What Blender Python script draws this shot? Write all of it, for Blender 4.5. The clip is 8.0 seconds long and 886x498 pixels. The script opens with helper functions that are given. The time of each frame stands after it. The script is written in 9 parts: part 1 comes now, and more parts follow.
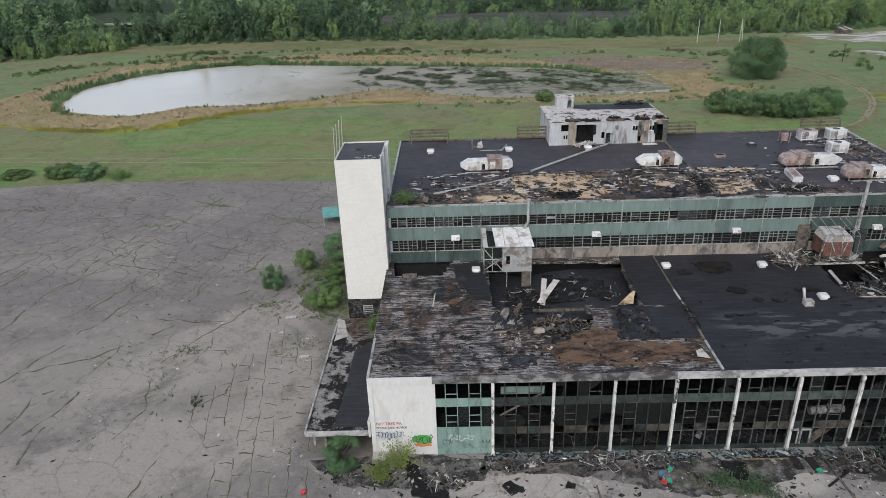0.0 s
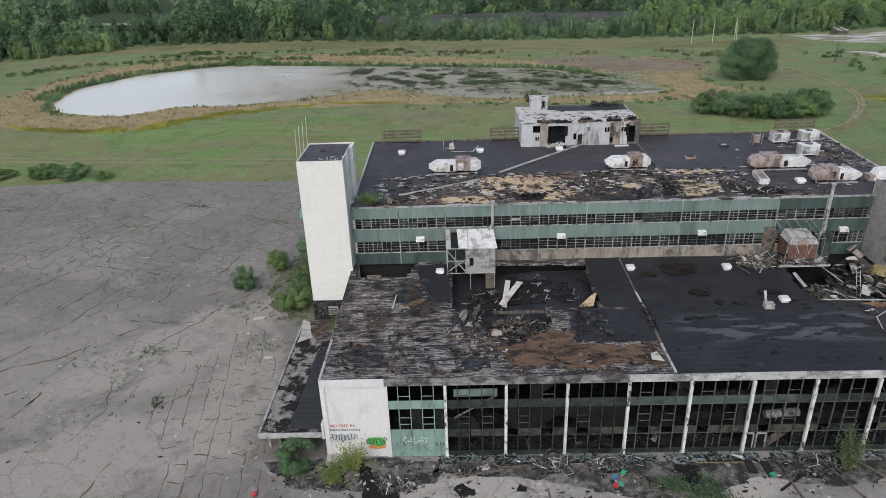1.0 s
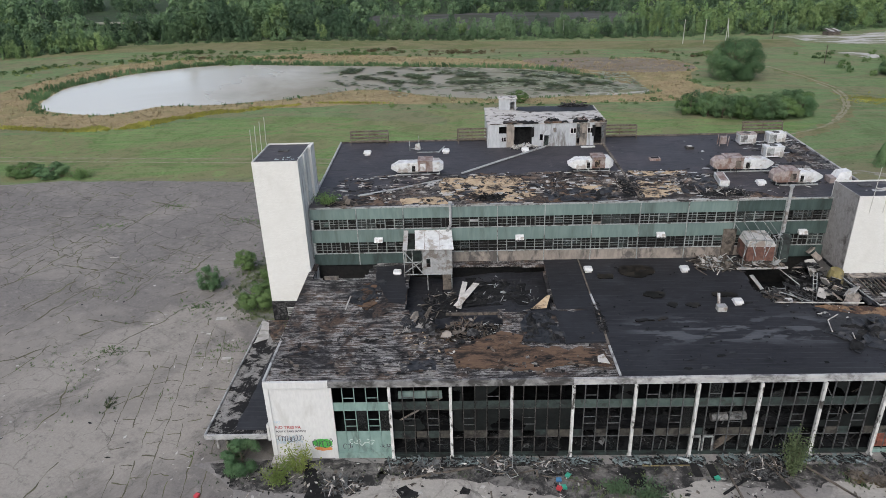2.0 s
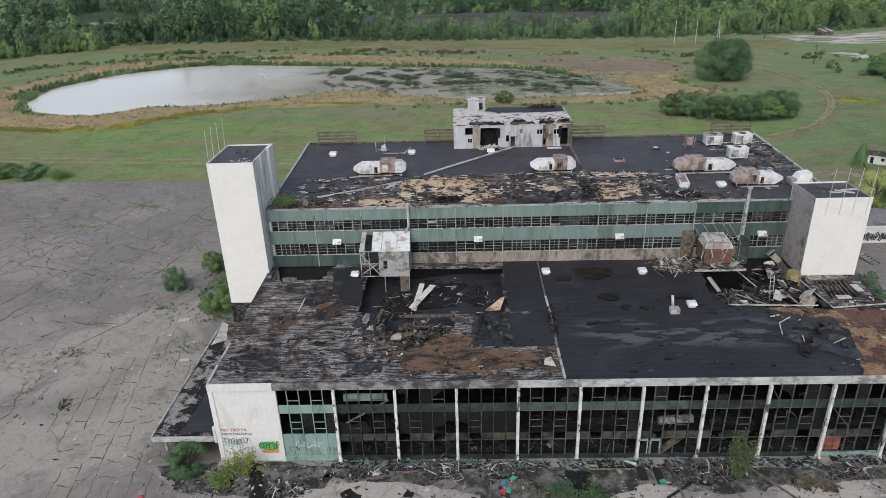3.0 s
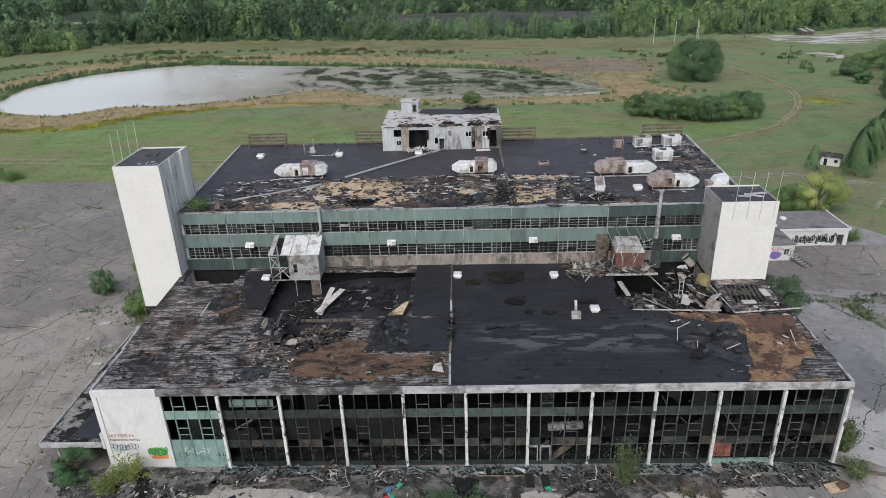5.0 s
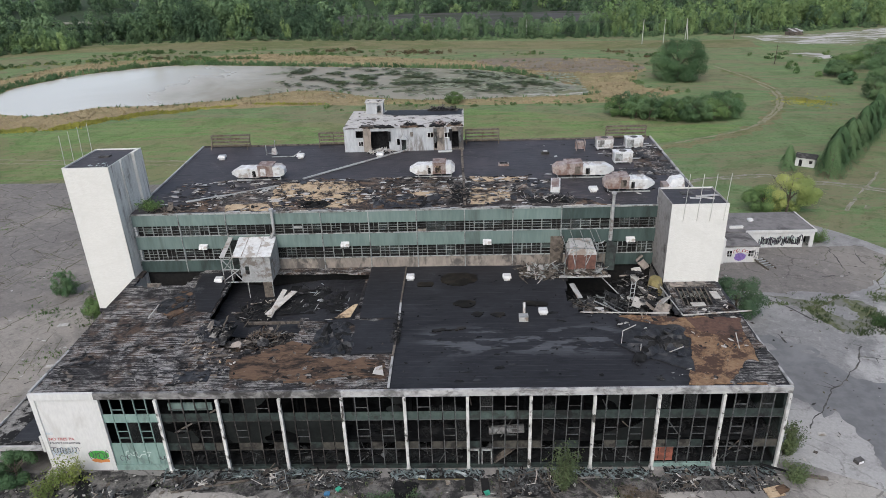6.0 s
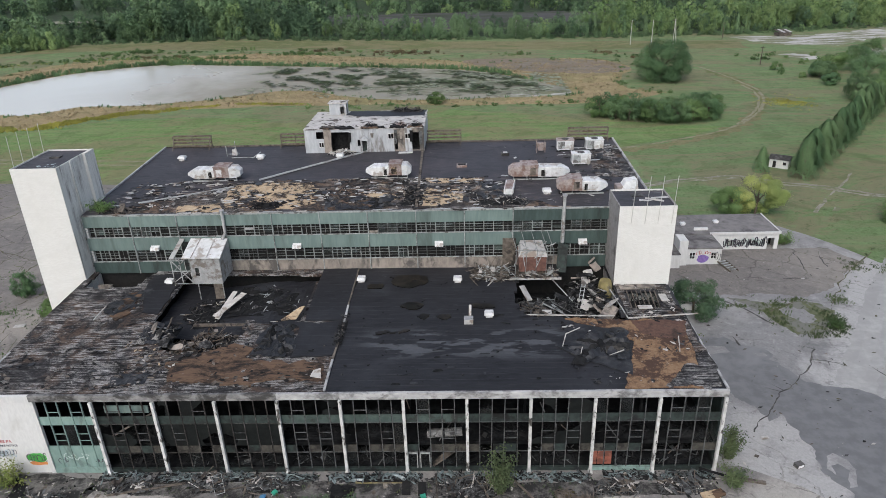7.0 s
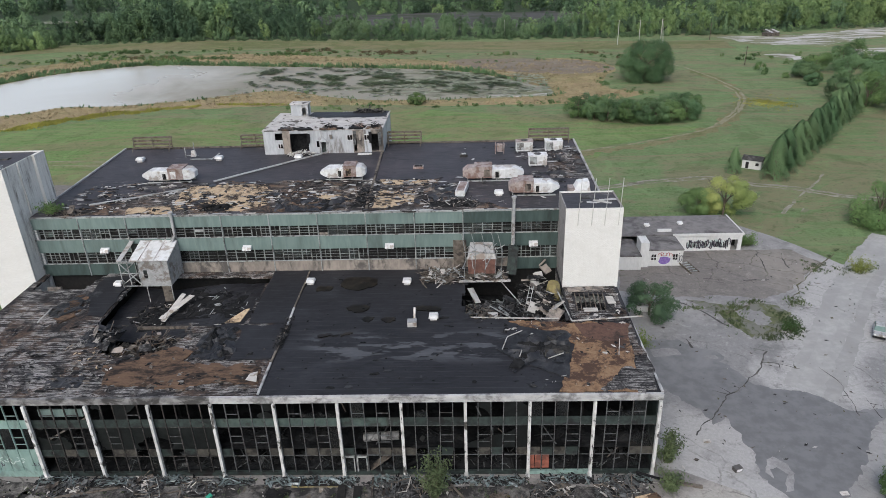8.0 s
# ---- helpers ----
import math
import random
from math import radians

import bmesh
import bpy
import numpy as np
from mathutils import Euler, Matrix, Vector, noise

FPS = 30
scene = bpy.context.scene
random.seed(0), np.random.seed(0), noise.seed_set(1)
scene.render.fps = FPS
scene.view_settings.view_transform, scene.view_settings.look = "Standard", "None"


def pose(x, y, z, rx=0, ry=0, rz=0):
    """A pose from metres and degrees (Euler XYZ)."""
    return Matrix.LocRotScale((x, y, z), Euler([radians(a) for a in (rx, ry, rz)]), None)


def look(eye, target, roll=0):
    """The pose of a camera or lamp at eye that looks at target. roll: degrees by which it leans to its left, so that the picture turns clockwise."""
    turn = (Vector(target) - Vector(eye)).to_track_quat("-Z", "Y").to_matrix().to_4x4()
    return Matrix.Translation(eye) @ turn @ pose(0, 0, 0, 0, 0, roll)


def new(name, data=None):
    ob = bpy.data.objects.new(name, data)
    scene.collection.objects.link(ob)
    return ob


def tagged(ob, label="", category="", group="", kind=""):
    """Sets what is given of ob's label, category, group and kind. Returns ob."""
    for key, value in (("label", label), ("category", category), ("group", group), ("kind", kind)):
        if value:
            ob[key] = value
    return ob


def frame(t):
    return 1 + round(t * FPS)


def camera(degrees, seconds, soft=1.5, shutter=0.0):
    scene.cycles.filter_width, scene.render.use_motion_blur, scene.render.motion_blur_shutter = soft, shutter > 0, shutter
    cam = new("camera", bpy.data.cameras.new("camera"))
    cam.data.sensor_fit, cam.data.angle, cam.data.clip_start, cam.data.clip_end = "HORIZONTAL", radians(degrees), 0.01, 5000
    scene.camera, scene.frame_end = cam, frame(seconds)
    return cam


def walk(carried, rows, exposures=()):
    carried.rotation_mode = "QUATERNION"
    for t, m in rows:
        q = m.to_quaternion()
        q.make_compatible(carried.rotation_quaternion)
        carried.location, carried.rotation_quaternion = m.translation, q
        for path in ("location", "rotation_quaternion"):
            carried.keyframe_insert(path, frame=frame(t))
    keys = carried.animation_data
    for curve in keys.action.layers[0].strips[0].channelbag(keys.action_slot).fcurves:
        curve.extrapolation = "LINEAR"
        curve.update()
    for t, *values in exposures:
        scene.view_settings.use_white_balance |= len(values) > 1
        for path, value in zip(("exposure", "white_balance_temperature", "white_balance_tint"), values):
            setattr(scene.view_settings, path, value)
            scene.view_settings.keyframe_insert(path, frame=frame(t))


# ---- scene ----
cam = camera(66.9, 8.0, 0.55)
EXPOSURE = 0.4
PATH = [
    (0, (-0.96, -0.692, 58.798), (-1.002, 1.129, 57.972), -2.0),
    (0.5, (1.989, -0.527, 58.78), (1.94, 1.294, 57.954), -2.0),
    (1, (5.145, -0.337, 58.708), (5.093, 1.484, 57.883), -2.0),
    (1.5, (8.519, -0.136, 58.655), (8.465, 1.685, 57.829), -1.9),
    (3, (18.779, 0.629, 58.528), (18.716, 2.449, 57.702), -1.9),
    (3.5, (22.1, 0.901, 58.5), (22.035, 2.721, 57.673), -1.9),
    (4, (25.436, 1.2, 58.495), (25.371, 3.019, 57.667), -1.9),
    (4.5, (28.917, 1.516, 58.473), (28.851, 3.335, 57.645), -1.9),
    (6, (39.622, 2.502, 58.385), (39.554, 4.321, 57.556), -1.9),
    (6.5, (43.272, 2.824, 58.327), (43.203, 4.643, 57.498), -1.8),
    (7, (46.979, 3.141, 58.292), (46.911, 4.959, 57.463), -1.8),
    (7.5, (50.695, 3.492, 58.249), (50.627, 5.311, 57.42), -1.8),
    (8, (54.455, 3.853, 58.213), (54.388, 5.672, 57.383), -1.8),
]
walk(cam, [(t, look(eye, target, roll)) for t, eye, target, roll in PATH], [(0, EXPOSURE - 0.08), (1.5, EXPOSURE - 0.05), (4, EXPOSURE), (8, EXPOSURE + 0.04)])

# ---- light ----
world = bpy.data.worlds.new("overcast_sky")
scene.world = world
world.use_nodes = True
wt = world.node_tree
wt.nodes.clear()
sky = wt.nodes.new("ShaderNodeTexSky")
sky.sky_type = "NISHITA"
sky.sun_disc = False
sky.sun_elevation, sky.sun_rotation = radians(48), radians(200)
sky.air_density, sky.dust_density, sky.ozone_density = 1.0, 3.0, 1.0
grey = wt.nodes.new("ShaderNodeHueSaturation")
grey.inputs["Saturation"].default_value = 0.75
backg = wt.nodes.new("ShaderNodeBackground")
backg.inputs["Strength"].default_value = 0.165
wout = wt.nodes.new("ShaderNodeOutputWorld")
wt.links.new(sky.outputs[0], grey.inputs["Color"])
wt.links.new(grey.outputs[0], backg.inputs["Color"])
wt.links.new(backg.outputs[0], wout.inputs["Surface"])
sun = new("sun", bpy.data.lights.new("sun", "SUN"))
sun.data.energy, sun.data.angle, sun.data.color = 0.75, radians(30), (0.97, 0.99, 1.0)
sun.matrix_world = look((-20, -60, 120), (10, 80, 0))


# ---- materials ----
class Nodes:
    """A small builder for node materials."""

    def __init__(self, name):
        self.m = bpy.data.materials.new(name)
        self.m.use_nodes = True
        self.t = self.m.node_tree
        self.t.nodes.clear()
        self.out = self.t.nodes.new("ShaderNodeOutputMaterial")
        self.b = self.t.nodes.new("ShaderNodeBsdfPrincipled")
        self.t.links.new(self.b.outputs[0], self.out.inputs["Surface"])

    def node(self, kind, **vals):
        n = self.t.nodes.new("ShaderNode" + kind)
        for k, v in vals.items():
            n.inputs[k].default_value = v
        return n

    def link(self, a, b):
        self.t.links.new(a, b)

    def coords(self, stretch=(1, 1, 1), local=False, turn=0.0):
        if local:
            src = self.node("TexCoord").outputs["Object"]
        else:
            src = self.node("NewGeometry").outputs["Position"]
        mp = self.node("Mapping")
        mp.inputs["Scale"].default_value = stretch
        mp.inputs["Rotation"].default_value = (0, 0, turn)
        self.link(src, mp.inputs["Vector"])
        return mp.outputs[0]

    def noise(self, vec, scale, detail=6.0, rough=0.6, distort=0.0):
        n = self.node("TexNoise", Scale=scale, Detail=detail, Roughness=rough, Distortion=distort)
        self.link(vec, n.inputs["Vector"])
        return n.outputs["Fac"]

    def ramp(self, fac, lo, hi):
        r = self.node("MapRange")
        r.interpolation_type = "SMOOTHSTEP"
        r.inputs["From Min"].default_value, r.inputs["From Max"].default_value = lo, hi
        self.link(fac, r.inputs["Value"])
        return r.outputs["Result"]

    def math(self, op, a, b=0.0):
        n = self.t.nodes.new("ShaderNodeMath")
        n.operation = op
        for i, v in enumerate((a, b)):
            if isinstance(v, (int, float)):
                n.inputs[i].default_value = v
            else:
                self.link(v, n.inputs[i])
        return n.outputs[0]

    def mix(self, fac, a, b, mode="MIX"):
        n = self.t.nodes.new("ShaderNodeMix")
        n.data_type, n.blend_type = "RGBA", mode
        for sock, v in ((n.inputs[0], fac), (n.inputs[6], a), (n.inputs[7], b)):
            if isinstance(v, (int, float)):
                sock.default_value = v
            elif isinstance(v, (tuple, list)):
                sock.default_value = (*v[:3], 1)
            else:
                self.link(v, sock)
        return n.outputs[2]

    def bump(self, h, strength=0.3, dist=0.05):
        n = self.node("Bump", Strength=strength, Distance=dist)
        self.link(h, n.inputs["Height"])
        self.link(n.outputs[0], self.b.inputs["Normal"])

    def done(self, colour, rough=0.8, metal=0.0, spec=0.3):
        for key, v in (("Base Color", colour), ("Roughness", rough), ("Metallic", metal), ("Specular IOR Level", spec)):
            if isinstance(v, (int, float)):
                self.b.inputs[key].default_value = v
            elif isinstance(v, (tuple, list)):
                self.b.inputs[key].default_value = (*v[:3], 1)
            else:
                self.link(v, self.b.inputs[key])
        return self.m


def plain(name, c1, c2, scale=1.5, rough=0.8, c3=None, far=0.12, stretch=(1, 1, 1), metal=0.0, local=False, bump=0.25,
          lo=0.35, hi=0.65, spec=0.3, cover=(0.5, 0.62)):
    """Two tones mixed by fine grain, and a third in larger stains."""
    n = Nodes(name)
    vec = n.coords(stretch, local)
    fine = n.noise(vec, scale)
    col = n.mix(n.ramp(fine, lo, hi), c1, c2)
    if c3:
        large = n.noise(vec, scale * far, 5.0, 0.65, 0.4)
        col = n.mix(n.ramp(large, *cover), col, c3)
    rnd = n.node("ObjectInfo").outputs["Random"]
    shift = n.math("ADD", n.math("MULTIPLY", rnd, 0.16), 0.92)
    col = n.mix(1.0, col, shift, "MULTIPLY")
    if bump:
        n.bump(fine, bump)
    return n.done(col, rough, metal, spec)


def painted_brick(name, dirt, amount):
    """White painted brickwork with fine courses and vertical weather streaks."""
    n = Nodes(name)
    vec = n.coords((1, 1, 1))
    sep = n.node("SeparateXYZ")
    n.link(vec, sep.inputs[0])
    com = n.node("CombineXYZ")
    n.link(n.math("ADD", sep.outputs[0], sep.outputs[1]), com.inputs[0])
    n.link(sep.outputs[2], com.inputs[1])
    brick = n.node("TexBrick", Scale=1.0)
    brick.inputs["Brick Width"].default_value, brick.inputs["Row Height"].default_value = 0.42, 0.16
    brick.inputs["Mortar Size"].default_value = 0.012
    brick.inputs["Color1"].default_value = (0.66, 0.655, 0.625, 1)
    brick.inputs["Color2"].default_value = (0.61, 0.605, 0.575, 1)
    brick.inputs["Mortar"].default_value = (0.53, 0.525, 0.49, 1)
    n.link(com.outputs[0], brick.inputs["Vector"])
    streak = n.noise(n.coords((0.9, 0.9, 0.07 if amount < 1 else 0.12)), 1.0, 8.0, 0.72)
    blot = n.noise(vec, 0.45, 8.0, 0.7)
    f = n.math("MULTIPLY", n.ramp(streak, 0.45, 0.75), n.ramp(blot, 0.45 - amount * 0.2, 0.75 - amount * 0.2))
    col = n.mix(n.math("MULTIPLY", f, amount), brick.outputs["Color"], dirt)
    n.bump(brick.outputs["Fac"], -0.25, 0.02)
    return n.done(col, 0.75)


def cracked_lot(name, c1, c2, pale, cells, moss, worn=(), lines=0.3, broken=0.0):
    """Old paving, broken by nets of cracks with moss in them, worn paler in broad patches."""
    n = Nodes(name)
    vec = n.coords((1, 1, 1), turn=0.45)

    def warped(freq, amount):
        nz = n.node("TexNoise", Scale=freq, Detail=6.0, Roughness=0.65)
        n.link(vec, nz.inputs["Vector"])
        sc = n.node("VectorMath")
        sc.operation = "SCALE"
        sc.inputs["Scale"].default_value = amount
        n.link(nz.outputs["Color"], sc.inputs[0])
        wv = n.node("VectorMath")
        wv.operation = "ADD"
        n.link(vec, wv.inputs[0])
        n.link(sc.outputs[0], wv.inputs[1])
        return wv.outputs[0]

    def net(scale, stretch, src, even):
        mp = n.node("Mapping")
        mp.inputs["Scale"].default_value = stretch
        n.link(src, mp.inputs["Vector"])
        v = n.t.nodes.new("ShaderNodeTexVoronoi")
        v.feature, v.voronoi_dimensions = "DISTANCE_TO_EDGE", "2D"
        v.inputs["Scale"].default_value = scale
        v.inputs["Randomness"].default_value = even
        n.link(mp.outputs[0], v.inputs["Vector"])
        return v.outputs["Distance"]

    k = 4.6 / cells
    wide = net(1 / (cells * 1.3), (1.0, 0.55, 1), warped(0.14, 6.5), 0.85)
    thin = net(1 / (cells * 0.95), (0.62, 1.0, 1), warped(0.25, 2.6), 0.75)
    grain = n.noise(vec, 2.6, 12.0, 0.78)
    ragged = n.math("MULTIPLY", n.noise(vec, 0.9, 8.0, 0.7), 0.05)
    gate = n.ramp(n.noise(vec, 0.05, 7.0, 0.75, 0.5), 0.46, 0.58)
    gate2 = n.ramp(n.noise(vec, 0.055, 6.0, 0.7, 0.8), 0.46, 0.6)
    crack = n.ramp(n.math("SUBTRACT", wide, n.math("MULTIPLY", ragged, 0.26 * k)), 0.007 * k, 0.0)
    crack = n.math("MULTIPLY", crack, n.math("ADD", n.math("MULTIPLY", gate, 1.0 - lines), lines))
    if broken:
        sep = n.node("SeparateXYZ")
        n.link(n.node("NewGeometry").outputs["Position"], sep.inputs[0])
        gate2 = n.math("MAXIMUM", n.math("MULTIPLY", gate2, 0.6), n.ramp(sep.outputs[1], broken, broken + 22.0))
    crack2 = n.math("MULTIPLY", n.ramp(n.math("SUBTRACT", thin, n.math("MULTIPLY", ragged, 0.42 * k)), 0.014 * k, 0.0), n.math("ADD", n.math("MULTIPLY", gate2, 0.8), 0.05))
    large = n.noise(vec, 0.02, 8.0, 0.66, 0.8)
    stain = n.noise(vec, 0.11, 10.0, 0.75, 0.5)
    small = n.noise(vec, 0.6, 9.0, 0.75, 0.3)
    col = n.mix(n.ramp(grain, 0.3, 0.7), c1, c2)
    col = n.mix(n.math("MULTIPLY", n.ramp(large, 0.47, 0.62), 0.8), col, pale)
    for cx, cy, rx, ry, ang in worn:
        mp = n.node("Mapping")
        mp.vector_type = "TEXTURE"
        mp.inputs["Location"].default_value = (cx, cy, 0)
        mp.inputs["Rotation"].default_value = (0, 0, math.radians(ang))
        mp.inputs["Scale"].default_value = (rx, ry, 1000)
        n.link(n.node("NewGeometry").outputs["Position"], mp.inputs["Vector"])
        ln = n.node("VectorMath")
        ln.operation = "LENGTH"
        n.link(mp.outputs[0], ln.inputs[0])
        edge = n.math("ADD", ln.outputs["Value"], n.math("MULTIPLY", n.math("SUBTRACT", stain, 0.5), 1.6))
        col = n.mix(n.math("MULTIPLY", n.ramp(edge, 1.15, 0.65), 0.85), col, n.mix(n.ramp(grain, 0.3, 0.7), pale, tuple(v * 1.3 for v in pale)))
    col = n.mix(n.math("MULTIPLY", n.ramp(stain, 0.5, 0.68), 0.5), col, tuple(v * 0.6 for v in c1))
    col = n.mix(n.math("MULTIPLY", n.ramp(small, 0.52, 0.68), 0.5), col, tuple(v * 1.25 for v in pale))
    col = n.mix(n.math("MULTIPLY", n.ramp(small, 0.46, 0.33), 0.55), col, tuple(v * 0.6 for v in c1))
    mossy = n.mix(n.ramp(n.noise(vec, 0.3, 5.0), 0.42, 0.6), tuple(v * 0.3 for v in c1), moss)
    col = n.mix(n.math("MULTIPLY", n.math("MAXIMUM", n.math("MULTIPLY", crack, 0.45), n.math("MULTIPLY", crack2, 0.75)), 0.85), col, mossy)
    n.bump(n.math("SUBTRACT", grain, n.math("MULTIPLY", crack, 2.0)), 0.3, 0.04)
    return n.done(col, 0.88, 0.0, 0.2)


def burnt_deck(name, ash, amount, brown, dark=(0.012, 0.0115, 0.012)):
    """Roofing felt over corrugated deck: long streaks of ash and scorched brown."""
    n = Nodes(name)
    vec = n.coords((1, 1, 1))
    sep = n.node("SeparateXYZ")
    n.link(vec, sep.inputs[0])
    way = n.math("ADD", n.math("MULTIPLY", sep.outputs[1], 13.0), n.math("MULTIPLY", n.noise(vec, 0.25, 3.0), 5.0))
    rib = n.math("MULTIPLY", n.math("SINE", way), 0.024)
    streak = n.math("ADD", n.noise(n.coords((0.3, 1.5, 1)), 1.0, 10.0, 0.8, 0.5), rib)
    fine = n.noise(n.coords((0.6, 7.0, 1)), 1.5, 9.0, 0.8, 0.4)
    large = n.noise(vec, 0.13, 8.0, 0.72, 1.0)
    mid = n.noise(vec, 0.55, 9.0, 0.75, 0.7)
    a = n.math("MULTIPLY", n.ramp(streak, 0.465, 0.535), n.ramp(large, 0.66 - amount * 0.24, 0.78 - amount * 0.22))
    a = n.math("MULTIPLY", a, n.ramp(fine, 0.43, 0.52))
    speck = n.math("MULTIPLY", n.ramp(fine, 0.6, 0.68), n.ramp(mid, 0.45, 0.6))
    a = n.math("MAXIMUM", a, n.math("MULTIPLY", speck, 0.8))
    col = n.mix(n.ramp(mid, 0.35, 0.7), dark, tuple(v * 3.0 for v in dark))
    br = n.math("MULTIPLY", n.ramp(mid, 0.44, 0.6), n.ramp(n.noise(vec, 0.08, 5.0, 0.6, 0.8), 0.4, 0.52))
    col = n.mix(n.math("MULTIPLY", br, 0.8), col, brown)
    col = n.mix(a, col, n.mix(n.ramp(mid, 0.35, 0.65), tuple(v * 0.55 for v in ash), ash))
    n.bump(n.math("ADD", n.math("ADD", streak, fine), n.math("MULTIPLY", rib, 4.0)), 0.6, 0.07)
    return n.done(col, 0.85, 0.0, 0.2)


def mottled(name, c1, c2, dark, pale, cover=(0.47, 0.64), even=False):
    """Exposed board: grain, scorched blotches, soot and pale torn bits."""
    n = Nodes(name)
    vec = n.coords((1, 1, 1))
    grain = n.noise(n.coords((1.4, 1.4, 1) if even else (0.35, 2.8, 1)), 1.2, 9.0, 0.75, 0.4)
    blot = n.noise(vec if even else n.coords((0.7, 1.5, 1)), 0.4, 10.0, 0.76, 0.3)
    fleck = n.noise(vec, 1.5, 6.0, 0.7, 0.6)
    col = n.mix(n.ramp(grain, 0.3, 0.7), c1, c2)
    col = n.mix(n.ramp(blot, *cover), col, dark)
    col = n.mix(n.math("MULTIPLY", n.ramp(blot, 0.46, 0.36), 0.45), col, c2)
    col = n.mix(n.math("MULTIPLY", n.ramp(fleck, 0.62, 0.7), 0.7), col, pale)
    n.bump(fleck, 0.5, 0.06)
    return n.done(col, 0.85, 0.0, 0.2)


def felt_roof(name, worn=False):
    """Black felt in lapped strips, with pale drying film in soft patches, or scuffed and peeling where worn."""
    n = Nodes(name)
    vec = n.coords((1, 1, 1))
    fine = n.noise(n.coords((0.4, 2.0, 1)), 1.2, 8.0, 0.7, 0.3)
    large = n.noise(vec, 0.09, 7.0, 0.65, 0.7)
    mid = n.noise(n.coords((0.5, 1.3, 1)), 0.5, 9.0, 0.72, 0.4)
    col = n.mix(n.ramp(fine, 0.3, 0.7), (0.0132, 0.0134, 0.0156), (0.0226, 0.0229, 0.0262))
    col = n.mix(n.math("MULTIPLY", n.ramp(large, 0.45, 0.68), 0.6), col, (0.034, 0.031, 0.034) if worn else (0.036, 0.038, 0.043))
    col = n.mix(n.math("MULTIPLY", n.ramp(mid, 0.52, 0.66), 0.6), col, (0.006, 0.006, 0.0075))
    # whole tone lifted as well: smoke haze put into the felt's colour
    if worn:
        col = n.mix(1.0, col, (2.25, 2.12, 2.08), "MULTIPLY")
    sep = n.node("SeparateXYZ")
    n.link(vec, sep.inputs[0])
    lap = n.math("ABSOLUTE", n.math("SUBTRACT", n.math("FRACT", n.math("MULTIPLY", sep.outputs[1], 0.95)), 0.5))
    col = n.mix(n.math("MULTIPLY", n.math("MULTIPLY", n.ramp(lap, 0.455, 0.49), n.ramp(fine, 0.4, 0.55)), 0.6), col, (0.055, 0.056, 0.06))
    scuff = n.noise(n.coords((0.35, 1.7, 1)), 1.1, 8.0, 0.72, 0.4)
    if worn:
        near = n.ramp(sep.outputs[1], 118.0, 104.0)
        flake = n.math("MULTIPLY", n.ramp(n.math("ADD", scuff, n.math("MULTIPLY", near, 0.06)), 0.6, 0.65), n.ramp(large, 0.38, 0.54))
        col = n.mix(n.math("MULTIPLY", flake, 0.8), col, n.mix(n.ramp(mid, 0.4, 0.6), (0.075, 0.062, 0.055), (0.15, 0.145, 0.145)))
    else:
        film = n.noise(n.coords((0.16, 0.55, 1)), 1.0, 4.0, 0.55, 0.3)
        band = n.math("MULTIPLY", n.ramp(sep.outputs[1], 71.5, 74.5), n.ramp(sep.outputs[1], 80.5, 77.5))
        band = n.math("MULTIPLY", band, n.math("MULTIPLY", n.ramp(sep.outputs[0], 32.0, 36.0), n.ramp(sep.outputs[0], 63.0, 57.0)))
        wet = n.math("MULTIPLY", n.ramp(film, 0.5, 0.55), band)
        wet = n.math("MAXIMUM", wet, n.math("MULTIPLY", n.math("MULTIPLY", n.ramp(scuff, 0.64, 0.69), n.ramp(large, 0.4, 0.55)), 0.6))
        col = n.mix(n.math("MULTIPLY", wet, 0.9), col, n.mix(n.ramp(fine, 0.3, 0.7), (0.058, 0.061, 0.067), (0.086, 0.09, 0.097)))
    n.bump(n.math("ADD", fine, n.math("MULTIPLY", n.ramp(lap, 0.455, 0.49), 0.6)), 0.3, 0.04)
    return n.done(col, 0.6, 0.0, 0.25)


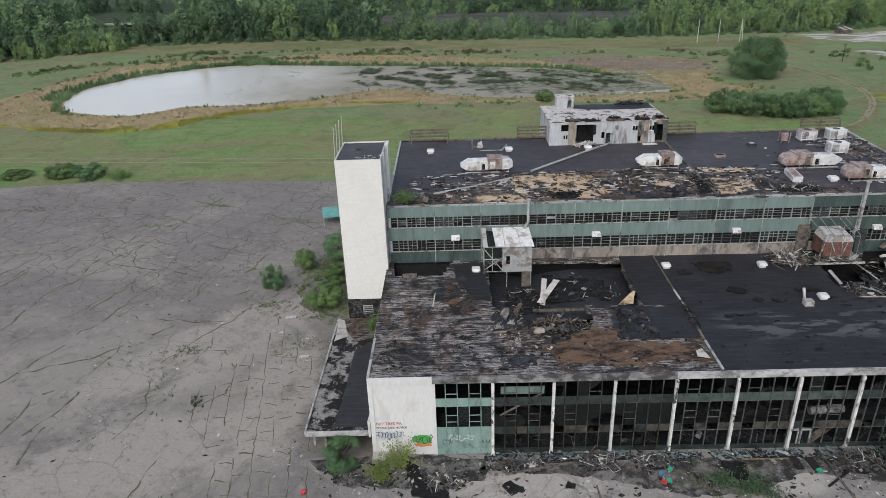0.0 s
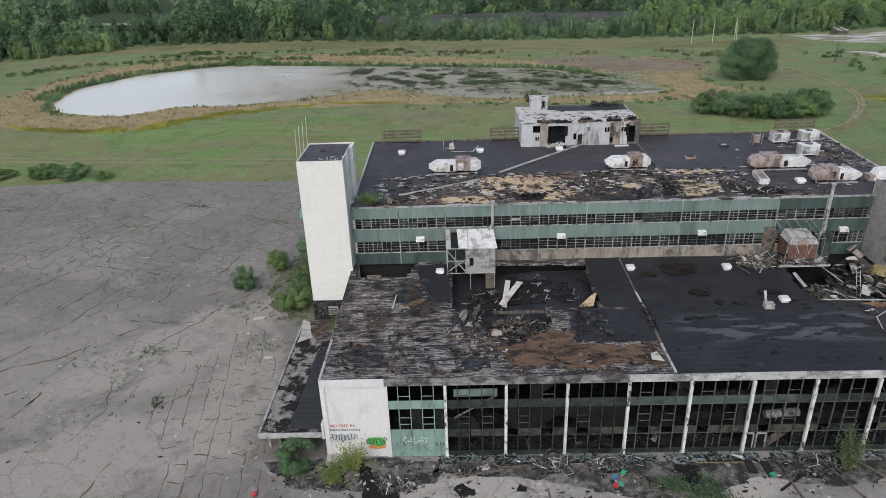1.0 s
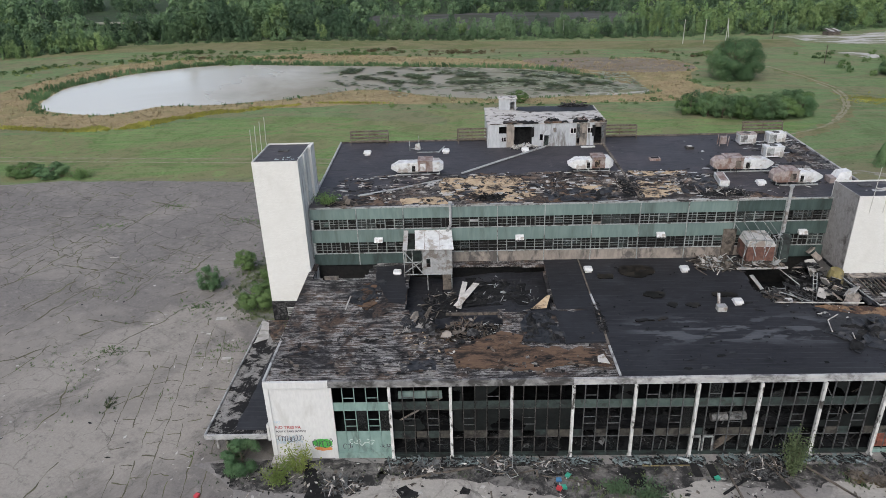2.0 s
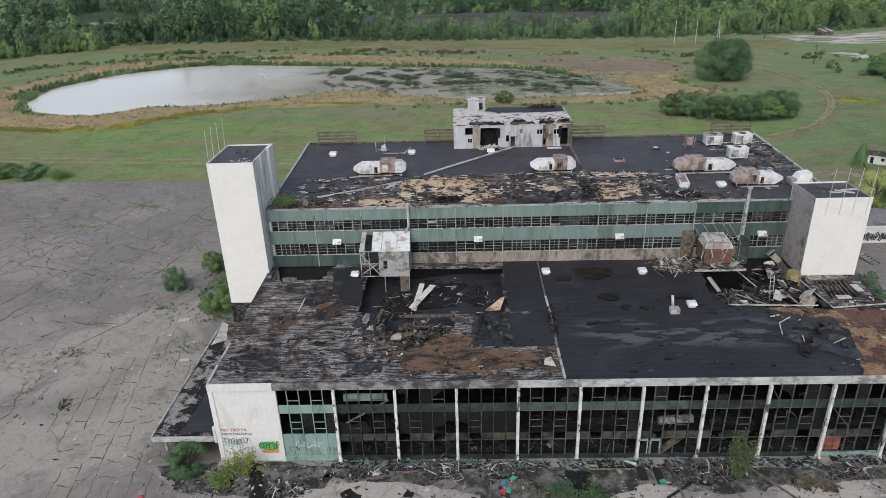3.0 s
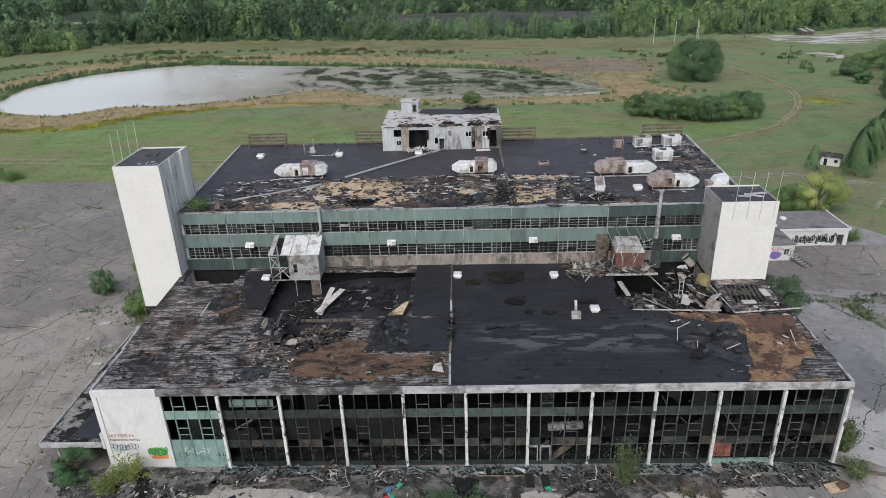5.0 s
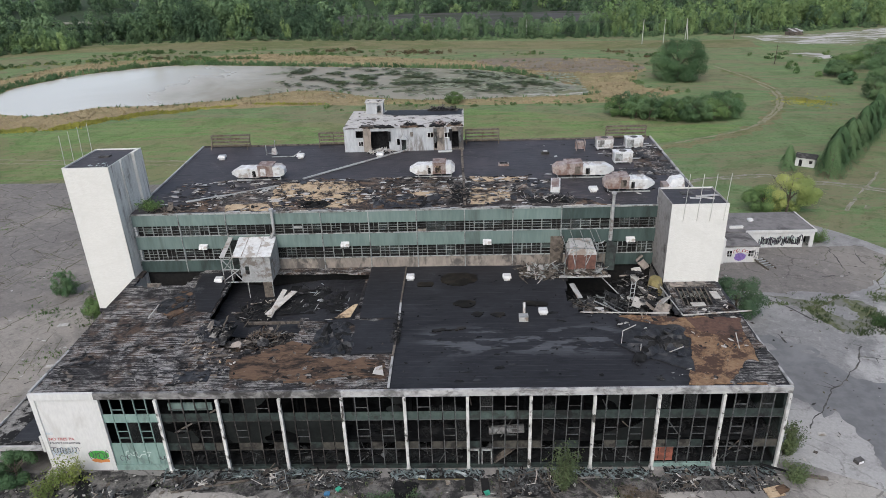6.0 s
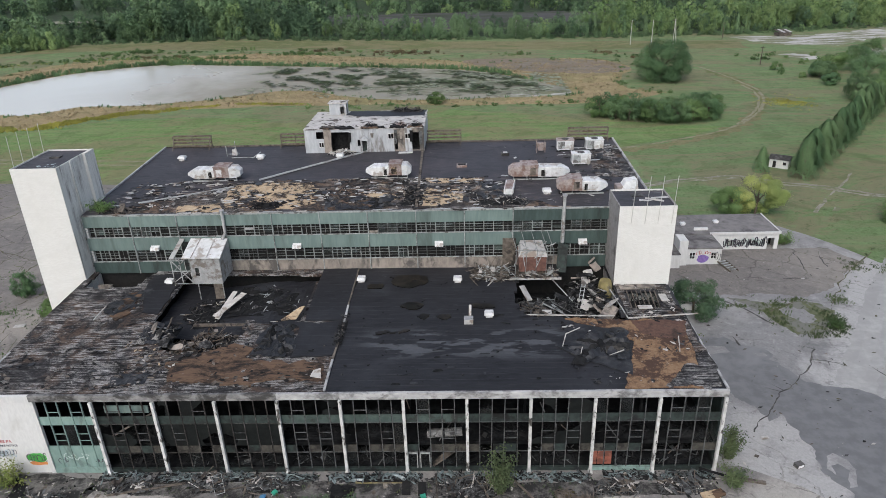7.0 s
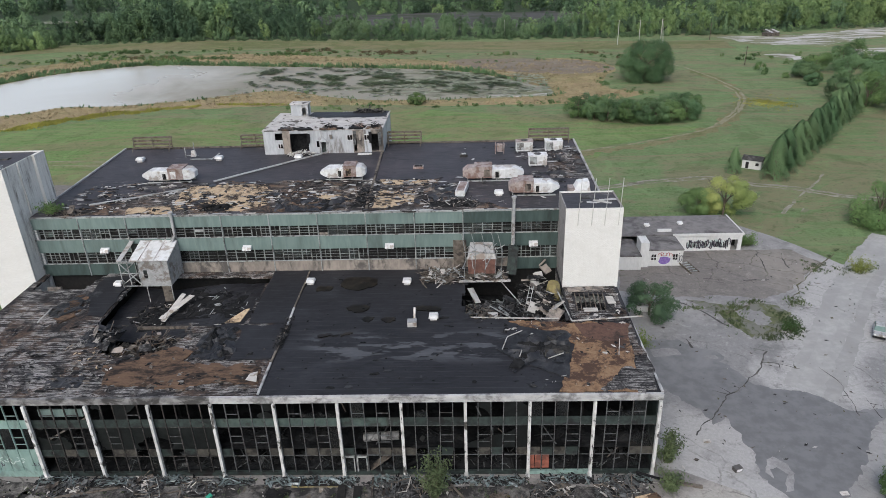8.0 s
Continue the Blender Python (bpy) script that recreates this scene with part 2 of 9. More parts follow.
def leafy(name, c1, c2, c3):
    """Leaves: each a little different, whole crowns lighter or darker than their neighbours."""
    n = Nodes(name)
    rnd = n.node("NewGeometry").outputs["Random Per Island"]
    ob = n.node("ObjectInfo").outputs["Random"]
    patch = n.noise(n.coords((1, 1, 0.3)), 0.075, 2.0, 0.5)
    small = n.noise(n.coords((1, 1, 1)), 0.7, 3.0, 0.6)
    mean = tuple((a + b) / 2 for a, b in zip(c1, c2))
    col = n.mix(n.ramp(patch, 0.36, 0.64), c1, c2)
    col = n.mix(n.math("MULTIPLY", n.ramp(small, 0.4, 0.65), 0.35), col, c3)
    col = n.mix(1.0, col, n.math("ADD", n.math("MULTIPLY", rnd, 0.18), 0.91), "MULTIPLY")
    cell = n.t.nodes.new("ShaderNodeTexVoronoi")
    cell.voronoi_dimensions = "2D"
    cell.inputs["Scale"].default_value = 0.085
    n.link(n.coords((1, 1, 1)), cell.inputs["Vector"])
    tint = n.node("SeparateColor")
    n.link(cell.outputs["Color"], tint.inputs[0])
    col = n.mix(1.0, col, n.math("ADD", n.math("MULTIPLY", tint.outputs[0], 0.5), 0.8), "MULTIPLY")
    col = n.mix(1.0, col, n.math("ADD", n.math("MULTIPLY", ob, 0.3), 0.85), "MULTIPLY")
    thin = n.node("BsdfTranslucent")
    n.link(col, thin.inputs["Color"])
    both = n.node("MixShader", Fac=0.15)
    n.link(n.b.outputs[0], both.inputs[1])
    n.link(thin.outputs[0], both.inputs[2])
    n.link(both.outputs[0], n.out.inputs["Surface"])
    return n.done(col, 0.65, 0.0, 0.15)


def meadow(name, c1, c2, c3, c4):
    """Rough grass: blades, tufts, mown bands, and dry or bare areas of several sizes."""
    n = Nodes(name)
    vec = n.coords((1, 1, 1))
    fine = n.noise(vec, 1.1, 12.0, 0.82)
    mow = n.noise(n.coords((0.05, 0.8, 1), turn=0.1), 0.35, 10.0, 0.75, 0.6)
    large = n.noise(n.coords((0.6, 1.3, 1)), 0.022, 10.0, 0.74, 1.2)
    mid = n.noise(vec, 0.09, 10.0, 0.78, 0.8)
    tuft = n.noise(vec, 0.5, 9.0, 0.78, 0.5)
    patchy = n.noise(n.coords((0.5, 1.2, 1), turn=0.2), 0.2, 9.0, 0.75, 0.9)
    col = n.mix(n.ramp(fine, 0.36, 0.62), c1, c2)
    col = n.mix(n.math("MULTIPLY", n.ramp(mow, 0.46, 0.56), 0.65), col, c3)
    col = n.mix(n.math("MULTIPLY", n.ramp(large, 0.47, 0.55), 0.85), col, c4)
    col = n.mix(n.math("MULTIPLY", n.ramp(patchy, 0.52, 0.6), 0.42), col, n.mix(n.ramp(mid, 0.4, 0.6), c3, c4))
    col = n.mix(n.math("MULTIPLY", n.ramp(mid, 0.5, 0.6), 0.38), col, tuple(v * 0.66 for v in c1))
    col = n.mix(n.math("MULTIPLY", n.ramp(mid, 0.46, 0.38), 0.5), col, tuple(v * 1.12 for v in c2))
    col = n.mix(n.math("MULTIPLY", n.ramp(tuft, 0.55, 0.64), 0.55), col, tuple(v * 0.45 for v in c1))
    n.bump(tuft, 0.9, 0.5)
    return n.done(col, 0.95, 0.0, 0.05)


WHITE = painted_brick("white_painted_brick", (0.3, 0.28, 0.24), 0.25)
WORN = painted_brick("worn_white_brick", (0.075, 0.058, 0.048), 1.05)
SMOKED = mottled("smoke_stained_brick", (0.22, 0.205, 0.195), (0.33, 0.315, 0.3), (0.085, 0.075, 0.068), (0.46, 0.45, 0.435), (0.5, 0.68), True)
RENDER_WHITE = plain("white_wall_paint", (0.53, 0.53, 0.52), (0.585, 0.585, 0.57), 3.0, 0.7, (0.46, 0.455, 0.435), 0.1, (1, 1, 0.35), bump=0.08, cover=(0.52, 0.7))
FASCIA = plain("sooty_white_fascia", (0.3, 0.3, 0.298), (0.43, 0.43, 0.42), 1.0, 0.65, (0.13, 0.128, 0.125), 0.45, (1.0, 1, 1.6), cover=(0.46, 0.66), lo=0.3, hi=0.7)
SOOT_FASCIA = plain("blackened_fascia", (0.15, 0.148, 0.145), (0.26, 0.258, 0.25), 1.0, 0.7, (0.05, 0.048, 0.046), 0.45, (1.0, 1, 1.6), cover=(0.44, 0.62))
POST = plain("flaking_white_post", (0.42, 0.42, 0.4), (0.6, 0.6, 0.58), 2.0, 0.7, (0.06, 0.055, 0.05), 0.45, (1, 1, 0.5), cover=(0.54, 0.62))
GREEN = plain("faded_green_panel", (0.132, 0.184, 0.17), (0.165, 0.222, 0.205), 0.8, 0.5, (0.085, 0.112, 0.103), 0.22, (1.6, 1, 0.3), bump=0.05, cover=(0.48, 0.72))
SMOKED_GREEN = plain("smoked_green_panel", (0.042, 0.064, 0.06), (0.064, 0.094, 0.086), 0.8, 0.5, (0.025, 0.03, 0.029), 0.25, (1.4, 1, 0.3), bump=0.05, cover=(0.5, 0.7))
PALE_GREEN = plain("pale_green_panel", (0.165, 0.25, 0.225), (0.21, 0.3, 0.27), 1.5, 0.45, (0.12, 0.165, 0.15), 0.3, (1, 1, 0.4), bump=0.05)
SOOT_GREEN = plain("sooty_green_panel", (0.02, 0.027, 0.025), (0.035, 0.048, 0.044), 1.5, 0.5, (0.012, 0.012, 0.012), 0.3, bump=0.1)
TAN = plain("scorched_pale_wall", (0.21, 0.185, 0.16), (0.29, 0.25, 0.215), 1.5, 0.8, (0.085, 0.078, 0.072), 0.3, (1, 1, 0.5), cover=(0.47, 0.62))
DARKFRAME = plain("charred_steel_frame", (0.02, 0.019, 0.018), (0.045, 0.042, 0.038), 3.0, 0.6, (0.09, 0.085, 0.08), 0.3)
GREYFRAME = plain("grey_steel_frame", (0.25, 0.265, 0.26), (0.34, 0.355, 0.345), 3.0, 0.55, (0.11, 0.105, 0.1), 0.3)
SASH = plain("dull_sash_steel", (0.17, 0.185, 0.18), (0.24, 0.255, 0.248), 3.0, 0.55, (0.08, 0.078, 0.075), 0.3)
SCORCHED = plain("scorched_spandrel", (0.036, 0.034, 0.029), (0.068, 0.063, 0.053), 1.5, 0.8, (0.02, 0.018, 0.016), 0.4)
DULL_GREEN = plain("dulled_green_panel", (0.045, 0.065, 0.058), (0.07, 0.095, 0.085), 1.2, 0.5, (0.03, 0.035, 0.032), 0.4, bump=0.05)
DIMFRAME = plain("dim_steel_frame", (0.06, 0.064, 0.065), (0.112, 0.117, 0.117), 3.0, 0.6, (0.03, 0.028, 0.027), 0.4)
CHAR = plain("charred_black", (0.0085, 0.0087, 0.0092), (0.0175, 0.0177, 0.0182), 2.0, 0.9, (0.024, 0.024, 0.024), 0.3, bump=0.6, spec=0.15)
# char made darker than CHAR, so that its colour carries the indoor shade
INTERIOR = plain("charred_interior_in_shade", (0.0055, 0.006, 0.0066), (0.0115, 0.0122, 0.013), 1.2, 0.9, (0.019, 0.0195, 0.02), 0.3, bump=0.6, spec=0.1)
ASHY = plain("ash_grey_rubble", (0.02, 0.02, 0.021), (0.085, 0.084, 0.083), 3.0, 0.9, (0.014, 0.014, 0.0145), 0.35, bump=0.6, spec=0.15, cover=(0.42, 0.58))
BURNT = burnt_deck("burnt_roof_deck", (0.35, 0.338, 0.325), 1.0, (0.085, 0.056, 0.039))
BURNT_REAR = burnt_deck("burnt_rear_roof", (0.27, 0.25, 0.23), 0.95, (0.15, 0.095, 0.06), (0.016, 0.0145, 0.014))
FELT = felt_roof("black_roof_felt")
FELT_WORN = felt_roof("worn_hazed_felt", True)
CANOPY_ASH = mottled("weathered_canopy_roof", (0.11, 0.105, 0.097), (0.27, 0.26, 0.245), (0.012, 0.0115, 0.0115), (0.36, 0.35, 0.33), (0.46, 0.51), True)
PLY = mottled("scorched_plywood", (0.08, 0.051, 0.034), (0.145, 0.092, 0.06), (0.018, 0.015, 0.013), (0.24, 0.22, 0.2), (0.44, 0.6))
ORANGE_PLY = mottled("rusty_brown_board", (0.135, 0.078, 0.045), (0.245, 0.16, 0.095), (0.06, 0.036, 0.026), (0.33, 0.28, 0.22), (0.47, 0.55), True)
RED_BOARD = mottled("damp_red_board", (0.07, 0.04, 0.031), (0.12, 0.07, 0.052), (0.035, 0.026, 0.022), (0.2, 0.16, 0.13), (0.5, 0.66), True)
FOAM = mottled("tan_insulation_board", (0.33, 0.23, 0.14), (0.48, 0.385, 0.26), (0.028, 0.022, 0.019), (0.2, 0.11, 0.06), (0.465, 0.575), True)
TARP = plain("crumpled_roof_felt", (0.0095, 0.0102, 0.012), (0.024, 0.025, 0.028), 1.2, 0.5, (0.042, 0.042, 0.044), 0.4, bump=0.6, spec=0.35)
DAMP = plain("damp_pale_felt", (0.062, 0.064, 0.07), (0.085, 0.087, 0.094), 0.8, 0.32, (0.05, 0.051, 0.056), 0.4, bump=0.1, spec=0.5)
OILY = plain("dark_damp_stain", (0.006, 0.0055, 0.005), (0.012, 0.0105, 0.009), 0.8, 0.35, (0.022, 0.018, 0.014), 0.4, bump=0.1, spec=0.2)
UNIT = plain("weathered_white_metal", (0.53, 0.535, 0.53), (0.64, 0.645, 0.64), 1.5, 0.45, (0.34, 0.31, 0.28), 0.4, local=True, bump=0.08)
RUST = plain("rusty_unit_metal", (0.26, 0.215, 0.2), (0.36, 0.315, 0.295), 1.5, 0.6, (0.17, 0.11, 0.09), 0.5, local=True, cover=(0.42, 0.6))
UNITGREY = plain("dull_grey_unit_metal", (0.27, 0.275, 0.275), (0.36, 0.365, 0.36), 1.5, 0.5, (0.17, 0.15, 0.135), 0.4, local=True, bump=0.08)
# black for tyres and panels, and for the darkness painted into openings
SHADOWY = plain("plain_black_and_opening_shade", (0.01, 0.01, 0.01), (0.016, 0.015, 0.014), 2.0, 0.9)
PENT = plain("scorched_white_cladding", (0.36, 0.375, 0.39), (0.45, 0.465, 0.48), 1.6, 0.6, (0.14, 0.125, 0.11), 0.22, (1, 1, 0.3), cover=(0.53, 0.67))
PENT_ROOF = plain("pale_peeling_roof", (0.36, 0.345, 0.325), (0.47, 0.45, 0.425), 0.8, 0.8, (0.07, 0.06, 0.052), 0.6, cover=(0.55, 0.6))
GALV = plain("galvanised_sheet", (0.4, 0.39, 0.38), (0.5, 0.49, 0.47), 0.9, 0.45, (0.24, 0.2, 0.17), 0.6, metal=0.2)
DULLDUCT = plain("sooty_duct_metal", (0.1, 0.1, 0.098), (0.24, 0.238, 0.232), 1.2, 0.6, (0.03, 0.028, 0.027), 0.6, bump=0.4, cover=(0.48, 0.6))
GLASSY = plain("broken_glass_pieces", (0.12, 0.15, 0.15), (0.2, 0.24, 0.24), 3.0, 0.2, (0.05, 0.06, 0.06), 0.5, spec=0.6)
WOOD = plain("pale_split_wood", (0.36, 0.345, 0.32), (0.48, 0.46, 0.43), 1.0, 0.8, (0.22, 0.19, 0.155), 0.5, local=True)
OLDWOOD = plain("grey_old_wood", (0.085, 0.072, 0.06), (0.15, 0.128, 0.105), 1.5, 0.85, (0.035, 0.03, 0.027), 0.4)
BRICK_RED = plain("red_brown_unit", (0.1, 0.05, 0.04), (0.165, 0.085, 0.066), 1.2, 0.75, (0.05, 0.038, 0.034), 0.5)
RED_DOOR = plain("faded_red_panel", (0.22, 0.075, 0.05), (0.28, 0.1, 0.068), 1.5, 0.6, (0.13, 0.05, 0.036), 0.4, bump=0.05)
YELLOW = plain("ochre_insulation", (0.17, 0.14, 0.06), (0.25, 0.21, 0.092), 0.9, 0.85, (0.1, 0.085, 0.06), 0.5, cover=(0.46, 0.62))
CONCRETE = plain("pale_concrete", (0.3, 0.29, 0.27), (0.4, 0.385, 0.36), 1.2, 0.85, (0.2, 0.19, 0.17), 0.2, bump=0.2)
LOT = cracked_lot("cracked_old_paving", (0.141, 0.13, 0.121), (0.187, 0.173, 0.16), (0.237, 0.218, 0.193), 5.4, (0.062, 0.063, 0.036), ((-41, 93, 9, 23, -42), (-44, 66, 19, 9, 10), (-27, 80, 6, 16, 0)), 0.12, 104.0)
APRON = cracked_lot("stained_apron", (0.16, 0.152, 0.145), (0.225, 0.212, 0.2), (0.3, 0.284, 0.258), 5.0, (0.05, 0.045, 0.04), ((6, 60, 10, 3.0, 0), (38, 60.5, 5, 2.6, 0), (60, 60.5, 6, 2.6, 0), (84, 60, 6, 5, 0)))
YARD = cracked_lot("grey_asphalt_yard", (0.184, 0.182, 0.18), (0.238, 0.235, 0.231), (0.305, 0.299, 0.29), 11.0, (0.09, 0.09, 0.07), ((84, 66, 8, 12, 0), (119, 106, 7, 36, -36), (104, 84, 8, 6, -30)), 0.3)
WET = plain("dark_resurfaced_asphalt", (0.118, 0.118, 0.119), (0.15, 0.15, 0.151), 0.6, 0.6, (0.178, 0.178, 0.178), 0.15, bump=0.1, cover=(0.5, 0.7))
DRIVE = plain("dusty_drive_asphalt", (0.285, 0.282, 0.273), (0.33, 0.326, 0.314), 0.8, 0.9, (0.262, 0.259, 0.25), 0.3, bump=0.1, cover=(0.35, 0.7))
DUST = plain("pale_worn_drive", (0.2, 0.188, 0.152), (0.27, 0.255, 0.212), 0.8, 0.9, (0.14, 0.15, 0.085), 0.4, cover=(0.45, 0.6))
GRASS = meadow("meadow_grass", (0.104, 0.158, 0.069), (0.154, 0.226, 0.102), (0.184, 0.192, 0.108), (0.184, 0.171, 0.104))
LUSH = meadow("lush_grass", (0.1, 0.166, 0.059), (0.16, 0.246, 0.09), (0.188, 0.212, 0.102), (0.186, 0.178, 0.097))
DRYGRASS = meadow("dry_grass", (0.16, 0.145, 0.08), (0.21, 0.19, 0.11), (0.16, 0.165, 0.08), (0.12, 0.14, 0.06))
MOSS = plain("mossy_crack", (0.07, 0.066, 0.046), (0.105, 0.1, 0.064), 1.2, 0.95, (0.115, 0.118, 0.062), 0.3, bump=0.3)
JOINT = plain("dirt_filled_joint", (0.045, 0.043, 0.042), (0.085, 0.082, 0.078), 1.2, 0.95, (0.12, 0.115, 0.1), 0.4, bump=0.3)
MOSSY = plain("mossy_broken_asphalt", (0.075, 0.088, 0.044), (0.12, 0.13, 0.07), 0.9, 0.95, (0.15, 0.148, 0.13), 0.3, bump=0.4, cover=(0.46, 0.56))
# undergrowth green, darkened to hold the shade below the trees
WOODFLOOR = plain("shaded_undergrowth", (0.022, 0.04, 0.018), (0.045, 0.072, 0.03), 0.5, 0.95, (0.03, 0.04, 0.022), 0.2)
WOODPALE = leafy("light_woodland_leaves", (0.118, 0.19, 0.076), (0.195, 0.268, 0.105), (0.157, 0.229, 0.09))
REED = meadow("brown_reed_bed", (0.225, 0.175, 0.1), (0.33, 0.262, 0.155), (0.27, 0.22, 0.125), (0.22, 0.2, 0.1))
SEDGE = meadow("grey_brown_sedge", (0.17, 0.15, 0.12), (0.22, 0.19, 0.155), (0.15, 0.13, 0.1), (0.2, 0.16, 0.12))
TRACK = plain("sandy_track", (0.175, 0.165, 0.103), (0.235, 0.22, 0.148), 0.8, 0.9, (0.12, 0.13, 0.06), 0.3, cover=(0.48, 0.66))
CHALK = plain("pale_rubble_ground", (0.35, 0.335, 0.31), (0.47, 0.45, 0.425), 0.5, 0.9, (0.15, 0.155, 0.09), 0.25, (0.4, 1.4, 1), cover=(0.45, 0.54))
SCREE = plain("dark_grey_scree", (0.05, 0.047, 0.047), (0.088, 0.082, 0.08), 0.3, 0.9, (0.04, 0.048, 0.028), 0.25, (0.25, 2.2, 1), cover=(0.46, 0.56))
LOWROOF = plain("weathered_low_roof", (0.13, 0.122, 0.12), (0.18, 0.17, 0.165), 0.7, 0.85, (0.065, 0.06, 0.058), 0.25, cover=(0.5, 0.66))
ALGAE = plain("algae_film", (0.19, 0.186, 0.14), (0.26, 0.252, 0.198), 0.35, 0.8, (0.085, 0.096, 0.056), 0.25, (0.5, 1.5, 1), bump=0.1, spec=0.1, cover=(0.46, 0.6))
PONDWEED = plain("dark_pond_weed", (0.04, 0.058, 0.024), (0.075, 0.098, 0.042), 0.5, 0.7, (0.05, 0.06, 0.03), 0.3, spec=0.15)
LILY = plain("lily_pads", (0.17, 0.195, 0.115), (0.32, 0.335, 0.25), 0.5, 0.6, (0.13, 0.15, 0.09), 0.3, spec=0.2)
LEAF = leafy("green_leaves", (0.062, 0.112, 0.04), (0.125, 0.19, 0.068), (0.1, 0.158, 0.06))
# bluer than LEAF: distance haze is mixed into the far leaves' colour
WOODLEAF = leafy("hazy_woodland_leaves", (0.072, 0.122, 0.06), (0.125, 0.188, 0.092), (0.1, 0.156, 0.078))
WOODDEEP = leafy("woodland_dark_leaves", (0.05, 0.09, 0.05), (0.085, 0.134, 0.073), (0.066, 0.112, 0.06))
ASHGROUND = mottled("ash_covered_ground", (0.095, 0.089, 0.083), (0.19, 0.181, 0.17), (0.026, 0.0255, 0.025), (0.27, 0.26, 0.25), (0.4, 0.58), True)
DEEP = leafy("dark_green_leaves", (0.06, 0.114, 0.052), (0.115, 0.182, 0.083), (0.09, 0.15, 0.07))
LIGHT = leafy("yellow_green_leaves", (0.145, 0.2, 0.058), (0.25, 0.28, 0.08), (0.2, 0.24, 0.07))
GOLD = leafy("goldenrod_bloom", (0.2, 0.2, 0.05), (0.29, 0.27, 0.06), (0.15, 0.18, 0.055))
RUSSETGREEN = leafy("dull_dusty_leaves", (0.06, 0.085, 0.045), (0.1, 0.13, 0.06), (0.085, 0.105, 0.055))
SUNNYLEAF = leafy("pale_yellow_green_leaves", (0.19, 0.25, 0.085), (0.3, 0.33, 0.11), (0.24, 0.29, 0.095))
STRAW = leafy("reed_stems", (0.26, 0.21, 0.125), (0.36, 0.29, 0.18), (0.24, 0.21, 0.115))
RUSSET = leafy("russet_brush", (0.1, 0.075, 0.045), (0.13, 0.1, 0.055), (0.07, 0.085, 0.03))
BARK = plain("bark", (0.07, 0.055, 0.04), (0.12, 0.1, 0.075), 2.0, 0.9, local=True)
RAIL = plain("weathered_rail_steel", (0.095, 0.08, 0.062), (0.15, 0.128, 0.098), 3.0, 0.6, (0.08, 0.058, 0.04), 0.4)
POLE = plain("pale_steel_pole", (0.4, 0.4, 0.37), (0.48, 0.48, 0.44), 2.0, 0.5)
CARGLASS = plain("green_tinted_car_glass", (0.12, 0.185, 0.165), (0.16, 0.235, 0.21), 1.0, 0.12, local=True, bump=0.0, spec=0.6)
TEAL = plain("teal_canvas", (0.1, 0.26, 0.24), (0.13, 0.31, 0.28), 1.0, 0.6)
BLUE = plain("blue_plastic", (0.05, 0.16, 0.3), (0.08, 0.22, 0.36), 2.0, 0.4)
JADE = plain("green_plastic", (0.03, 0.25, 0.17), (0.05, 0.32, 0.22), 2.0, 0.4)
REDPLASTIC = plain("red_plastic", (0.4, 0.04, 0.05), (0.5, 0.06, 0.07), 2.0, 0.4)
INK_RED = plain("red_spray_paint", (0.3, 0.07, 0.07), (0.36, 0.1, 0.1), 3.0, 0.5, bump=0)
INK_DARK = plain("dark_spray_paint", (0.05, 0.045, 0.06), (0.08, 0.075, 0.09), 3.0, 0.5, bump=0)
INK_BLUE = plain("blue_grey_spray_paint", (0.35, 0.42, 0.48), (0.42, 0.5, 0.55), 3.0, 0.5, bump=0)
INK_GREEN = plain("green_spray_paint", (0.05, 0.3, 0.06), (0.1, 0.38, 0.08), 3.0, 0.5, bump=0)
INK_ORANGE = plain("orange_spray_paint", (0.5, 0.16, 0.06), (0.55, 0.24, 0.08), 3.0, 0.5, bump=0)
INK_PURPLE = plain("purple_spray_paint", (0.16, 0.1, 0.3), (0.22, 0.15, 0.38), 3.0, 0.5, bump=0)
INK_PALE = plain("pale_spray_paint", (0.45, 0.52, 0.5), (0.5, 0.58, 0.55), 3.0, 0.5, bump=0)


def water_material():
    n = Nodes("pond_water")
    vec = n.coords((1, 1, 1))
    mud = n.noise(vec, 0.02, 4.0, 0.6, 0.5)
    sep = n.node("SeparateXYZ")
    n.link(vec, sep.inputs[0])
    # sky's reflection painted into the base colour: pale leftwards, murkier to the right
    sky_fade = n.ramp(n.math("ADD", sep.outputs[0], n.math("MULTIPLY", mud, 90.0)), -95.0, 5.0)
    col = n.mix(sky_fade, (0.5, 0.475, 0.425), (0.24, 0.225, 0.18))
    n.bump(n.noise(n.coords((0.5, 1.6, 1)), 1.2, 3.0), 0.05, 0.05)
    n.b.inputs["IOR"].default_value = 1.33
    murky = n.math("ADD", n.math("MULTIPLY", sky_fade, 0.4), 0.1)
    return n.done(col, murky, 0.0, n.math("SUBTRACT", 0.38, n.math("MULTIPLY", sky_fade, 0.3)))


def glass_material(name, tint, alpha, rough):
    n = Nodes(name)
    fine = n.noise(n.coords((1, 1, 0.5)), 0.7, 6.0, 0.7, 0.5)
    n.link(n.math("ADD", n.math("MULTIPLY", n.ramp(fine, 0.4, 0.65), 0.5), alpha), n.b.inputs["Alpha"])
    return n.done(n.mix(fine, tint, tuple(v * 2.2 for v in tint)), rough, 0.0, 0.6)


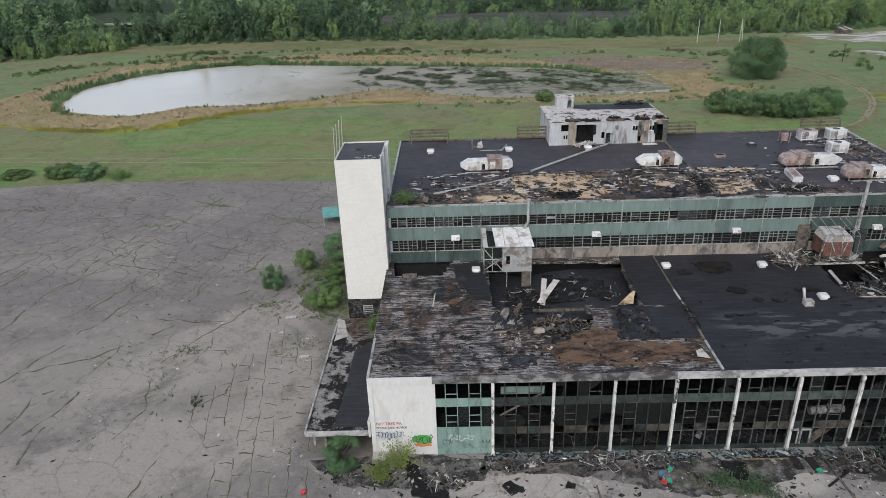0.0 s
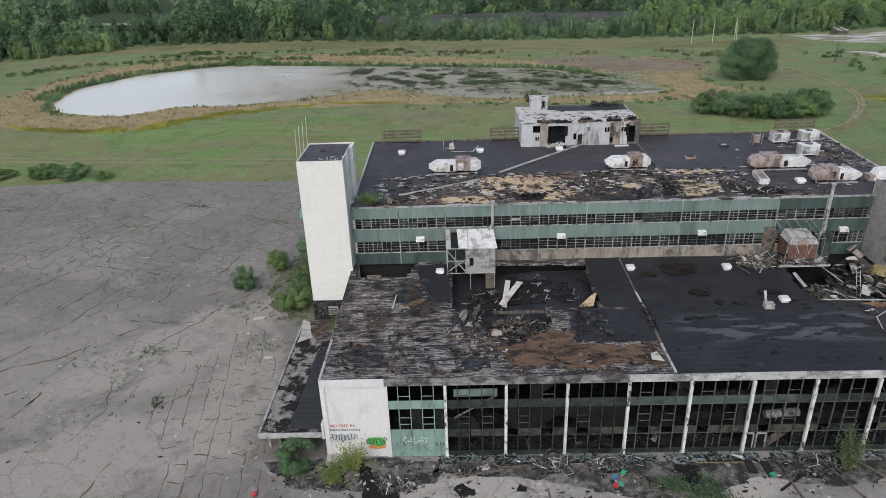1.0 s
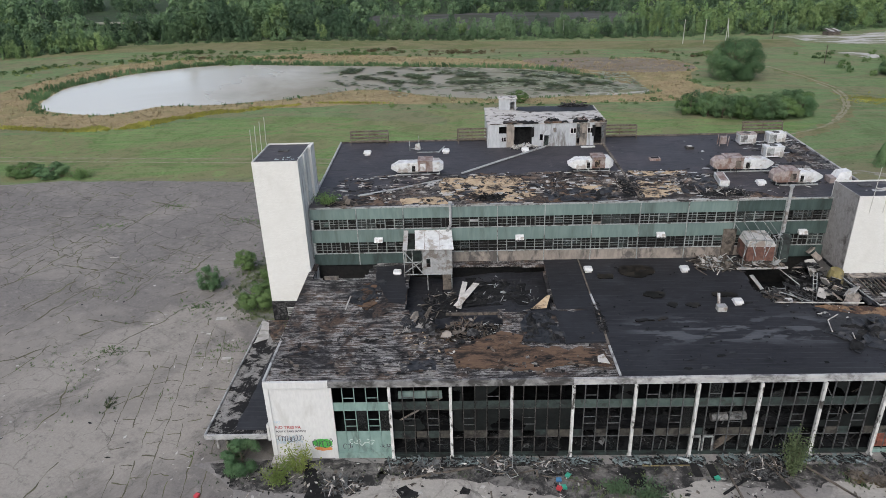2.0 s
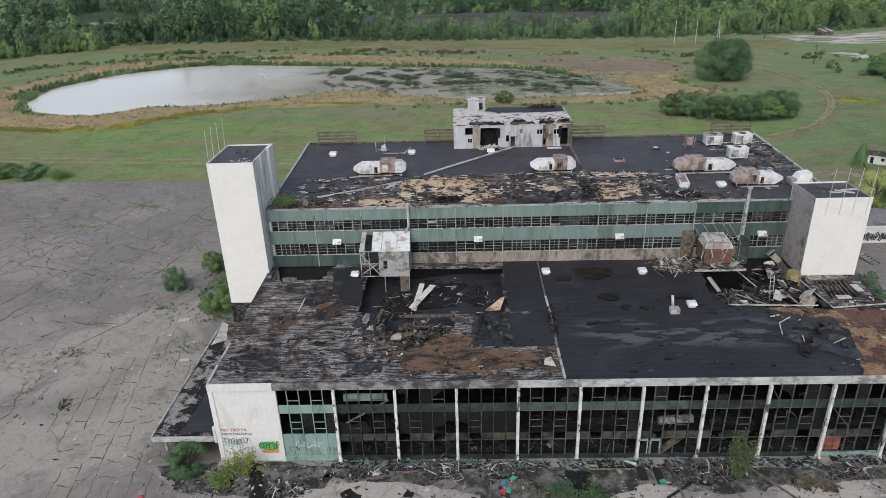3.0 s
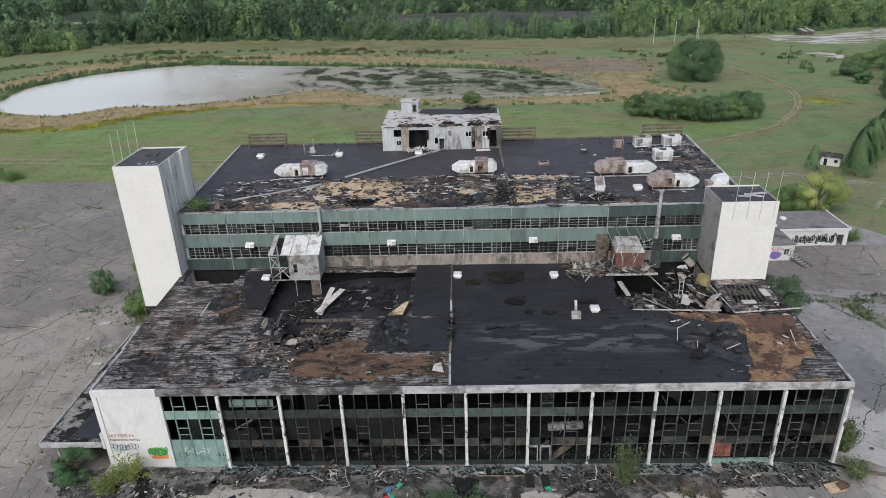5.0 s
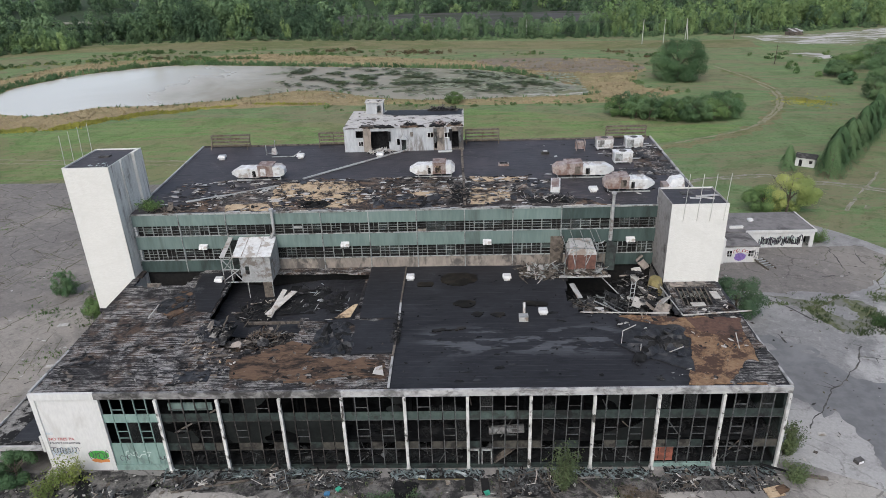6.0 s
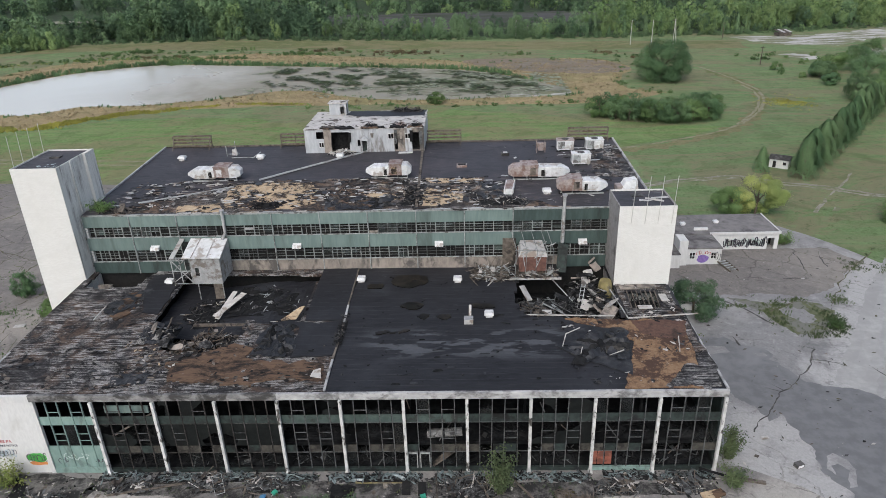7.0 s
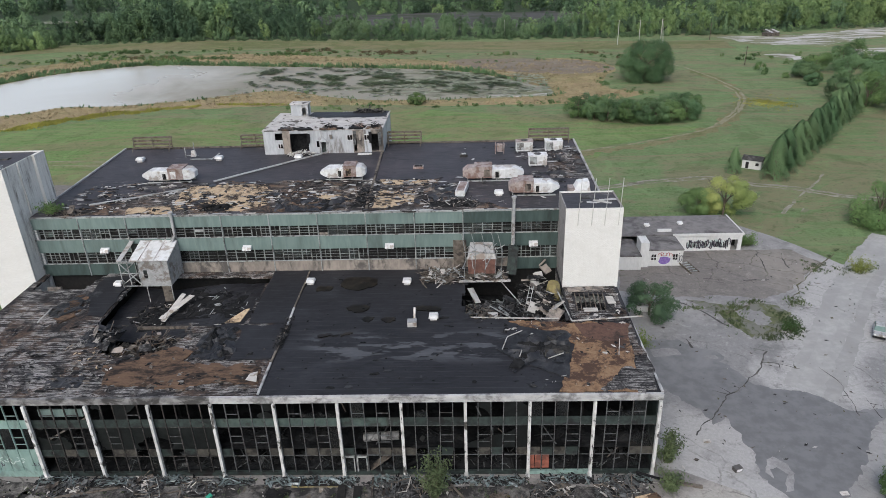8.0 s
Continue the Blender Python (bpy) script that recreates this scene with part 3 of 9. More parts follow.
def broken_glass(name, c1, c2):
    """Soot-filmed panes, gone in jagged areas that run across several panes."""
    n = Nodes(name)
    vec = n.coords((1, 1, 1))
    hole = n.noise(n.coords((1, 1, 1.6)), 0.17, 2.5, 0.45, 0.1)
    film = n.noise(vec, 0.8, 8.0, 0.7, 0.4)
    n.link(n.math("SUBTRACT", 1.0, n.ramp(hole, 0.495, 0.505)), n.b.inputs["Alpha"])
    col = n.mix(n.ramp(film, 0.35, 0.65), c1, c2)
    col = n.mix(n.ramp(n.noise(n.coords((1, 1, 0.3)), 0.5, 5.0), 0.5, 0.7), col, (0.008, 0.008, 0.008))
    return n.done(col, 0.4, 0.0, 0.16)


WATER = water_material()
BROKEN_GLASS = broken_glass("soot_filmed_broken_glass", (0.0065, 0.0078, 0.0077), (0.0135, 0.0156, 0.015))
SOOT_GLASS = glass_material("sooty_glass", (0.009, 0.01, 0.01), 0.35, 0.12)
HAZY_GLASS = glass_material("ashy_glass", (0.011, 0.0115, 0.011), 0.3, 0.25)
CLEAR_GLASS = glass_material("dusty_glass", (0.05, 0.06, 0.058), 0.25, 0.08)


# ---- builders ----
class Shape:
    """Collects corners and faces of one mesh."""

    def __init__(self):
        self.v, self.f = [], []

    def quad(self, *pts):
        i = len(self.v)
        self.v += [tuple(p) for p in pts]
        self.f.append(tuple(range(i, i + len(pts))))
        return self

    def hexa(self, lower, upper):
        """A solid between two loops of equal length."""
        i, n = len(self.v), len(lower)
        self.v += [tuple(p) for p in lower] + [tuple(p) for p in upper]
        self.f.append(tuple(range(i + n - 1, i - 1, -1)))
        self.f.append(tuple(range(i + n, i + 2 * n)))
        for k in range(n):
            j = (k + 1) % n
            self.f.append((i + k, i + j, i + n + j, i + n + k))
        return self

    def box(self, x0, x1, y0, y1, z0, z1):
        lo = [(x0, y0, z0), (x1, y0, z0), (x1, y1, z0), (x0, y1, z0)]
        return self.hexa(lo, [(x, y, z1) for x, y, _ in lo])

    def bar(self, a, b, w, h=None, sides=4, taper=1.0):
        """A bar, or with more sides a pipe, from a to b."""
        a, b = Vector(a), Vector(b)
        d = (b - a).normalized()
        s = d.cross(Vector((0, 0, 1)))
        s = s.normalized() if s.length > 1e-3 else Vector((1, 0, 0))
        u = s.cross(d)
        h = h or w
        ring = []
        for k in range(sides):
            t = 2 * math.pi * (k + 0.5) / sides
            r = 0.7071 if sides == 4 else 0.5
            ring.append(s * math.cos(t) * w * r + u * math.sin(t) * h * r)
        return self.hexa([a + p for p in ring], [b + p * taper for p in ring])

    def mesh(self, name, material):
        me = bpy.data.meshes.new(name)
        me.from_pydata(self.v, [], self.f)
        me.materials.append(material)
        me.update()
        return me


def part(name, shape, material, parent, label=""):
    """One mesh object under a thing or a part; its corners are in the thing's own space."""
    me = shape if isinstance(shape, bpy.types.Mesh) else shape.mesh(name, material)
    ob = new(name, me)
    ob.parent = parent
    return tagged(ob, label)


def thing(name, place=(0, 0, 0), turn=0.0, label="", category="", group="", kind=""):
    ob = new(name)
    ob.matrix_basis = pose(*place, 0, 0, turn)
    return tagged(ob, label, category, group, kind)


def solid(name, shape, material, label="", category="", group="", kind="", m=None):
    ob = new(name, shape.mesh(name, material))
    if m is not None:
        ob.matrix_basis = m
    return tagged(ob, label, category, group, kind)


def wobble(pts, step, amount, seed):
    """An outline with extra corners and an uneven edge."""
    out = []
    rng = random.Random(seed)
    for i, p in enumerate(pts):
        q = pts[(i + 1) % len(pts)]
        d = math.dist(p, q)
        n = max(1, int(d / step))
        for k in range(n):
            t = k / n
            x, y = p[0] + (q[0] - p[0]) * t, p[1] + (q[1] - p[1]) * t
            nv = noise.noise_vector(Vector((x / step * 0.37, y / step * 0.37, seed * 7.3)))
            out.append((x + (nv.x * 1.4 + rng.uniform(-0.4, 0.4)) * amount, y + (nv.y * 1.4 + rng.uniform(-0.4, 0.4)) * amount))
    return out


def smooth(pts, rounds=2):
    """Cuts the corners of an outline."""
    for _ in range(rounds):
        out = []
        for i, p in enumerate(pts):
            q = pts[(i + 1) % len(pts)]
            out += [(p[0] * 0.75 + q[0] * 0.25, p[1] * 0.75 + q[1] * 0.25), (p[0] * 0.25 + q[0] * 0.75, p[1] * 0.25 + q[1] * 0.75)]
        pts = out
    return pts


def sheet(name, pts, z, material, label="", category="", kind="structure", step=3.0, amount=0.8, seed=1, thick=0.0, slope=None, parent=None):
    """A thin layer with an uneven outline; slope gives its height at y."""
    s = Shape()
    ring = wobble(pts, step, amount, seed)
    h = (lambda y: slope(y) + z) if slope else (lambda y: z)
    if thick:
        s.hexa([(x, y, h(y) - thick) for x, y in ring], [(x, y, h(y)) for x, y in ring])
    else:
        s.quad(*[(x, y, h(y)) for x, y in ring])
    if parent:
        return part(name, s, material, parent, label)
    return solid(name, s, material, label, category, "", kind)


# leaves: one template is an array of loose leaf quads round a set of limbs
def leaf_cloud(seed, rx, rz, count, leaf, lumps=9, cone=False, low=0.15, dome=False):
    """Quads of a crown: clumps round uneven lobes, with gaps; base at z = 0."""
    rng = np.random.default_rng(seed)
    if dome:
        k = rng.normal(size=(lumps, 3))
        k /= np.linalg.norm(k, axis=1)[:, None]
        k *= rng.uniform(0.5, 0.82, (lumps, 1))
        size = rng.uniform(0.2, 0.4, lumps) if lumps < 28 else rng.uniform(0.17, 0.3, lumps)
        pick = rng.choice(lumps, count, p=size ** 2 / (size ** 2).sum())
        nrm = rng.normal(size=(count, 3)) + k[pick] * 0.7 + np.array([0, 0, 0.5])
        nrm /= np.linalg.norm(nrm, axis=1)[:, None]
        c = k[pick] + nrm * (size[pick] * np.where(rng.random(count) < 0.1, rng.uniform(1.0, 1.4, count), rng.uniform(0.7, 1.05, count)))[:, None]
        c *= np.array([rx, rx, rz * 1.15])
        c[:, 2] += rz * 0.85
        c[:, 2] = np.abs(c[:, 2]) + 0.05
        nrm = nrm * 1.6 + np.array([0, 0, 0.2])
        nrm /= np.linalg.norm(nrm, axis=1)[:, None]
    elif cone:
        t = rng.random(count) ** 0.75
        a = rng.random(count) * 2 * np.pi
        r = rx * (1 - t) ** 0.5 * (0.75 + 0.3 * rng.random(count)) * (0.85 + 0.2 * np.sin(3 * a + 9 * t))
        c = np.stack([r * np.cos(a), r * np.sin(a), t * rz * 2 + 0.1], 1)
        nrm = np.stack([np.cos(a), np.sin(a), np.full(count, 0.35)], 1)
    else:
        k = rng.normal(size=(lumps, 3))
        k /= np.linalg.norm(k, axis=1)[:, None]
        k[:, 2] = k[:, 2] * 0.75 + 0.12
        k *= rng.uniform(0.4, 0.72, (lumps, 1))
        size = rng.uniform(0.32, 0.55, lumps)
        pick = rng.integers(0, lumps, count)
        d = rng.normal(size=(count, 3))
        d /= np.linalg.norm(d, axis=1)[:, None]
        d[:, 2] = np.where(d[:, 2] < -0.35, -d[:, 2], d[:, 2])
        c = k[pick] + d * (size[pick] * rng.uniform(0.8, 1.08, count))[:, None]
        nrm = d
        c *= np.array([rx, rx, rz])
        c[:, 2] += rz * (1 + low)
    u = np.cross(nrm, rng.normal(size=(count, 3)))
    u /= np.linalg.norm(u, axis=1)[:, None] + 1e-9
    w = np.cross(nrm + rng.normal(size=(count, 3)) * 0.16, u)
    w /= np.linalg.norm(w, axis=1)[:, None] + 1e-9
    s = leaf * rng.uniform(0.6, 1.35, (count, 1))
    u, w = u * s * 0.5, w * s * 0.5
    return np.stack([c - u - w * 0.5, c + u * 0.3 - w, c + u + w * 0.5, c - u * 0.3 + w], 1)


def scraggly(seed, rx, rz, count, leaf):
    """Leaf quads along thin bent stems: a loose, uneven plant with gaps, and the stems themselves."""
    rng = np.random.default_rng(seed)
    stems = max(9, int(7 + rx * 7))
    limbs, spots = Shape(), []
    for k in range(stems):
        a = rng.random() * 6.28
        reach, top = rx * rng.uniform(0.15, 1.15), rz * 2 * rng.uniform(0.35, 1.15)
        foot = np.array([rng.normal() * rx * 0.18, rng.normal() * rx * 0.18, 0.0])
        tip = foot + np.array([math.cos(a) * reach, math.sin(a) * reach, top])
        mid = foot * 0.4 + tip * 0.6 + rng.normal(size=3) * rx * 0.12
        mid[2] = top * rng.uniform(0.6, 0.8)
        limbs.bar(foot, mid, 0.04 + rx * 0.006, sides=4, taper=0.6)
        limbs.bar(mid, tip, 0.025 + rx * 0.003, sides=4, taper=0.3)
        for t in rng.random(int(count / stems * rng.uniform(0.4, 1.6))) ** 0.7:
            p = foot * (1 - t) ** 2 + 2 * mid * t * (1 - t) + tip * t * t
            spots.append(p + rng.normal(size=3) * (0.10 + 0.16 * rx * t))
    c = np.array(spots)
    c[:, 2] = np.abs(c[:, 2]) + 0.03
    n = len(c)
    u = rng.normal(size=(n, 3))
    u /= np.linalg.norm(u, axis=1)[:, None]
    w = np.cross(u, rng.normal(size=(n, 3)) + np.array([0, 0, 1.2]))
    w /= np.linalg.norm(w, axis=1)[:, None] + 1e-9
    s = leaf * rng.uniform(0.5, 1.4, (n, 1))
    u, w = u * s * 0.7, w * s * 0.35
    return np.stack([c - u, c - w, c + u, c + w], 1), limbs


def shrub(name, place, rx, rz, count, leaf, material, seed, label, category="bush"):
    ob = thing(name, place, seed * 57 % 360, label, category)
    quads, limbs = scraggly(seed, rx, rz, count, leaf)
    part("branchwork", limbs, BARK, ob)
    part("crown", quads_mesh("crown", quads, material), material, ob)
    return ob


def quads_mesh(name, quads, material):
    n = len(quads)
    me = bpy.data.meshes.new(name)
    me.vertices.add(n * 4)
    me.vertices.foreach_set("co", np.ascontiguousarray(quads, dtype=np.float32).ravel())
    me.loops.add(n * 4)
    me.loops.foreach_set("vertex_index", np.arange(n * 4, dtype=np.int32))
    me.polygons.add(n)
    me.polygons.foreach_set("loop_start", np.arange(0, n * 4, 4, dtype=np.int32))
    me.materials.append(material)
    me.update(calc_edges=True)
    me.validate()
    return me


def trunk_shape(height, width, seed, spread):
    """A tapered trunk with limbs."""
    rng = random.Random(seed)
    s = Shape()
    s.bar((0, 0, -0.2), (0.1, 0.05, height * 0.45), width, sides=8, taper=0.7)
    for k in range(6):
        a = k * 1.05 + rng.uniform(-0.3, 0.3)
        z = height * rng.uniform(0.2, 0.45)
        r = spread * rng.uniform(0.4, 0.75)
        s.bar((0.05, 0.03, z), (r * math.cos(a), r * math.sin(a), height * rng.uniform(0.6, 0.85)), width * 0.45, sides=5, taper=0.3)
    return s


def tree(name, place, rx, rz, count, leaf, material, seed, label, category="tree", cone=False, lumps=11, group="", low=0.15, dome=False):
    ob = thing(name, place, seed * 57 % 360, label, category, group)
    top = rz * (2 + low)
    part("trunk", trunk_shape(top, max(0.12, rx * 0.09), seed, rx), BARK, ob)
    part("crown", quads_mesh("crown", leaf_cloud(seed, rx, rz, count, leaf, lumps, cone, low, dome), material), material, ob)
    return ob


# ---- ground and land ----
def hill(x, y):
    """Level land that rises gently into wooded slopes far behind."""
    return 0.0 if y < 600 else min(60.0, (y - 600) * 0.075)


def ground_sheet():
    s = Shape()
    xs = [-3000, -1600, -900, -600, -400, -200, 0, 200, 400, 600, 900, 1600, 3000]
    ys = [-1500, -600, -200, 0, 200, 400, 520, 600, 660, 720, 800, 900, 1100, 1400, 2000, 3200]
    idx = {}
    for j, y in enumerate(ys):
        for i, x in enumerate(xs):
            idx[i, j] = len(s.v)
            s.v.append((x, y, hill(x, y)))
    for j in range(len(ys) - 1):
        for i in range(len(xs) - 1):
            s.f.append((idx[i, j], idx[i + 1, j], idx[i + 1, j + 1], idx[i, j + 1]))
    return solid("ground", s, GRASS, "mown and rough meadow grass on level land", "ground", kind="structure")


ground_sheet()
sheet("pavement_lot", [(-420, 165), (-129, 178), (-102, 181.5), (-65, 179), (-34, 176.5), (-12, 176), (0, 131), (79, 131), (79, 50), (60, -80), (-420, -80)],
      0.03, LOT, "cracked grey parking lot paving with weeds in joints", "parking lot", step=4, amount=0.7, seed=2)
sheet("pavement_yard", [(77, 141), (112, 143.5), (119, 135), (124, 127.5), (126, 121), (133, 119), (150, 137), (190, 160), (190, -60), (62, -60), (62, 62), (77, 66)],
      0.045, YARD, "cracked grey asphalt yard beside the factory", "yard", step=4, amount=0.6, seed=3)
sheet("pavement_apron", [(-22, 66), (-16, 60), (-12, 47), (92, 47), (90, 58), (86, 63), (80, 66.3)], 0.06, APRON,
      "stained concrete apron along the burnt front", "apron", step=2.5, amount=0.8, seed=4)
sheet("wet_asphalt", [(80.2, 93), (83.4, 95.3), (87.8, 95.2), (89.8, 93), (92.3, 92.2), (93.6, 90.3), (92.3, 89.2), (93.6, 86.9), (94.7, 83.5), (96.2, 82.8), (98.7, 81.7), (101, 81.6), (102.7, 80.5), (104, 78.5),
      (105.3, 77.4), (111, 77.6), (109.1, 75.8), (106.5, 74.2), (103.6, 69.4), (99.7, 64.7), (97, 62), (93, 54), (88, 54), (90.4, 62), (89.4, 63.9), (89, 66.2), (89.6, 69.6), (89.1, 72.7), (88.5, 76.1), (86.4, 74.7),
      (85.8, 77.9), (84.3, 79.1), (83.7, 81), (81.2, 83.3), (79, 86)], 0.075, WET, "dark resurfaced asphalt patch with ragged edges", "patch", step=0.45, amount=0.4, seed=6)
sheet("worn_patch", [(90.6, 68.1), (91.6, 68.6), (92.6, 67.6), (92.9, 65.8), (91.6, 63.2), (90.6, 62.8), (91.4, 64.6), (92, 65.6), (91.2, 66.8), (90.4, 66.6), (90, 65), (89.6, 66)], 0.09, YARD, "pale worn island in dark asphalt", "patch", step=0.4, amount=0.14, seed=61)
sheet("worn_patch", [(82.6, 92.6), (87, 92.7), (87.3, 91), (83, 90.4)], 0.09, YARD, "pale worn island in dark asphalt", "patch", step=0.5, amount=0.2, seed=62)
sheet("worn_patch", [(90.2, 90.6), (92, 90.9), (92.3, 89.9), (90.8, 89.7)], 0.09, YARD, "pale worn island in dark asphalt", "patch", step=0.4, amount=0.15, seed=63)
sheet("old_asphalt", [(82, 112), (84, 121), (96, 121.5), (96.4, 128.3), (110, 128.2), (119, 129), (123.5, 122), (117, 116), (111, 110), (107, 108.2), (99, 109.6), (92, 109.4)], 0.058, LOT, "dark broken asphalt before the low building", "yard", step=0.8, amount=0.5, seed=65)
sheet("mossy_ground", [(-31, 112), (-28.5, 104), (-23, 99), (-20, 97), (-18.9, 104), (-19, 128), (-25, 131), (-31, 124)], 0.045, MOSSY, "mossy soil round the bushes by the tower", "moss", step=0.8, amount=0.9, seed=66)
sheet("mossy_ground", [(92.7, 108.4), (95.1, 105.9), (97.2, 102.8), (98.3, 98.1), (99.4, 95.7), (103.6, 96.0), (107.6, 98.9), (109.1, 103.0), (107.7, 105.7), (103.8, 107.0), (101.6, 105.2), (104.6, 103.4), (105, 100.2), (102, 99), (100.4, 102.4), (99.6, 105.8), (96.9, 107.2)], 0.07, MOSSY, "green moss and weeds on broken asphalt", "moss", step=0.5, amount=0.45, seed=64)
sheet("lush_meadow", [(-135, 181), (-100, 183), (-12, 178), (0, 195), (20, 235), (-60, 258), (-105, 246), (-160, 236), (-260, 215)], 0.02, LUSH,
      "greener strip of mown grass", "grass", step=6, amount=2.5, seed=8)
sheet("lush_meadow", [(78, 180), (100, 205), (120, 215), (135, 225), (90, 240), (40, 262), (0, 262), (10, 225), (30, 190)], 0.022, LUSH,
      "greener strip of mown grass", "grass", step=6, amount=2.5, seed=9)
sheet("dry_strip", [(-330, 420), (-200, 455), (-60, 440), (60, 415), (210, 395), (210, 425), (60, 452), (-120, 492), (-260, 478), (-330, 445)], 0.02, DRYGRASS,
      "dry mown grass along the woodland edge", "grass", step=8, amount=3, seed=10)

REED_RING = [(-215, 290), (-204, 344), (-197, 390), (-172, 411), (-134, 410), (-93, 425), (-71, 424), (-24, 404), (40, 380), (59, 366), (100, 378), (125, 366), (131, 343), (120, 318), (112, 300),
             (128, 284), (131, 279), (93, 263), (44, 269), (-18, 274), (-71, 271), (-86, 264), (-106, 257), (-115, 240), (-160, 247), (-183, 262)]
POND_RING = [(-170, 282), (-182, 328), (-174, 343), (-165, 364), (-142, 379), (-120, 389), (-76, 378), (-31, 368), (28, 355), (58, 342), (77, 316), (94, 293), (91.5, 281), (69, 280.5), (36, 278),
             (10, 281), (-11, 296), (-30, 308), (-51, 296), (-62, 288), (-91, 279), (-114, 282), (-126, 265.5), (-146, 268)]
sheet("reed_bed", smooth(REED_RING), 0.05, REED, "dry brown reed bed round the pond", "reeds", step=5, amount=2.2, seed=11)
sheet("sedge_bed", smooth([(40, 383), (62, 350), (90, 330), (122, 330), (131, 343), (124, 366), (85, 380)]), 0.07, SEDGE, "grey-brown sedge flat beside the pond", "sedge", step=5, amount=2, seed=12)
sheet("water", smooth(POND_RING), 0.09, WATER, "still grey pond reflecting an overcast sky", "pond", step=4, amount=0.9, seed=13)
sheet("mud_bank", smooth([(60, 283), (80, 289), (93, 293), (91, 281), (75, 279.5)]), 0.11, CHALK, "pale drying mud at the pond's end", "mud", step=2, amount=0.8, seed=14)


def lily_mats():
    """Patches of floating leaves over the shallow end."""
    rng = random.Random(5)
    s = Shape()
    for k in range(6500):
        x = rng.uniform(-60, 92)
        y = 330 + rng.gauss(0, 20) - 0.18 * x
        if not (281 + max(0.0, 12 - abs(x + 25)) * 1.6 < y < 362 - 0.35 * x):
            continue
        if noise.noise(Vector((x * 0.05, y * 0.11, 3.0))) < 0.12 - 0.004 * x:
            continue
        r = rng.uniform(0.2, 0.95)
        a0 = rng.random() * 6
        s.quad(*[(x + r * 1.7 * math.cos(a0 + i) * rng.uniform(0.6, 1), y + r * math.sin(a0 + i) * rng.uniform(0.6, 1), 0.12 + k * 0.00004) for i in (0, 0.9, 1.8, 2.7, 3.6, 4.5, 5.4)])
    solid("lily_pads", s, LILY, "mats of green floating lily leaves", "water plants", kind="stuff")
    s = Shape()
    for k in range(15000):
        x = rng.uniform(-48, 80)
        y = 328 + rng.gauss(0, 16) - 0.3 * (x - 5)
        if not (284 + max(0.0, 12 - abs(x + 25)) * 1.6 < y < 360 - 0.4 * x):
            continue
        if noise.noise(Vector((x * 0.08, y * 0.1, 17.0))) + 0.7 * noise.noise(Vector((x * 0.28, y * 0.25, 3.0))) < 0.14 + 0.0012 * abs(x - 5):
            continue
        r = rng.uniform(0.2, 0.7)
        a0 = rng.random() * 6
        s.quad(*[(x + r * 2.2 * math.cos(a0 + i) * rng.uniform(0.6, 1), y + r * math.sin(a0 + i) * rng.uniform(0.6, 1), 0.4 + k * 0.00003) for i in (0, 0.9, 1.8, 2.7, 3.6, 4.5, 5.4)])
    return solid("pond_weed", s, PONDWEED, "dark green drifts of pond weed", "water plants", kind="stuff")


sheet("algae_film", smooth([(16, 352), (40, 348), (57, 338), (75, 314), (91, 293), (70, 286), (40, 284), (16, 290), (2, 306), (8, 330)]), 0.1, ALGAE, "greenish algae film over the shallow end", "algae", step=1.6, amount=4.0, seed=15)
lily_mats()


def track(name, pts, width, z, seed, material=None, label="sandy wheel track through grass", ragged=0.7):
    """A strip of ground along a line, with ragged edges and gaps where grass has grown in."""
    rng = random.Random(seed)
    line = []
    for (ax, ay), (bx, by) in zip(pts, pts[1:]):
        n = max(2, int(math.dist((ax, ay), (bx, by)) / 0.8))
        line += [(ax + (bx - ax) * k / n, ay + (by - ay) * k / n) for k in range(n)]
    for _ in range(12):
        line = [line[0]] + [((a[0] + 2 * b[0] + c[0]) / 4, (a[1] + 2 * b[1] + c[1]) / 4) for a, b, c in zip(line, line[1:], line[2:])] + [line[-1]]
    s, last = Shape(), None
    for i, p in enumerate(line):
        a, b = line[max(0, i - 1)], line[min(len(line) - 1, i + 1)]
        d = Vector((b[0] - a[0], b[1] - a[1])).normalized()
        wl, wr = (width * max(0.06, 0.5 + ragged * noise.noise(Vector((p[0] * 0.25, p[1] * 0.25, seed + side))) + rng.gauss(0, 0.07)) for side in (0.0, 5.0))
        now = ((p[0] - d.y * wl, p[1] + d.x * wl, z), (p[0] + d.y * wr, p[1] - d.x * wr, z))
        if last:
            s.quad(last[1], now[1], now[0], last[0])
        last = now
    return solid(name, s, material or TRACK, label, "track", kind="structure")


track("worn_verge", [(76, 195.5), (90, 198.2), (109, 205.1), (125.9, 214.4), (140, 227), (153.1, 245.9), (162.8, 265.7), (166.8, 286.2), (166.2, 310.6), (161.6, 331.2)], 4.5, 0.045, 31, DRYGRASS, "dry worn grass beside the track")
track("track", [(76, 196), (86.5, 199.8), (105, 206.5), (127.2, 217.7), (139.6, 227.6), (149.8, 240.4), (158.2, 254.7), (163.5, 267), (167.7, 282.9), (167.5, 295), (165.6, 318), (162, 341), (150, 365)], 1.1, 0.06, 21)
track("track", [(139, 228.5), (149, 241.5), (157, 256), (162, 268), (165.5, 283), (165, 294)], 0.9, 0.065, 28)
track("track", [(75, 164), (92, 169), (103, 172.4), (118.6, 175.1), (126.8, 169.6), (138.8, 164.5), (145.7, 159.2), (190, 146)], 1.3, 0.06, 22, DUST)
track("track", [(75, 162.6), (92, 167.6), (103, 170.8), (118.4, 173.3), (126, 168), (138, 162.9), (145, 157.5), (190, 144)], 1.1, 0.06, 29, DUST)
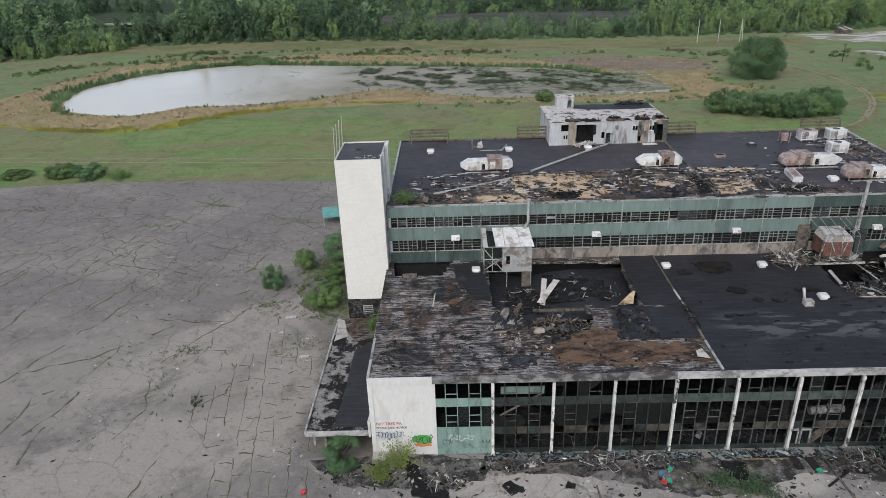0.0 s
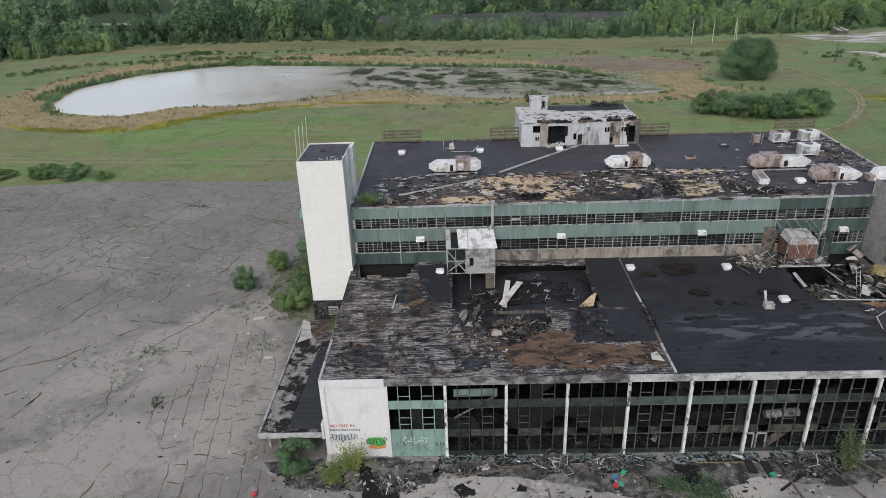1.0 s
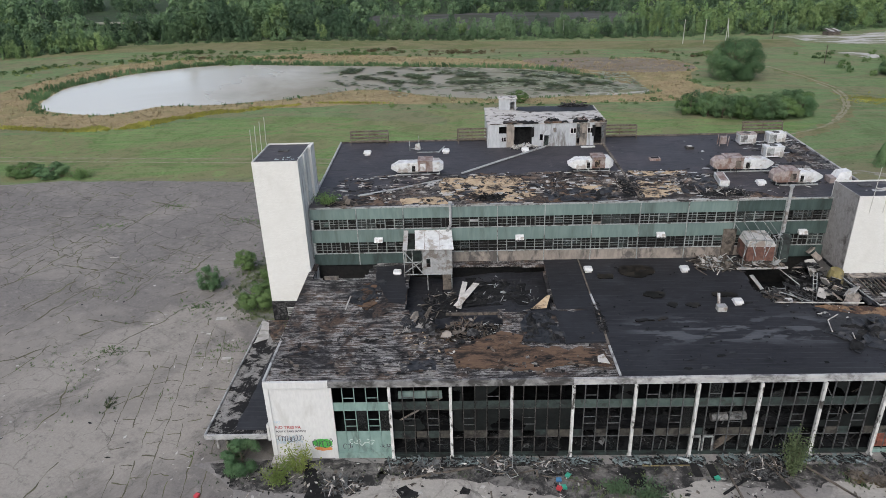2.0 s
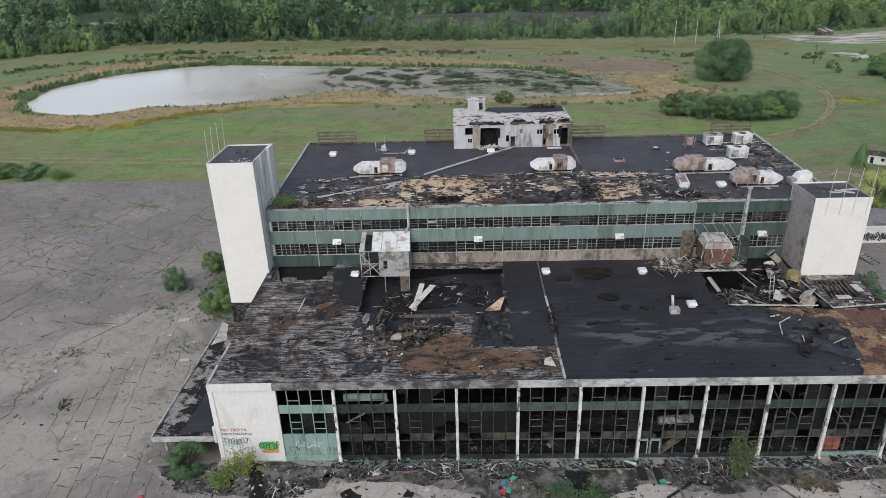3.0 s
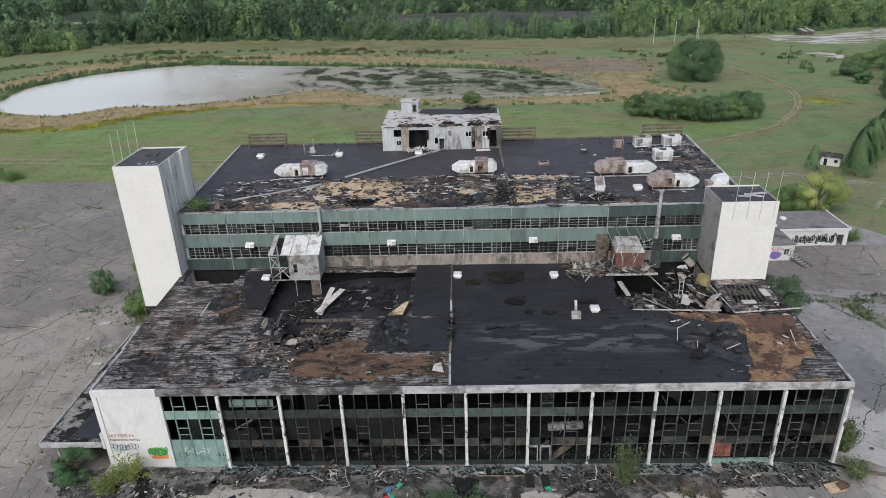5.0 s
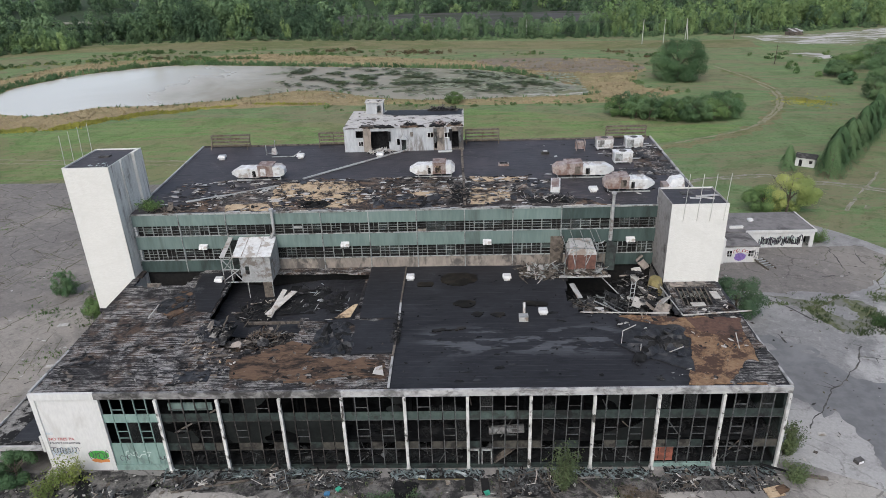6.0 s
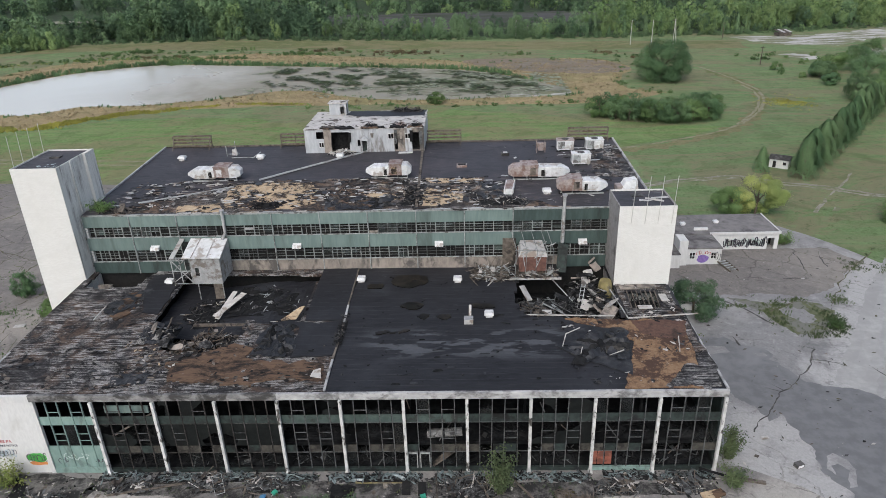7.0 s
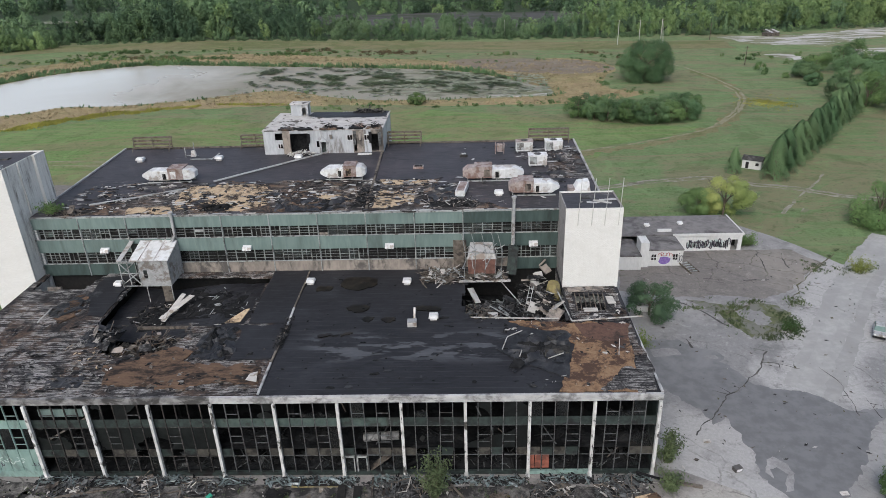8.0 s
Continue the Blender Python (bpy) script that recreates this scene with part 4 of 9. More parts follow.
track("track", [(-300, 225), (-120, 206), (-60, 200), (-14, 196)], 1.0, 0.06, 23)
track("track", [(-300, 221), (-120, 202), (-60, 196), (-14, 192)], 0.9, 0.06, 24)
track("track", [(149.5, 176), (144.5, 169), (139.7, 163.6), (134, 157)], 0.55, 0.065, 25, DUST, "worn pale path in grass")
track("track", [(133.4, 156.4), (129, 150.5), (126, 147)], 0.9, 0.065, 26, DUST, "worn pale path in grass")
track("track", [(133.2, 150.6), (131.8, 149.2), (130.8, 147.4)], 0.9, 0.065, 27, DUST, "worn pale path in grass")
sheet("chalk_ground", [(214, 446), (219, 420), (232, 404), (258, 398), (290, 420), (330, 440), (420, 450), (420, 478), (330, 472), (290, 452), (250, 440)], 0.06, CHALK, "pale rubble ground beyond the meadow", "rubble", step=2.5, amount=2.2, seed=26)
sheet("chalk_ground", [(244, 366), (262, 360), (300, 372), (420, 400), (420, 410), (300, 392), (262, 380)], 0.06, CHALK, "pale rubble ground beyond the meadow", "rubble", step=2.0, amount=1.6, seed=27)
sheet("chalk_ground", [(213, 372), (219, 352), (228, 356), (229, 366), (222, 374)], 0.06, CHALK, "pale heap of spread rubble", "rubble", step=1.2, amount=0.8, seed=28)


for k, off in enumerate((-3.2, -1.5, 0.2, 1.9)):
    track("drive_dust", [(102.5 + off * 0.8, 81 - off * 0.6), (112 + off * 0.8, 94 - off * 0.6), (121 + off * 0.8, 107 - off * 0.6), (132 + off * 0.8, 121 - off * 0.6), (144 + off * 0.8, 134 - off * 0.6)], 2.0, 0.062 + 0.004 * k, 130 + k, DRIVE, "pale dusty wheel marks on the drive", ragged=0.2)


# ---- woods ----
def outside(p, ring):
    x, y = p
    inside = False
    for i in range(len(ring)):
        (x0, y0), (x1, y1) = ring[i - 1], ring[i]
        if (y0 > y) != (y1 > y) and x < (x1 - x0) * (y - y0) / (y1 - y0) + x0:
            inside = not inside
    return not inside


def woods(name, spots, templates, material, label, seed):
    """Far trees, too many to count, in one mesh."""
    rng = np.random.default_rng(seed)
    out = []
    for x, y, size in spots:
        q = (FARTHER if templates is FAR and y - edge_line(x) > 48 else templates)
        q = q[rng.integers(len(q))]
        a = rng.random() * 6.28
        rot = np.array([[math.cos(a), math.sin(a), 0], [-math.sin(a), math.cos(a), 0], [0, 0, 1]])
        sc = np.array([1, 1, rng.uniform(0.85, 1.25)]) * size
        out.append((q @ rot) * sc + np.array([x, y, hill(x, y) - 0.4]))
    ob = new(name, quads_mesh(name, np.concatenate(out), material))
    return tagged(ob, label, "woodland", kind="stuff")


def edge_line(x):
    """Where the woodland begins, across the far side of the meadow."""
    pts = [(-420, 430), (-290, 434), (-238, 466), (-245, 490), (-122, 494), (-8, 472), (110, 458), (218, 455), (300, 470), (420, 480)]
    for (x0, y0), (x1, y1) in zip(pts, pts[1:]):
        if x0 <= x <= x1:
            return y0 + (y1 - y0) * (x - x0) / (x1 - x0)
    return 470


wood_rng = random.Random(11)
FAR = [leaf_cloud(k, 4.6, 4.8 + 0.8 * (k % 4), 860, 0.58, 15, dome=True) for k in range(8)]
FARTHER = [leaf_cloud(70 + k, 4.9, 4.9 + 0.6 * (k % 3), 340, 0.85, 13, dome=True) for k in range(7)]
SLIM = [leaf_cloud(90 + k, 2.2, 4.6, 260, 0.6, cone=True) for k in range(3)]
FAR_LOW = [leaf_cloud(20 + k, 3.0, 1.7, 170, 0.62, 12, dome=True) for k in range(5)]
front_spots, back_spots, light_spots, slim_spots, brush = [], [], [], [], []
x = -440.0
while x < 480:
    y0 = edge_line(x)
    tall = 1.75 if x < -60 else 0.95 if x < 150 else 1.3
    for row in range(9):
        px, py = x + wood_rng.uniform(-3.5, 3.5), y0 + 4 + row * 9.6 + wood_rng.uniform(-3.5, 3.5)
        if -60 < px < 150 and py > 512:
            continue
        if row > 3 and wood_rng.random() < 0.2:
            continue
        if row == 1 and wood_rng.random() < 0.4:
            continue
        clump = noise.noise(Vector((px * 0.018, py * 0.03, 2.0)))
        size = wood_rng.uniform(0.7, 1.2) * (0.7 if row == 0 else 1.02) * (tall if row else 1.0) * (1.0 + 0.7 * clump) * (0.6 if -300 < px < -228 and row < 6 else 1.0)
        pale = wood_rng.random() < (0.75 if px > 130 else 0.05) + (0.5 if px > 130 else 0.25) * max(0.0, clump)
        (light_spots if pale else front_spots if clump > 0.0 else back_spots).append((px, py, size))
    if 20 < x < 230 and wood_rng.random() < 0.55:
        slim_spots.append((x + wood_rng.uniform(-3, 3), y0 + wood_rng.uniform(2, 10), wood_rng.uniform(0.8, 1.3)))
    for _ in range(3):
        brush.append((x + wood_rng.uniform(-3, 3), y0 + wood_rng.uniform(-4, 4), wood_rng.uniform(0.4, 1.2)))
    x += 8.0
for _ in range(950):
    px, py = wood_rng.uniform(-540, 580), wood_rng.uniform(555, 740)
    if -70 < px < 175 and py < 604:
        continue
    if -350 < px < -235 and py < 690:
        continue
    (front_spots if wood_rng.random() < 0.45 else back_spots if wood_rng.random() < 0.8 else light_spots).append((px, py, wood_rng.uniform(0.9, 1.7)))
edge_bushes = [(wood_rng.uniform(-330, -262), wood_rng.uniform(434, 452), wood_rng.uniform(0.5, 0.9)) for _ in range(22)]
edge_bushes += [(wood_rng.uniform(-266, -226), wood_rng.uniform(462, 476), wood_rng.uniform(0.5, 1.0)) for _ in range(22)]
# dark sheets under the woods: tree shade is in their colour
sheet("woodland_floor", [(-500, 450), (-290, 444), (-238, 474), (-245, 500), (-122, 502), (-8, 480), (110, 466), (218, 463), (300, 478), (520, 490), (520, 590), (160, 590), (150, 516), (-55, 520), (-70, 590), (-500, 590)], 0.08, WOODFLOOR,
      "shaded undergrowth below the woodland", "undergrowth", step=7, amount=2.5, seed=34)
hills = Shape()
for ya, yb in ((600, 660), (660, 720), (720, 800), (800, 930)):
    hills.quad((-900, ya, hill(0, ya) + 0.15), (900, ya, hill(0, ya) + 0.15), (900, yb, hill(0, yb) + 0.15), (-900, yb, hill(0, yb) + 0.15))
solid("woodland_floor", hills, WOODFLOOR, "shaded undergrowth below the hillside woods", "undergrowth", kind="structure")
woods("woodland", front_spots, FAR, WOODLEAF, "dense green deciduous woodland behind the meadow", 1)
woods("woodland", back_spots, FAR, WOODDEEP, "darker green trees within the woodland", 2)
woods("woodland", light_spots, FAR, WOODPALE, "lighter green trees at the woodland's edge", 3)
woods("woodland", edge_bushes, FAR, WOODPALE, "light green bushes before the woodland", 15)
woods("woodland", slim_spots, SLIM, WOODLEAF, "slim young trees along the woodland", 16)
woods("brushwood", brush, FAR_LOW, WOODLEAF, "low green scrub along the woodland", 4)
sheet("scree_bank", [(-62, 530), (40, 524), (150, 522), (172, 590), (60, 603), (-75, 606)], 0.3, SCREE, "bare dark grey bank among trees", "bank", step=6, amount=3, seed=31,
      slope=lambda y: max(0.0, (y - 560) * 0.1))
woods("brushwood", [(wood_rng.uniform(-55, 165), wood_rng.uniform(535, 560), wood_rng.uniform(0.3, 0.8)) for _ in range(30)], FAR_LOW, WOODLEAF, "scattered scrub on the bare bank", 17)
track("road_far", [(-20, 531), (60, 527), (150, 522)], 3.0, 0.45, 32, DUST, "pale road behind the woods")
sheet("road_far", [(-330, 620), (-270, 615), (-262, 640), (-330, 650)], 3.2, DUST, "pale road behind the woods", "road", step=8, amount=2, seed=33)

scrub_rng = random.Random(21)


def scatter_ring(ring, gap, spread, size):
    out = []
    for i in range(len(ring)):
        a, b = ring[i - 1], ring[i]
        for k in range(int(math.dist(a, b) / gap) + 1):
            t = scrub_rng.random()
            out.append((a[0] + (b[0] - a[0]) * t + scrub_rng.gauss(0, spread), a[1] + (b[1] - a[1]) * t + scrub_rng.gauss(0, spread), size * scrub_rng.uniform(0.6, 1.4)))
    return out


def tufts(name, spots, tall, wide, blades, material, label, category, seed):
    """Upright blades in clumps, all in one mesh."""
    rng = np.random.default_rng(seed)
    p = np.array(spots)
    p = np.repeat(p, blades, 0)
    n = len(p)
    base = p[:, :2] + rng.normal(size=(n, 2)) * wide * p[:, 2:3]
    a = rng.random(n) * 6.28
    h = tall * p[:, 2] * rng.uniform(0.5, 1.2, n)
    lean = rng.normal(size=(n, 2)) * 0.25 * h[:, None]
    dx = np.stack([np.cos(a), np.sin(a)], 1) * wide * 0.4 * p[:, 2:3]
    lo = np.full((n, 1), 0.0)
    q = np.stack([np.concatenate([base - dx, lo], 1), np.concatenate([base + dx, lo], 1),
                  np.concatenate([base + dx * 0.5 + lean, h[:, None]], 1), np.concatenate([base - dx * 0.5 + lean, h[:, None]], 1)], 1)
    ob = new(name, quads_mesh(name, q, material))
    return tagged(ob, label, category, kind="stuff")


POND_S, REED_S = smooth(POND_RING), smooth(REED_RING)
inner = [(x + (x + 40) * 0.02, y + (y - 320) * 0.04) for x, y in POND_S]
reed_spots = []
for _ in range(9000):
    px, py = scrub_rng.uniform(-205, 132), scrub_rng.uniform(238, 430)
    if not outside((px, py), REED_S) and outside((px, py), POND_S):
        reed_spots.append((px, py, scrub_rng.uniform(0.6, 1.3)))
tufts("reeds", reed_spots, 0.6, 0.35, 6, STRAW, "standing brown reeds on the pond's bank", "reeds", 5)
tufts("reeds", [p for p in scatter_ring(inner, 0.45, 1.1, 1.0) if p[1] > 318 or p[0] < -160 or scrub_rng.random() < 0.1], 0.95, 0.4, 7, DEEP, "green rushes along the waterline", "reeds", 6)
rush = []
for _ in range(9000):
    px, py = scrub_rng.uniform(-205, 70), scrub_rng.uniform(270, 430)
    wide = 1.085 if px < -60 else 1.06
    core = (-40 + (px + 40) / wide, 325 + (py - 325) / (wide + 0.06))
    if ((px < -128 and py > 300) or py > 330) and outside((px, py), POND_S) and not outside(core, POND_S):
        rush.append((px, py, scrub_rng.uniform(0.7, 1.3)))
tufts("reeds", rush, 1.8, 0.32, 16, DEEP, "thick green rushes on the pond's far bank", "reeds", 33)


def near_bank(count, line, spread, size):
    """Spots strewn along a bank line."""
    out = []
    for _ in range(count):
        k = scrub_rng.randrange(len(line) - 1)
        t = scrub_rng.random()
        (ax, ay), (bx, by) = line[k], line[k + 1]
        out.append((ax + (bx - ax) * t + scrub_rng.gauss(0, spread), ay + (by - ay) * t + scrub_rng.gauss(0, spread * 0.7), size * scrub_rng.uniform(0.5, 1.2)))
    return out


gold = near_bank(620, [(-190, 262), (-160.7, 249.2), (-142.7, 243.7), (-126.5, 241.1)], 1.2, 0.8)
gold += near_bank(1500, [(-126.5, 243), (-110.6, 245), (-99.3, 254.5), (-91.5, 263.6), (-70.8, 272)], 2.0, 1.0)
gold += near_bank(420, [(-70.8, 272), (-44.2, 279), (-18, 276)], 1.0, 0.7)
gold += [(scrub_rng.gauss(170, 4.5), scrub_rng.gauss(260, 5), scrub_rng.uniform(0.3, 0.6)) for _ in range(240)]
bank = near_bank(80, [(-240, 372), (-232, 392), (-218, 403), (-178, 414), (-150, 420)], 4.0, 0.55) + near_bank(40, [(-180, 434), (-160, 444), (-148, 436)], 4.0, 0.6) + near_bank(24, [(-105, 408), (-80, 403)], 2.5, 0.6)
woods("brushwood", bank, FAR_LOW, LEAF, "green bushes on the pond's far bank", 18)
woods("brushwood", near_bank(60, [(-236, 366), (-228, 391), (-200, 406), (-150, 418)], 5.0, 0.4), FAR_LOW, LIGHT, "yellowing low bushes on the far bank", 19)
gold = [g for g in gold if noise.noise(Vector((g[0] * 0.09, g[1] * 0.09, 6.0))) > -0.15]
tufts("goldenrod", gold, 0.55, 0.9, 7, GOLD, "yellow flowering goldenrod fringe", "flowers", 7)
woods("brushwood", [(x, y, s) for x, y, s in scatter_ring(REED_S, 7, 3, 0.38) if y > 300 or x > 20], FAR_LOW, LEAF, "low bushes round the reed bed", 8)
far_scrub = []
for _ in range(20):
    sx, sy = scrub_rng.uniform(-190, 150), scrub_rng.uniform(392, 425)
    sy -= 0.14 * sx
    far_scrub += [(sx + scrub_rng.gauss(0, 8), sy + scrub_rng.gauss(0, 2.0), scrub_rng.uniform(0.25, 0.7)) for _ in range(12)]
woods("brushwood", far_scrub[:140], FAR_LOW, LEAF, "low green scrub beyond the pond", 9)
woods("brushwood", far_scrub[140:], FAR_LOW, RUSSET, "russet scrub beyond the pond", 14)
woods("brushwood", [(-115 + scrub_rng.gauss(0, 14), 395 + scrub_rng.gauss(0, 7), scrub_rng.uniform(0.5, 0.9)) for _ in range(26)], FAR_LOW, LEAF, "scrub on the pond's far bank", 10)
woods("brushwood", [(20 + scrub_rng.uniform(-40, 80), 268 + scrub_rng.gauss(0, 3), scrub_rng.uniform(0.2, 0.55)) for _ in range(40)], FAR_LOW, LEAF, "scattered low bushes on the near bank", 11)
woods("brushwood", [(scrub_rng.uniform(190, 330), scrub_rng.uniform(300, 372), scrub_rng.uniform(0.5, 1.2)) for _ in range(50)], FAR_LOW, LEAF, "thicket beside the pale ground", 12)

# single trees and thickets
tree("round_tree", (135, 308, 0), 12.8, 9.3, 30000, 0.36, DEEP, 3, "large round dark green willow tree in the meadow", lumps=70, dome=True)
for k in range(16):
    t = k / 15
    tx, ty = 95.5 + 39 * t + scrub_rng.uniform(-1.5, 1.5), 244 - 11 * math.sin(t * 2.6) + (7 if k % 2 else 0)
    tree("thicket_bush", (tx, ty, 0), 5.7 + scrub_rng.uniform(-0.6, 0.8), 3.9 + scrub_rng.uniform(-0.3, 0.5), 4600, 0.3, DEEP if k % 3 else LEAF, 40 + k, "broad green bush in a dense thicket", "bush", lumps=48, group="thicket in the meadow", dome=True)
for k in range(24):
    t = k / 23
    tree("cedar", (134 + 57 * t + scrub_rng.uniform(-1, 1), 172 + 70 * t + scrub_rng.uniform(-1, 1), 0), 4.0, 5.3 + scrub_rng.uniform(-0.5, 0.8), 4200, 0.28, DEEP, 60 + k,
         "tall dense dark green cedar in a row", "cedar", cone=True, group="row of cedars")
tree("yellowing_tree", (113.2, 147.8, 0), 6.3, 4.9, 15000, 0.25, SUNNYLEAF, 81, "broad airy tree with yellow-green foliage", lumps=30, dome=True)
tree("yellowing_tree", (108.0, 148.6, 0), 4.2, 3.2, 7000, 0.24, LEAF, 82, "smaller green tree beside the yellowing tree", lumps=22, dome=True)
tree("slim_tree", (126.5, 178, 0), 2.3, 3.4, 1900, 0.32, DEEP, 83, "dark upright tree beside the white shed", cone=True)
tree("roadside_tree", (143.5, 140, 0), 5.6, 5.6, 9000, 0.26, LEAF, 84, "green tree at the lot's edge", lumps=26, dome=True)
for k, (tx, ty, r, h) in enumerate([(200, 250, 8, 6), (210, 262, 9, 7), (222, 275, 8, 6.5), (206, 236, 7, 5), (226, 255, 9, 7), (215, 290, 8, 6), (240, 282, 9, 7), (196, 262, 6, 4.5), (232, 300, 8, 6), (204, 308, 6, 3.6), (214, 318, 7, 4.5), (228, 322, 8, 5.5), (246, 310, 9, 7), (200, 290, 4, 2.4), (240, 335, 8, 6)]):
    tree("copse_tree", (tx, ty, 0), r, h, 5200, 0.4, DEEP if k % 2 else LEAF, 90 + k, "leafy tree in a copse", "tree", lumps=26, group="copse beside the cedars", dome=True)
for k, (tx, ty, r, h, mt, lab) in enumerate([
        (-36, 113, 2.6, 2.7, DEEP, "bushy young tree growing through the lot"), (-25, 106, 4.0, 2.2, LEAF, "broad green bush beside the white tower"),
        (-31.5, 121, 2.6, 2.2, LEAF, "green bush at the lot's edge"), (-25.5, 126, 4.0, 2.6, DEEP, "dense bush behind the white tower"), (-24, 115, 3.2, 1.8, LEAF, "low bush beside the tower"),
        (-15.8, 64.5, 2.9, 2.0, DEEP, "dark bush below the canopy"), (-8.5, 63.8, 1.8, 1.8, LIGHT, "yellow-green sapling against the white wall"), (-11, 62.4, 2.0, 0.7, LIGHT, "low yellow-green weeds by the wall"),
        (85.3, 103.2, 4.9, 3.3, WOODDEEP, "dense dark bush beside the white tower"), (81, 93, 2.0, 1.1, LIGHT, "yellow-green weeds at the wall's foot"),
        (78.4, 68, 1.4, 2.3, RUSSETGREEN, "bush against the building's corner"), (77.8, 63.6, 1.7, 1.0, RUSSETGREEN, "low bush before the building's corner"),
        (50.5, 62.2, 1.7, 2.6, RUSSETGREEN, "scraggly tree before the burnt front"), (103, 62, 3.0, 2.0, LEAF, "green bush at the yard's edge"), (106.6, 98, 1.8, 0.6, LEAF, "weeds on broken asphalt"),
        (112, 131, 2.0, 1.1, LEAF, "green bush beside the low building"), (128, 118, 2.0, 1.2, LIGHT, "weeds along the yard's edge"), (33, 58.8, 2.3, 0.6, WOODDEEP, "spreading weeds on the apron"), (29.5, 60, 1.4, 0.5, WOODDEEP, "weeds on the apron"),
        (-108, 186, 5.5, 2.0, DEEP, "row of low bushes at the lot's far edge"), (-117, 187, 5.0, 2.2, LEAF, "row of low bushes at the lot's far edge"), (-131, 188, 5.0, 1.1, LEAF, "row of low bushes at the lot's far edge"), (-98, 184.5, 3.5, 1.0, LEAF, "low bush at the lot's far edge"),
        (36, 271, 4.0, 2.6, LEAF, "lone bush on the pond's bank"), (96, 133, 2.0, 1.2, LEAF, "bush against the graffiti wall")]):
    if k in (6, 7, 9, 10, 11, 12, 14, 15, 16, 17, 18, 22, 24):
        shrub("bush", (tx, ty, 0), r, h, int((500 if mt == LIGHT else 800) + r * h * (330 if mt == LIGHT else 520)), 0.17 + 0.02 * r, mt, 120 + k, lab)
    else:
        tree("bush", (tx, ty, 0), r, h, int(2600 + r * 1700), 0.11 + 0.018 * r, mt, 120 + k, lab, "bush", lumps=46, dome=True)


# ---- main building ----
BAY, X0 = 7.32, 2.9
COLS = [X0 + BAY * k for k in range(-1, 11)]
FY, LX, RX = 66.0, -12.2, 76.4
RY = 97.1


def front_z(y):
    return 11.6 + (y - 66) * 0.026


def rear_z(y):
    return 22.0 + (y - 97.1) * 0.037


def ring_of(pts, seed, amount=0.5, step=1.0):
    return wobble(pts, step, amount, seed)


SUNK = ring_of([(3.6, 95.6), (3.9, 82.2), (24.4, 81.6), (24.6, 95.4)], 41, 0.2)
PIT = ring_of([(4.0, 84), (5.0, 79), (7.4, 75.2), (10, 74.4), (14.4, 74.6), (17.0, 76.5), (17.4, 84)], 42, 0.5)
GAP_E = ring_of([(54.3, 97.1), (54.2, 91), (53.8, 87), (55.0, 82.6), (60, 81.7), (68.2, 81.6), (68.2, 97.1)], 43, 0.4)
GAP_W = ring_of([(-11.5, 97.1), (-11.2, 92.4), (-8.5, 91.8), (-3.0, 92.6), (-1.5, 97.1)], 44, 0.4)
WING = ring_of([(69.5, 88.6), (70.2, 84.2), (73.6, 84.0), (74.0, 88.4)], 45, 0.3)
HOLES = [SUNK, PIT, GAP_E, GAP_W, WING]


def deck(name, x0, x1, y0, y1, height, material, thick, label, cell=0.5, holes=()):
    """A roof deck with torn holes right through it."""
    s = Shape()
    nx, ny = round((x1 - x0) / cell), round((y1 - y0) / cell)
    keep = set()
    for j in range(ny):
        for i in range(nx):
            c = (x0 + (i + 0.5) * (x1 - x0) / nx, y0 + (j + 0.5) * (y1 - y0) / ny)
            if all(outside(c, h) for h in holes):
                keep.add((i, j))
    ids = {}

    def corner(i, j, low):
        if (i, j, low) not in ids:
            x, y = x0 + i * (x1 - x0) / nx, y0 + j * (y1 - y0) / ny
            if 0 < i < nx and 0 < j < ny:
                nv = noise.noise_vector(Vector((x * 1.3, y * 1.3, 4.0)))
                x, y = x + nv.x * cell * 0.45, y + nv.y * cell * 0.45
            sag = 0.10 * noise.noise(Vector((x * 0.12, y * 0.12, 9.0)))
            ids[i, j, low] = len(s.v)
            s.v.append((x, y, height(y) + sag - (thick if low else 0)))
        return ids[i, j, low]

    for i, j in keep:
        a = [(i, j), (i + 1, j), (i + 1, j + 1), (i, j + 1)]
        s.f.append(tuple(corner(*p, 0) for p in a))
        s.f.append(tuple(corner(*p, 1) for p in reversed(a)))
        for (p, q), n in zip(zip(a, a[1:] + a[:1]), ((i, j - 1), (i + 1, j), (i, j + 1), (i - 1, j))):
            if n not in keep:
                s.f.append((corner(*p, 0), corner(*p, 1), corner(*q, 1), corner(*q, 0)))
    return solid(name, s, material, label, "roof", kind="structure")


deck("roof_front_west", LX, 30.3, FY + 0.15, RY, front_z, BURNT, 0.35, "burnt flat roof with ash streaks and torn holes", holes=HOLES)
deck("roof_front_east", 30.304, RX - 0.1, FY + 0.15, RY, front_z, FELT, 0.35, "flat roof of black felt with damp patches", holes=HOLES)
deck("roof_rear", -11.7, 75.5, RY, 130.0, rear_z, FELT_WORN, 0.4, "flat rear roof of black felt", cell=1.2)

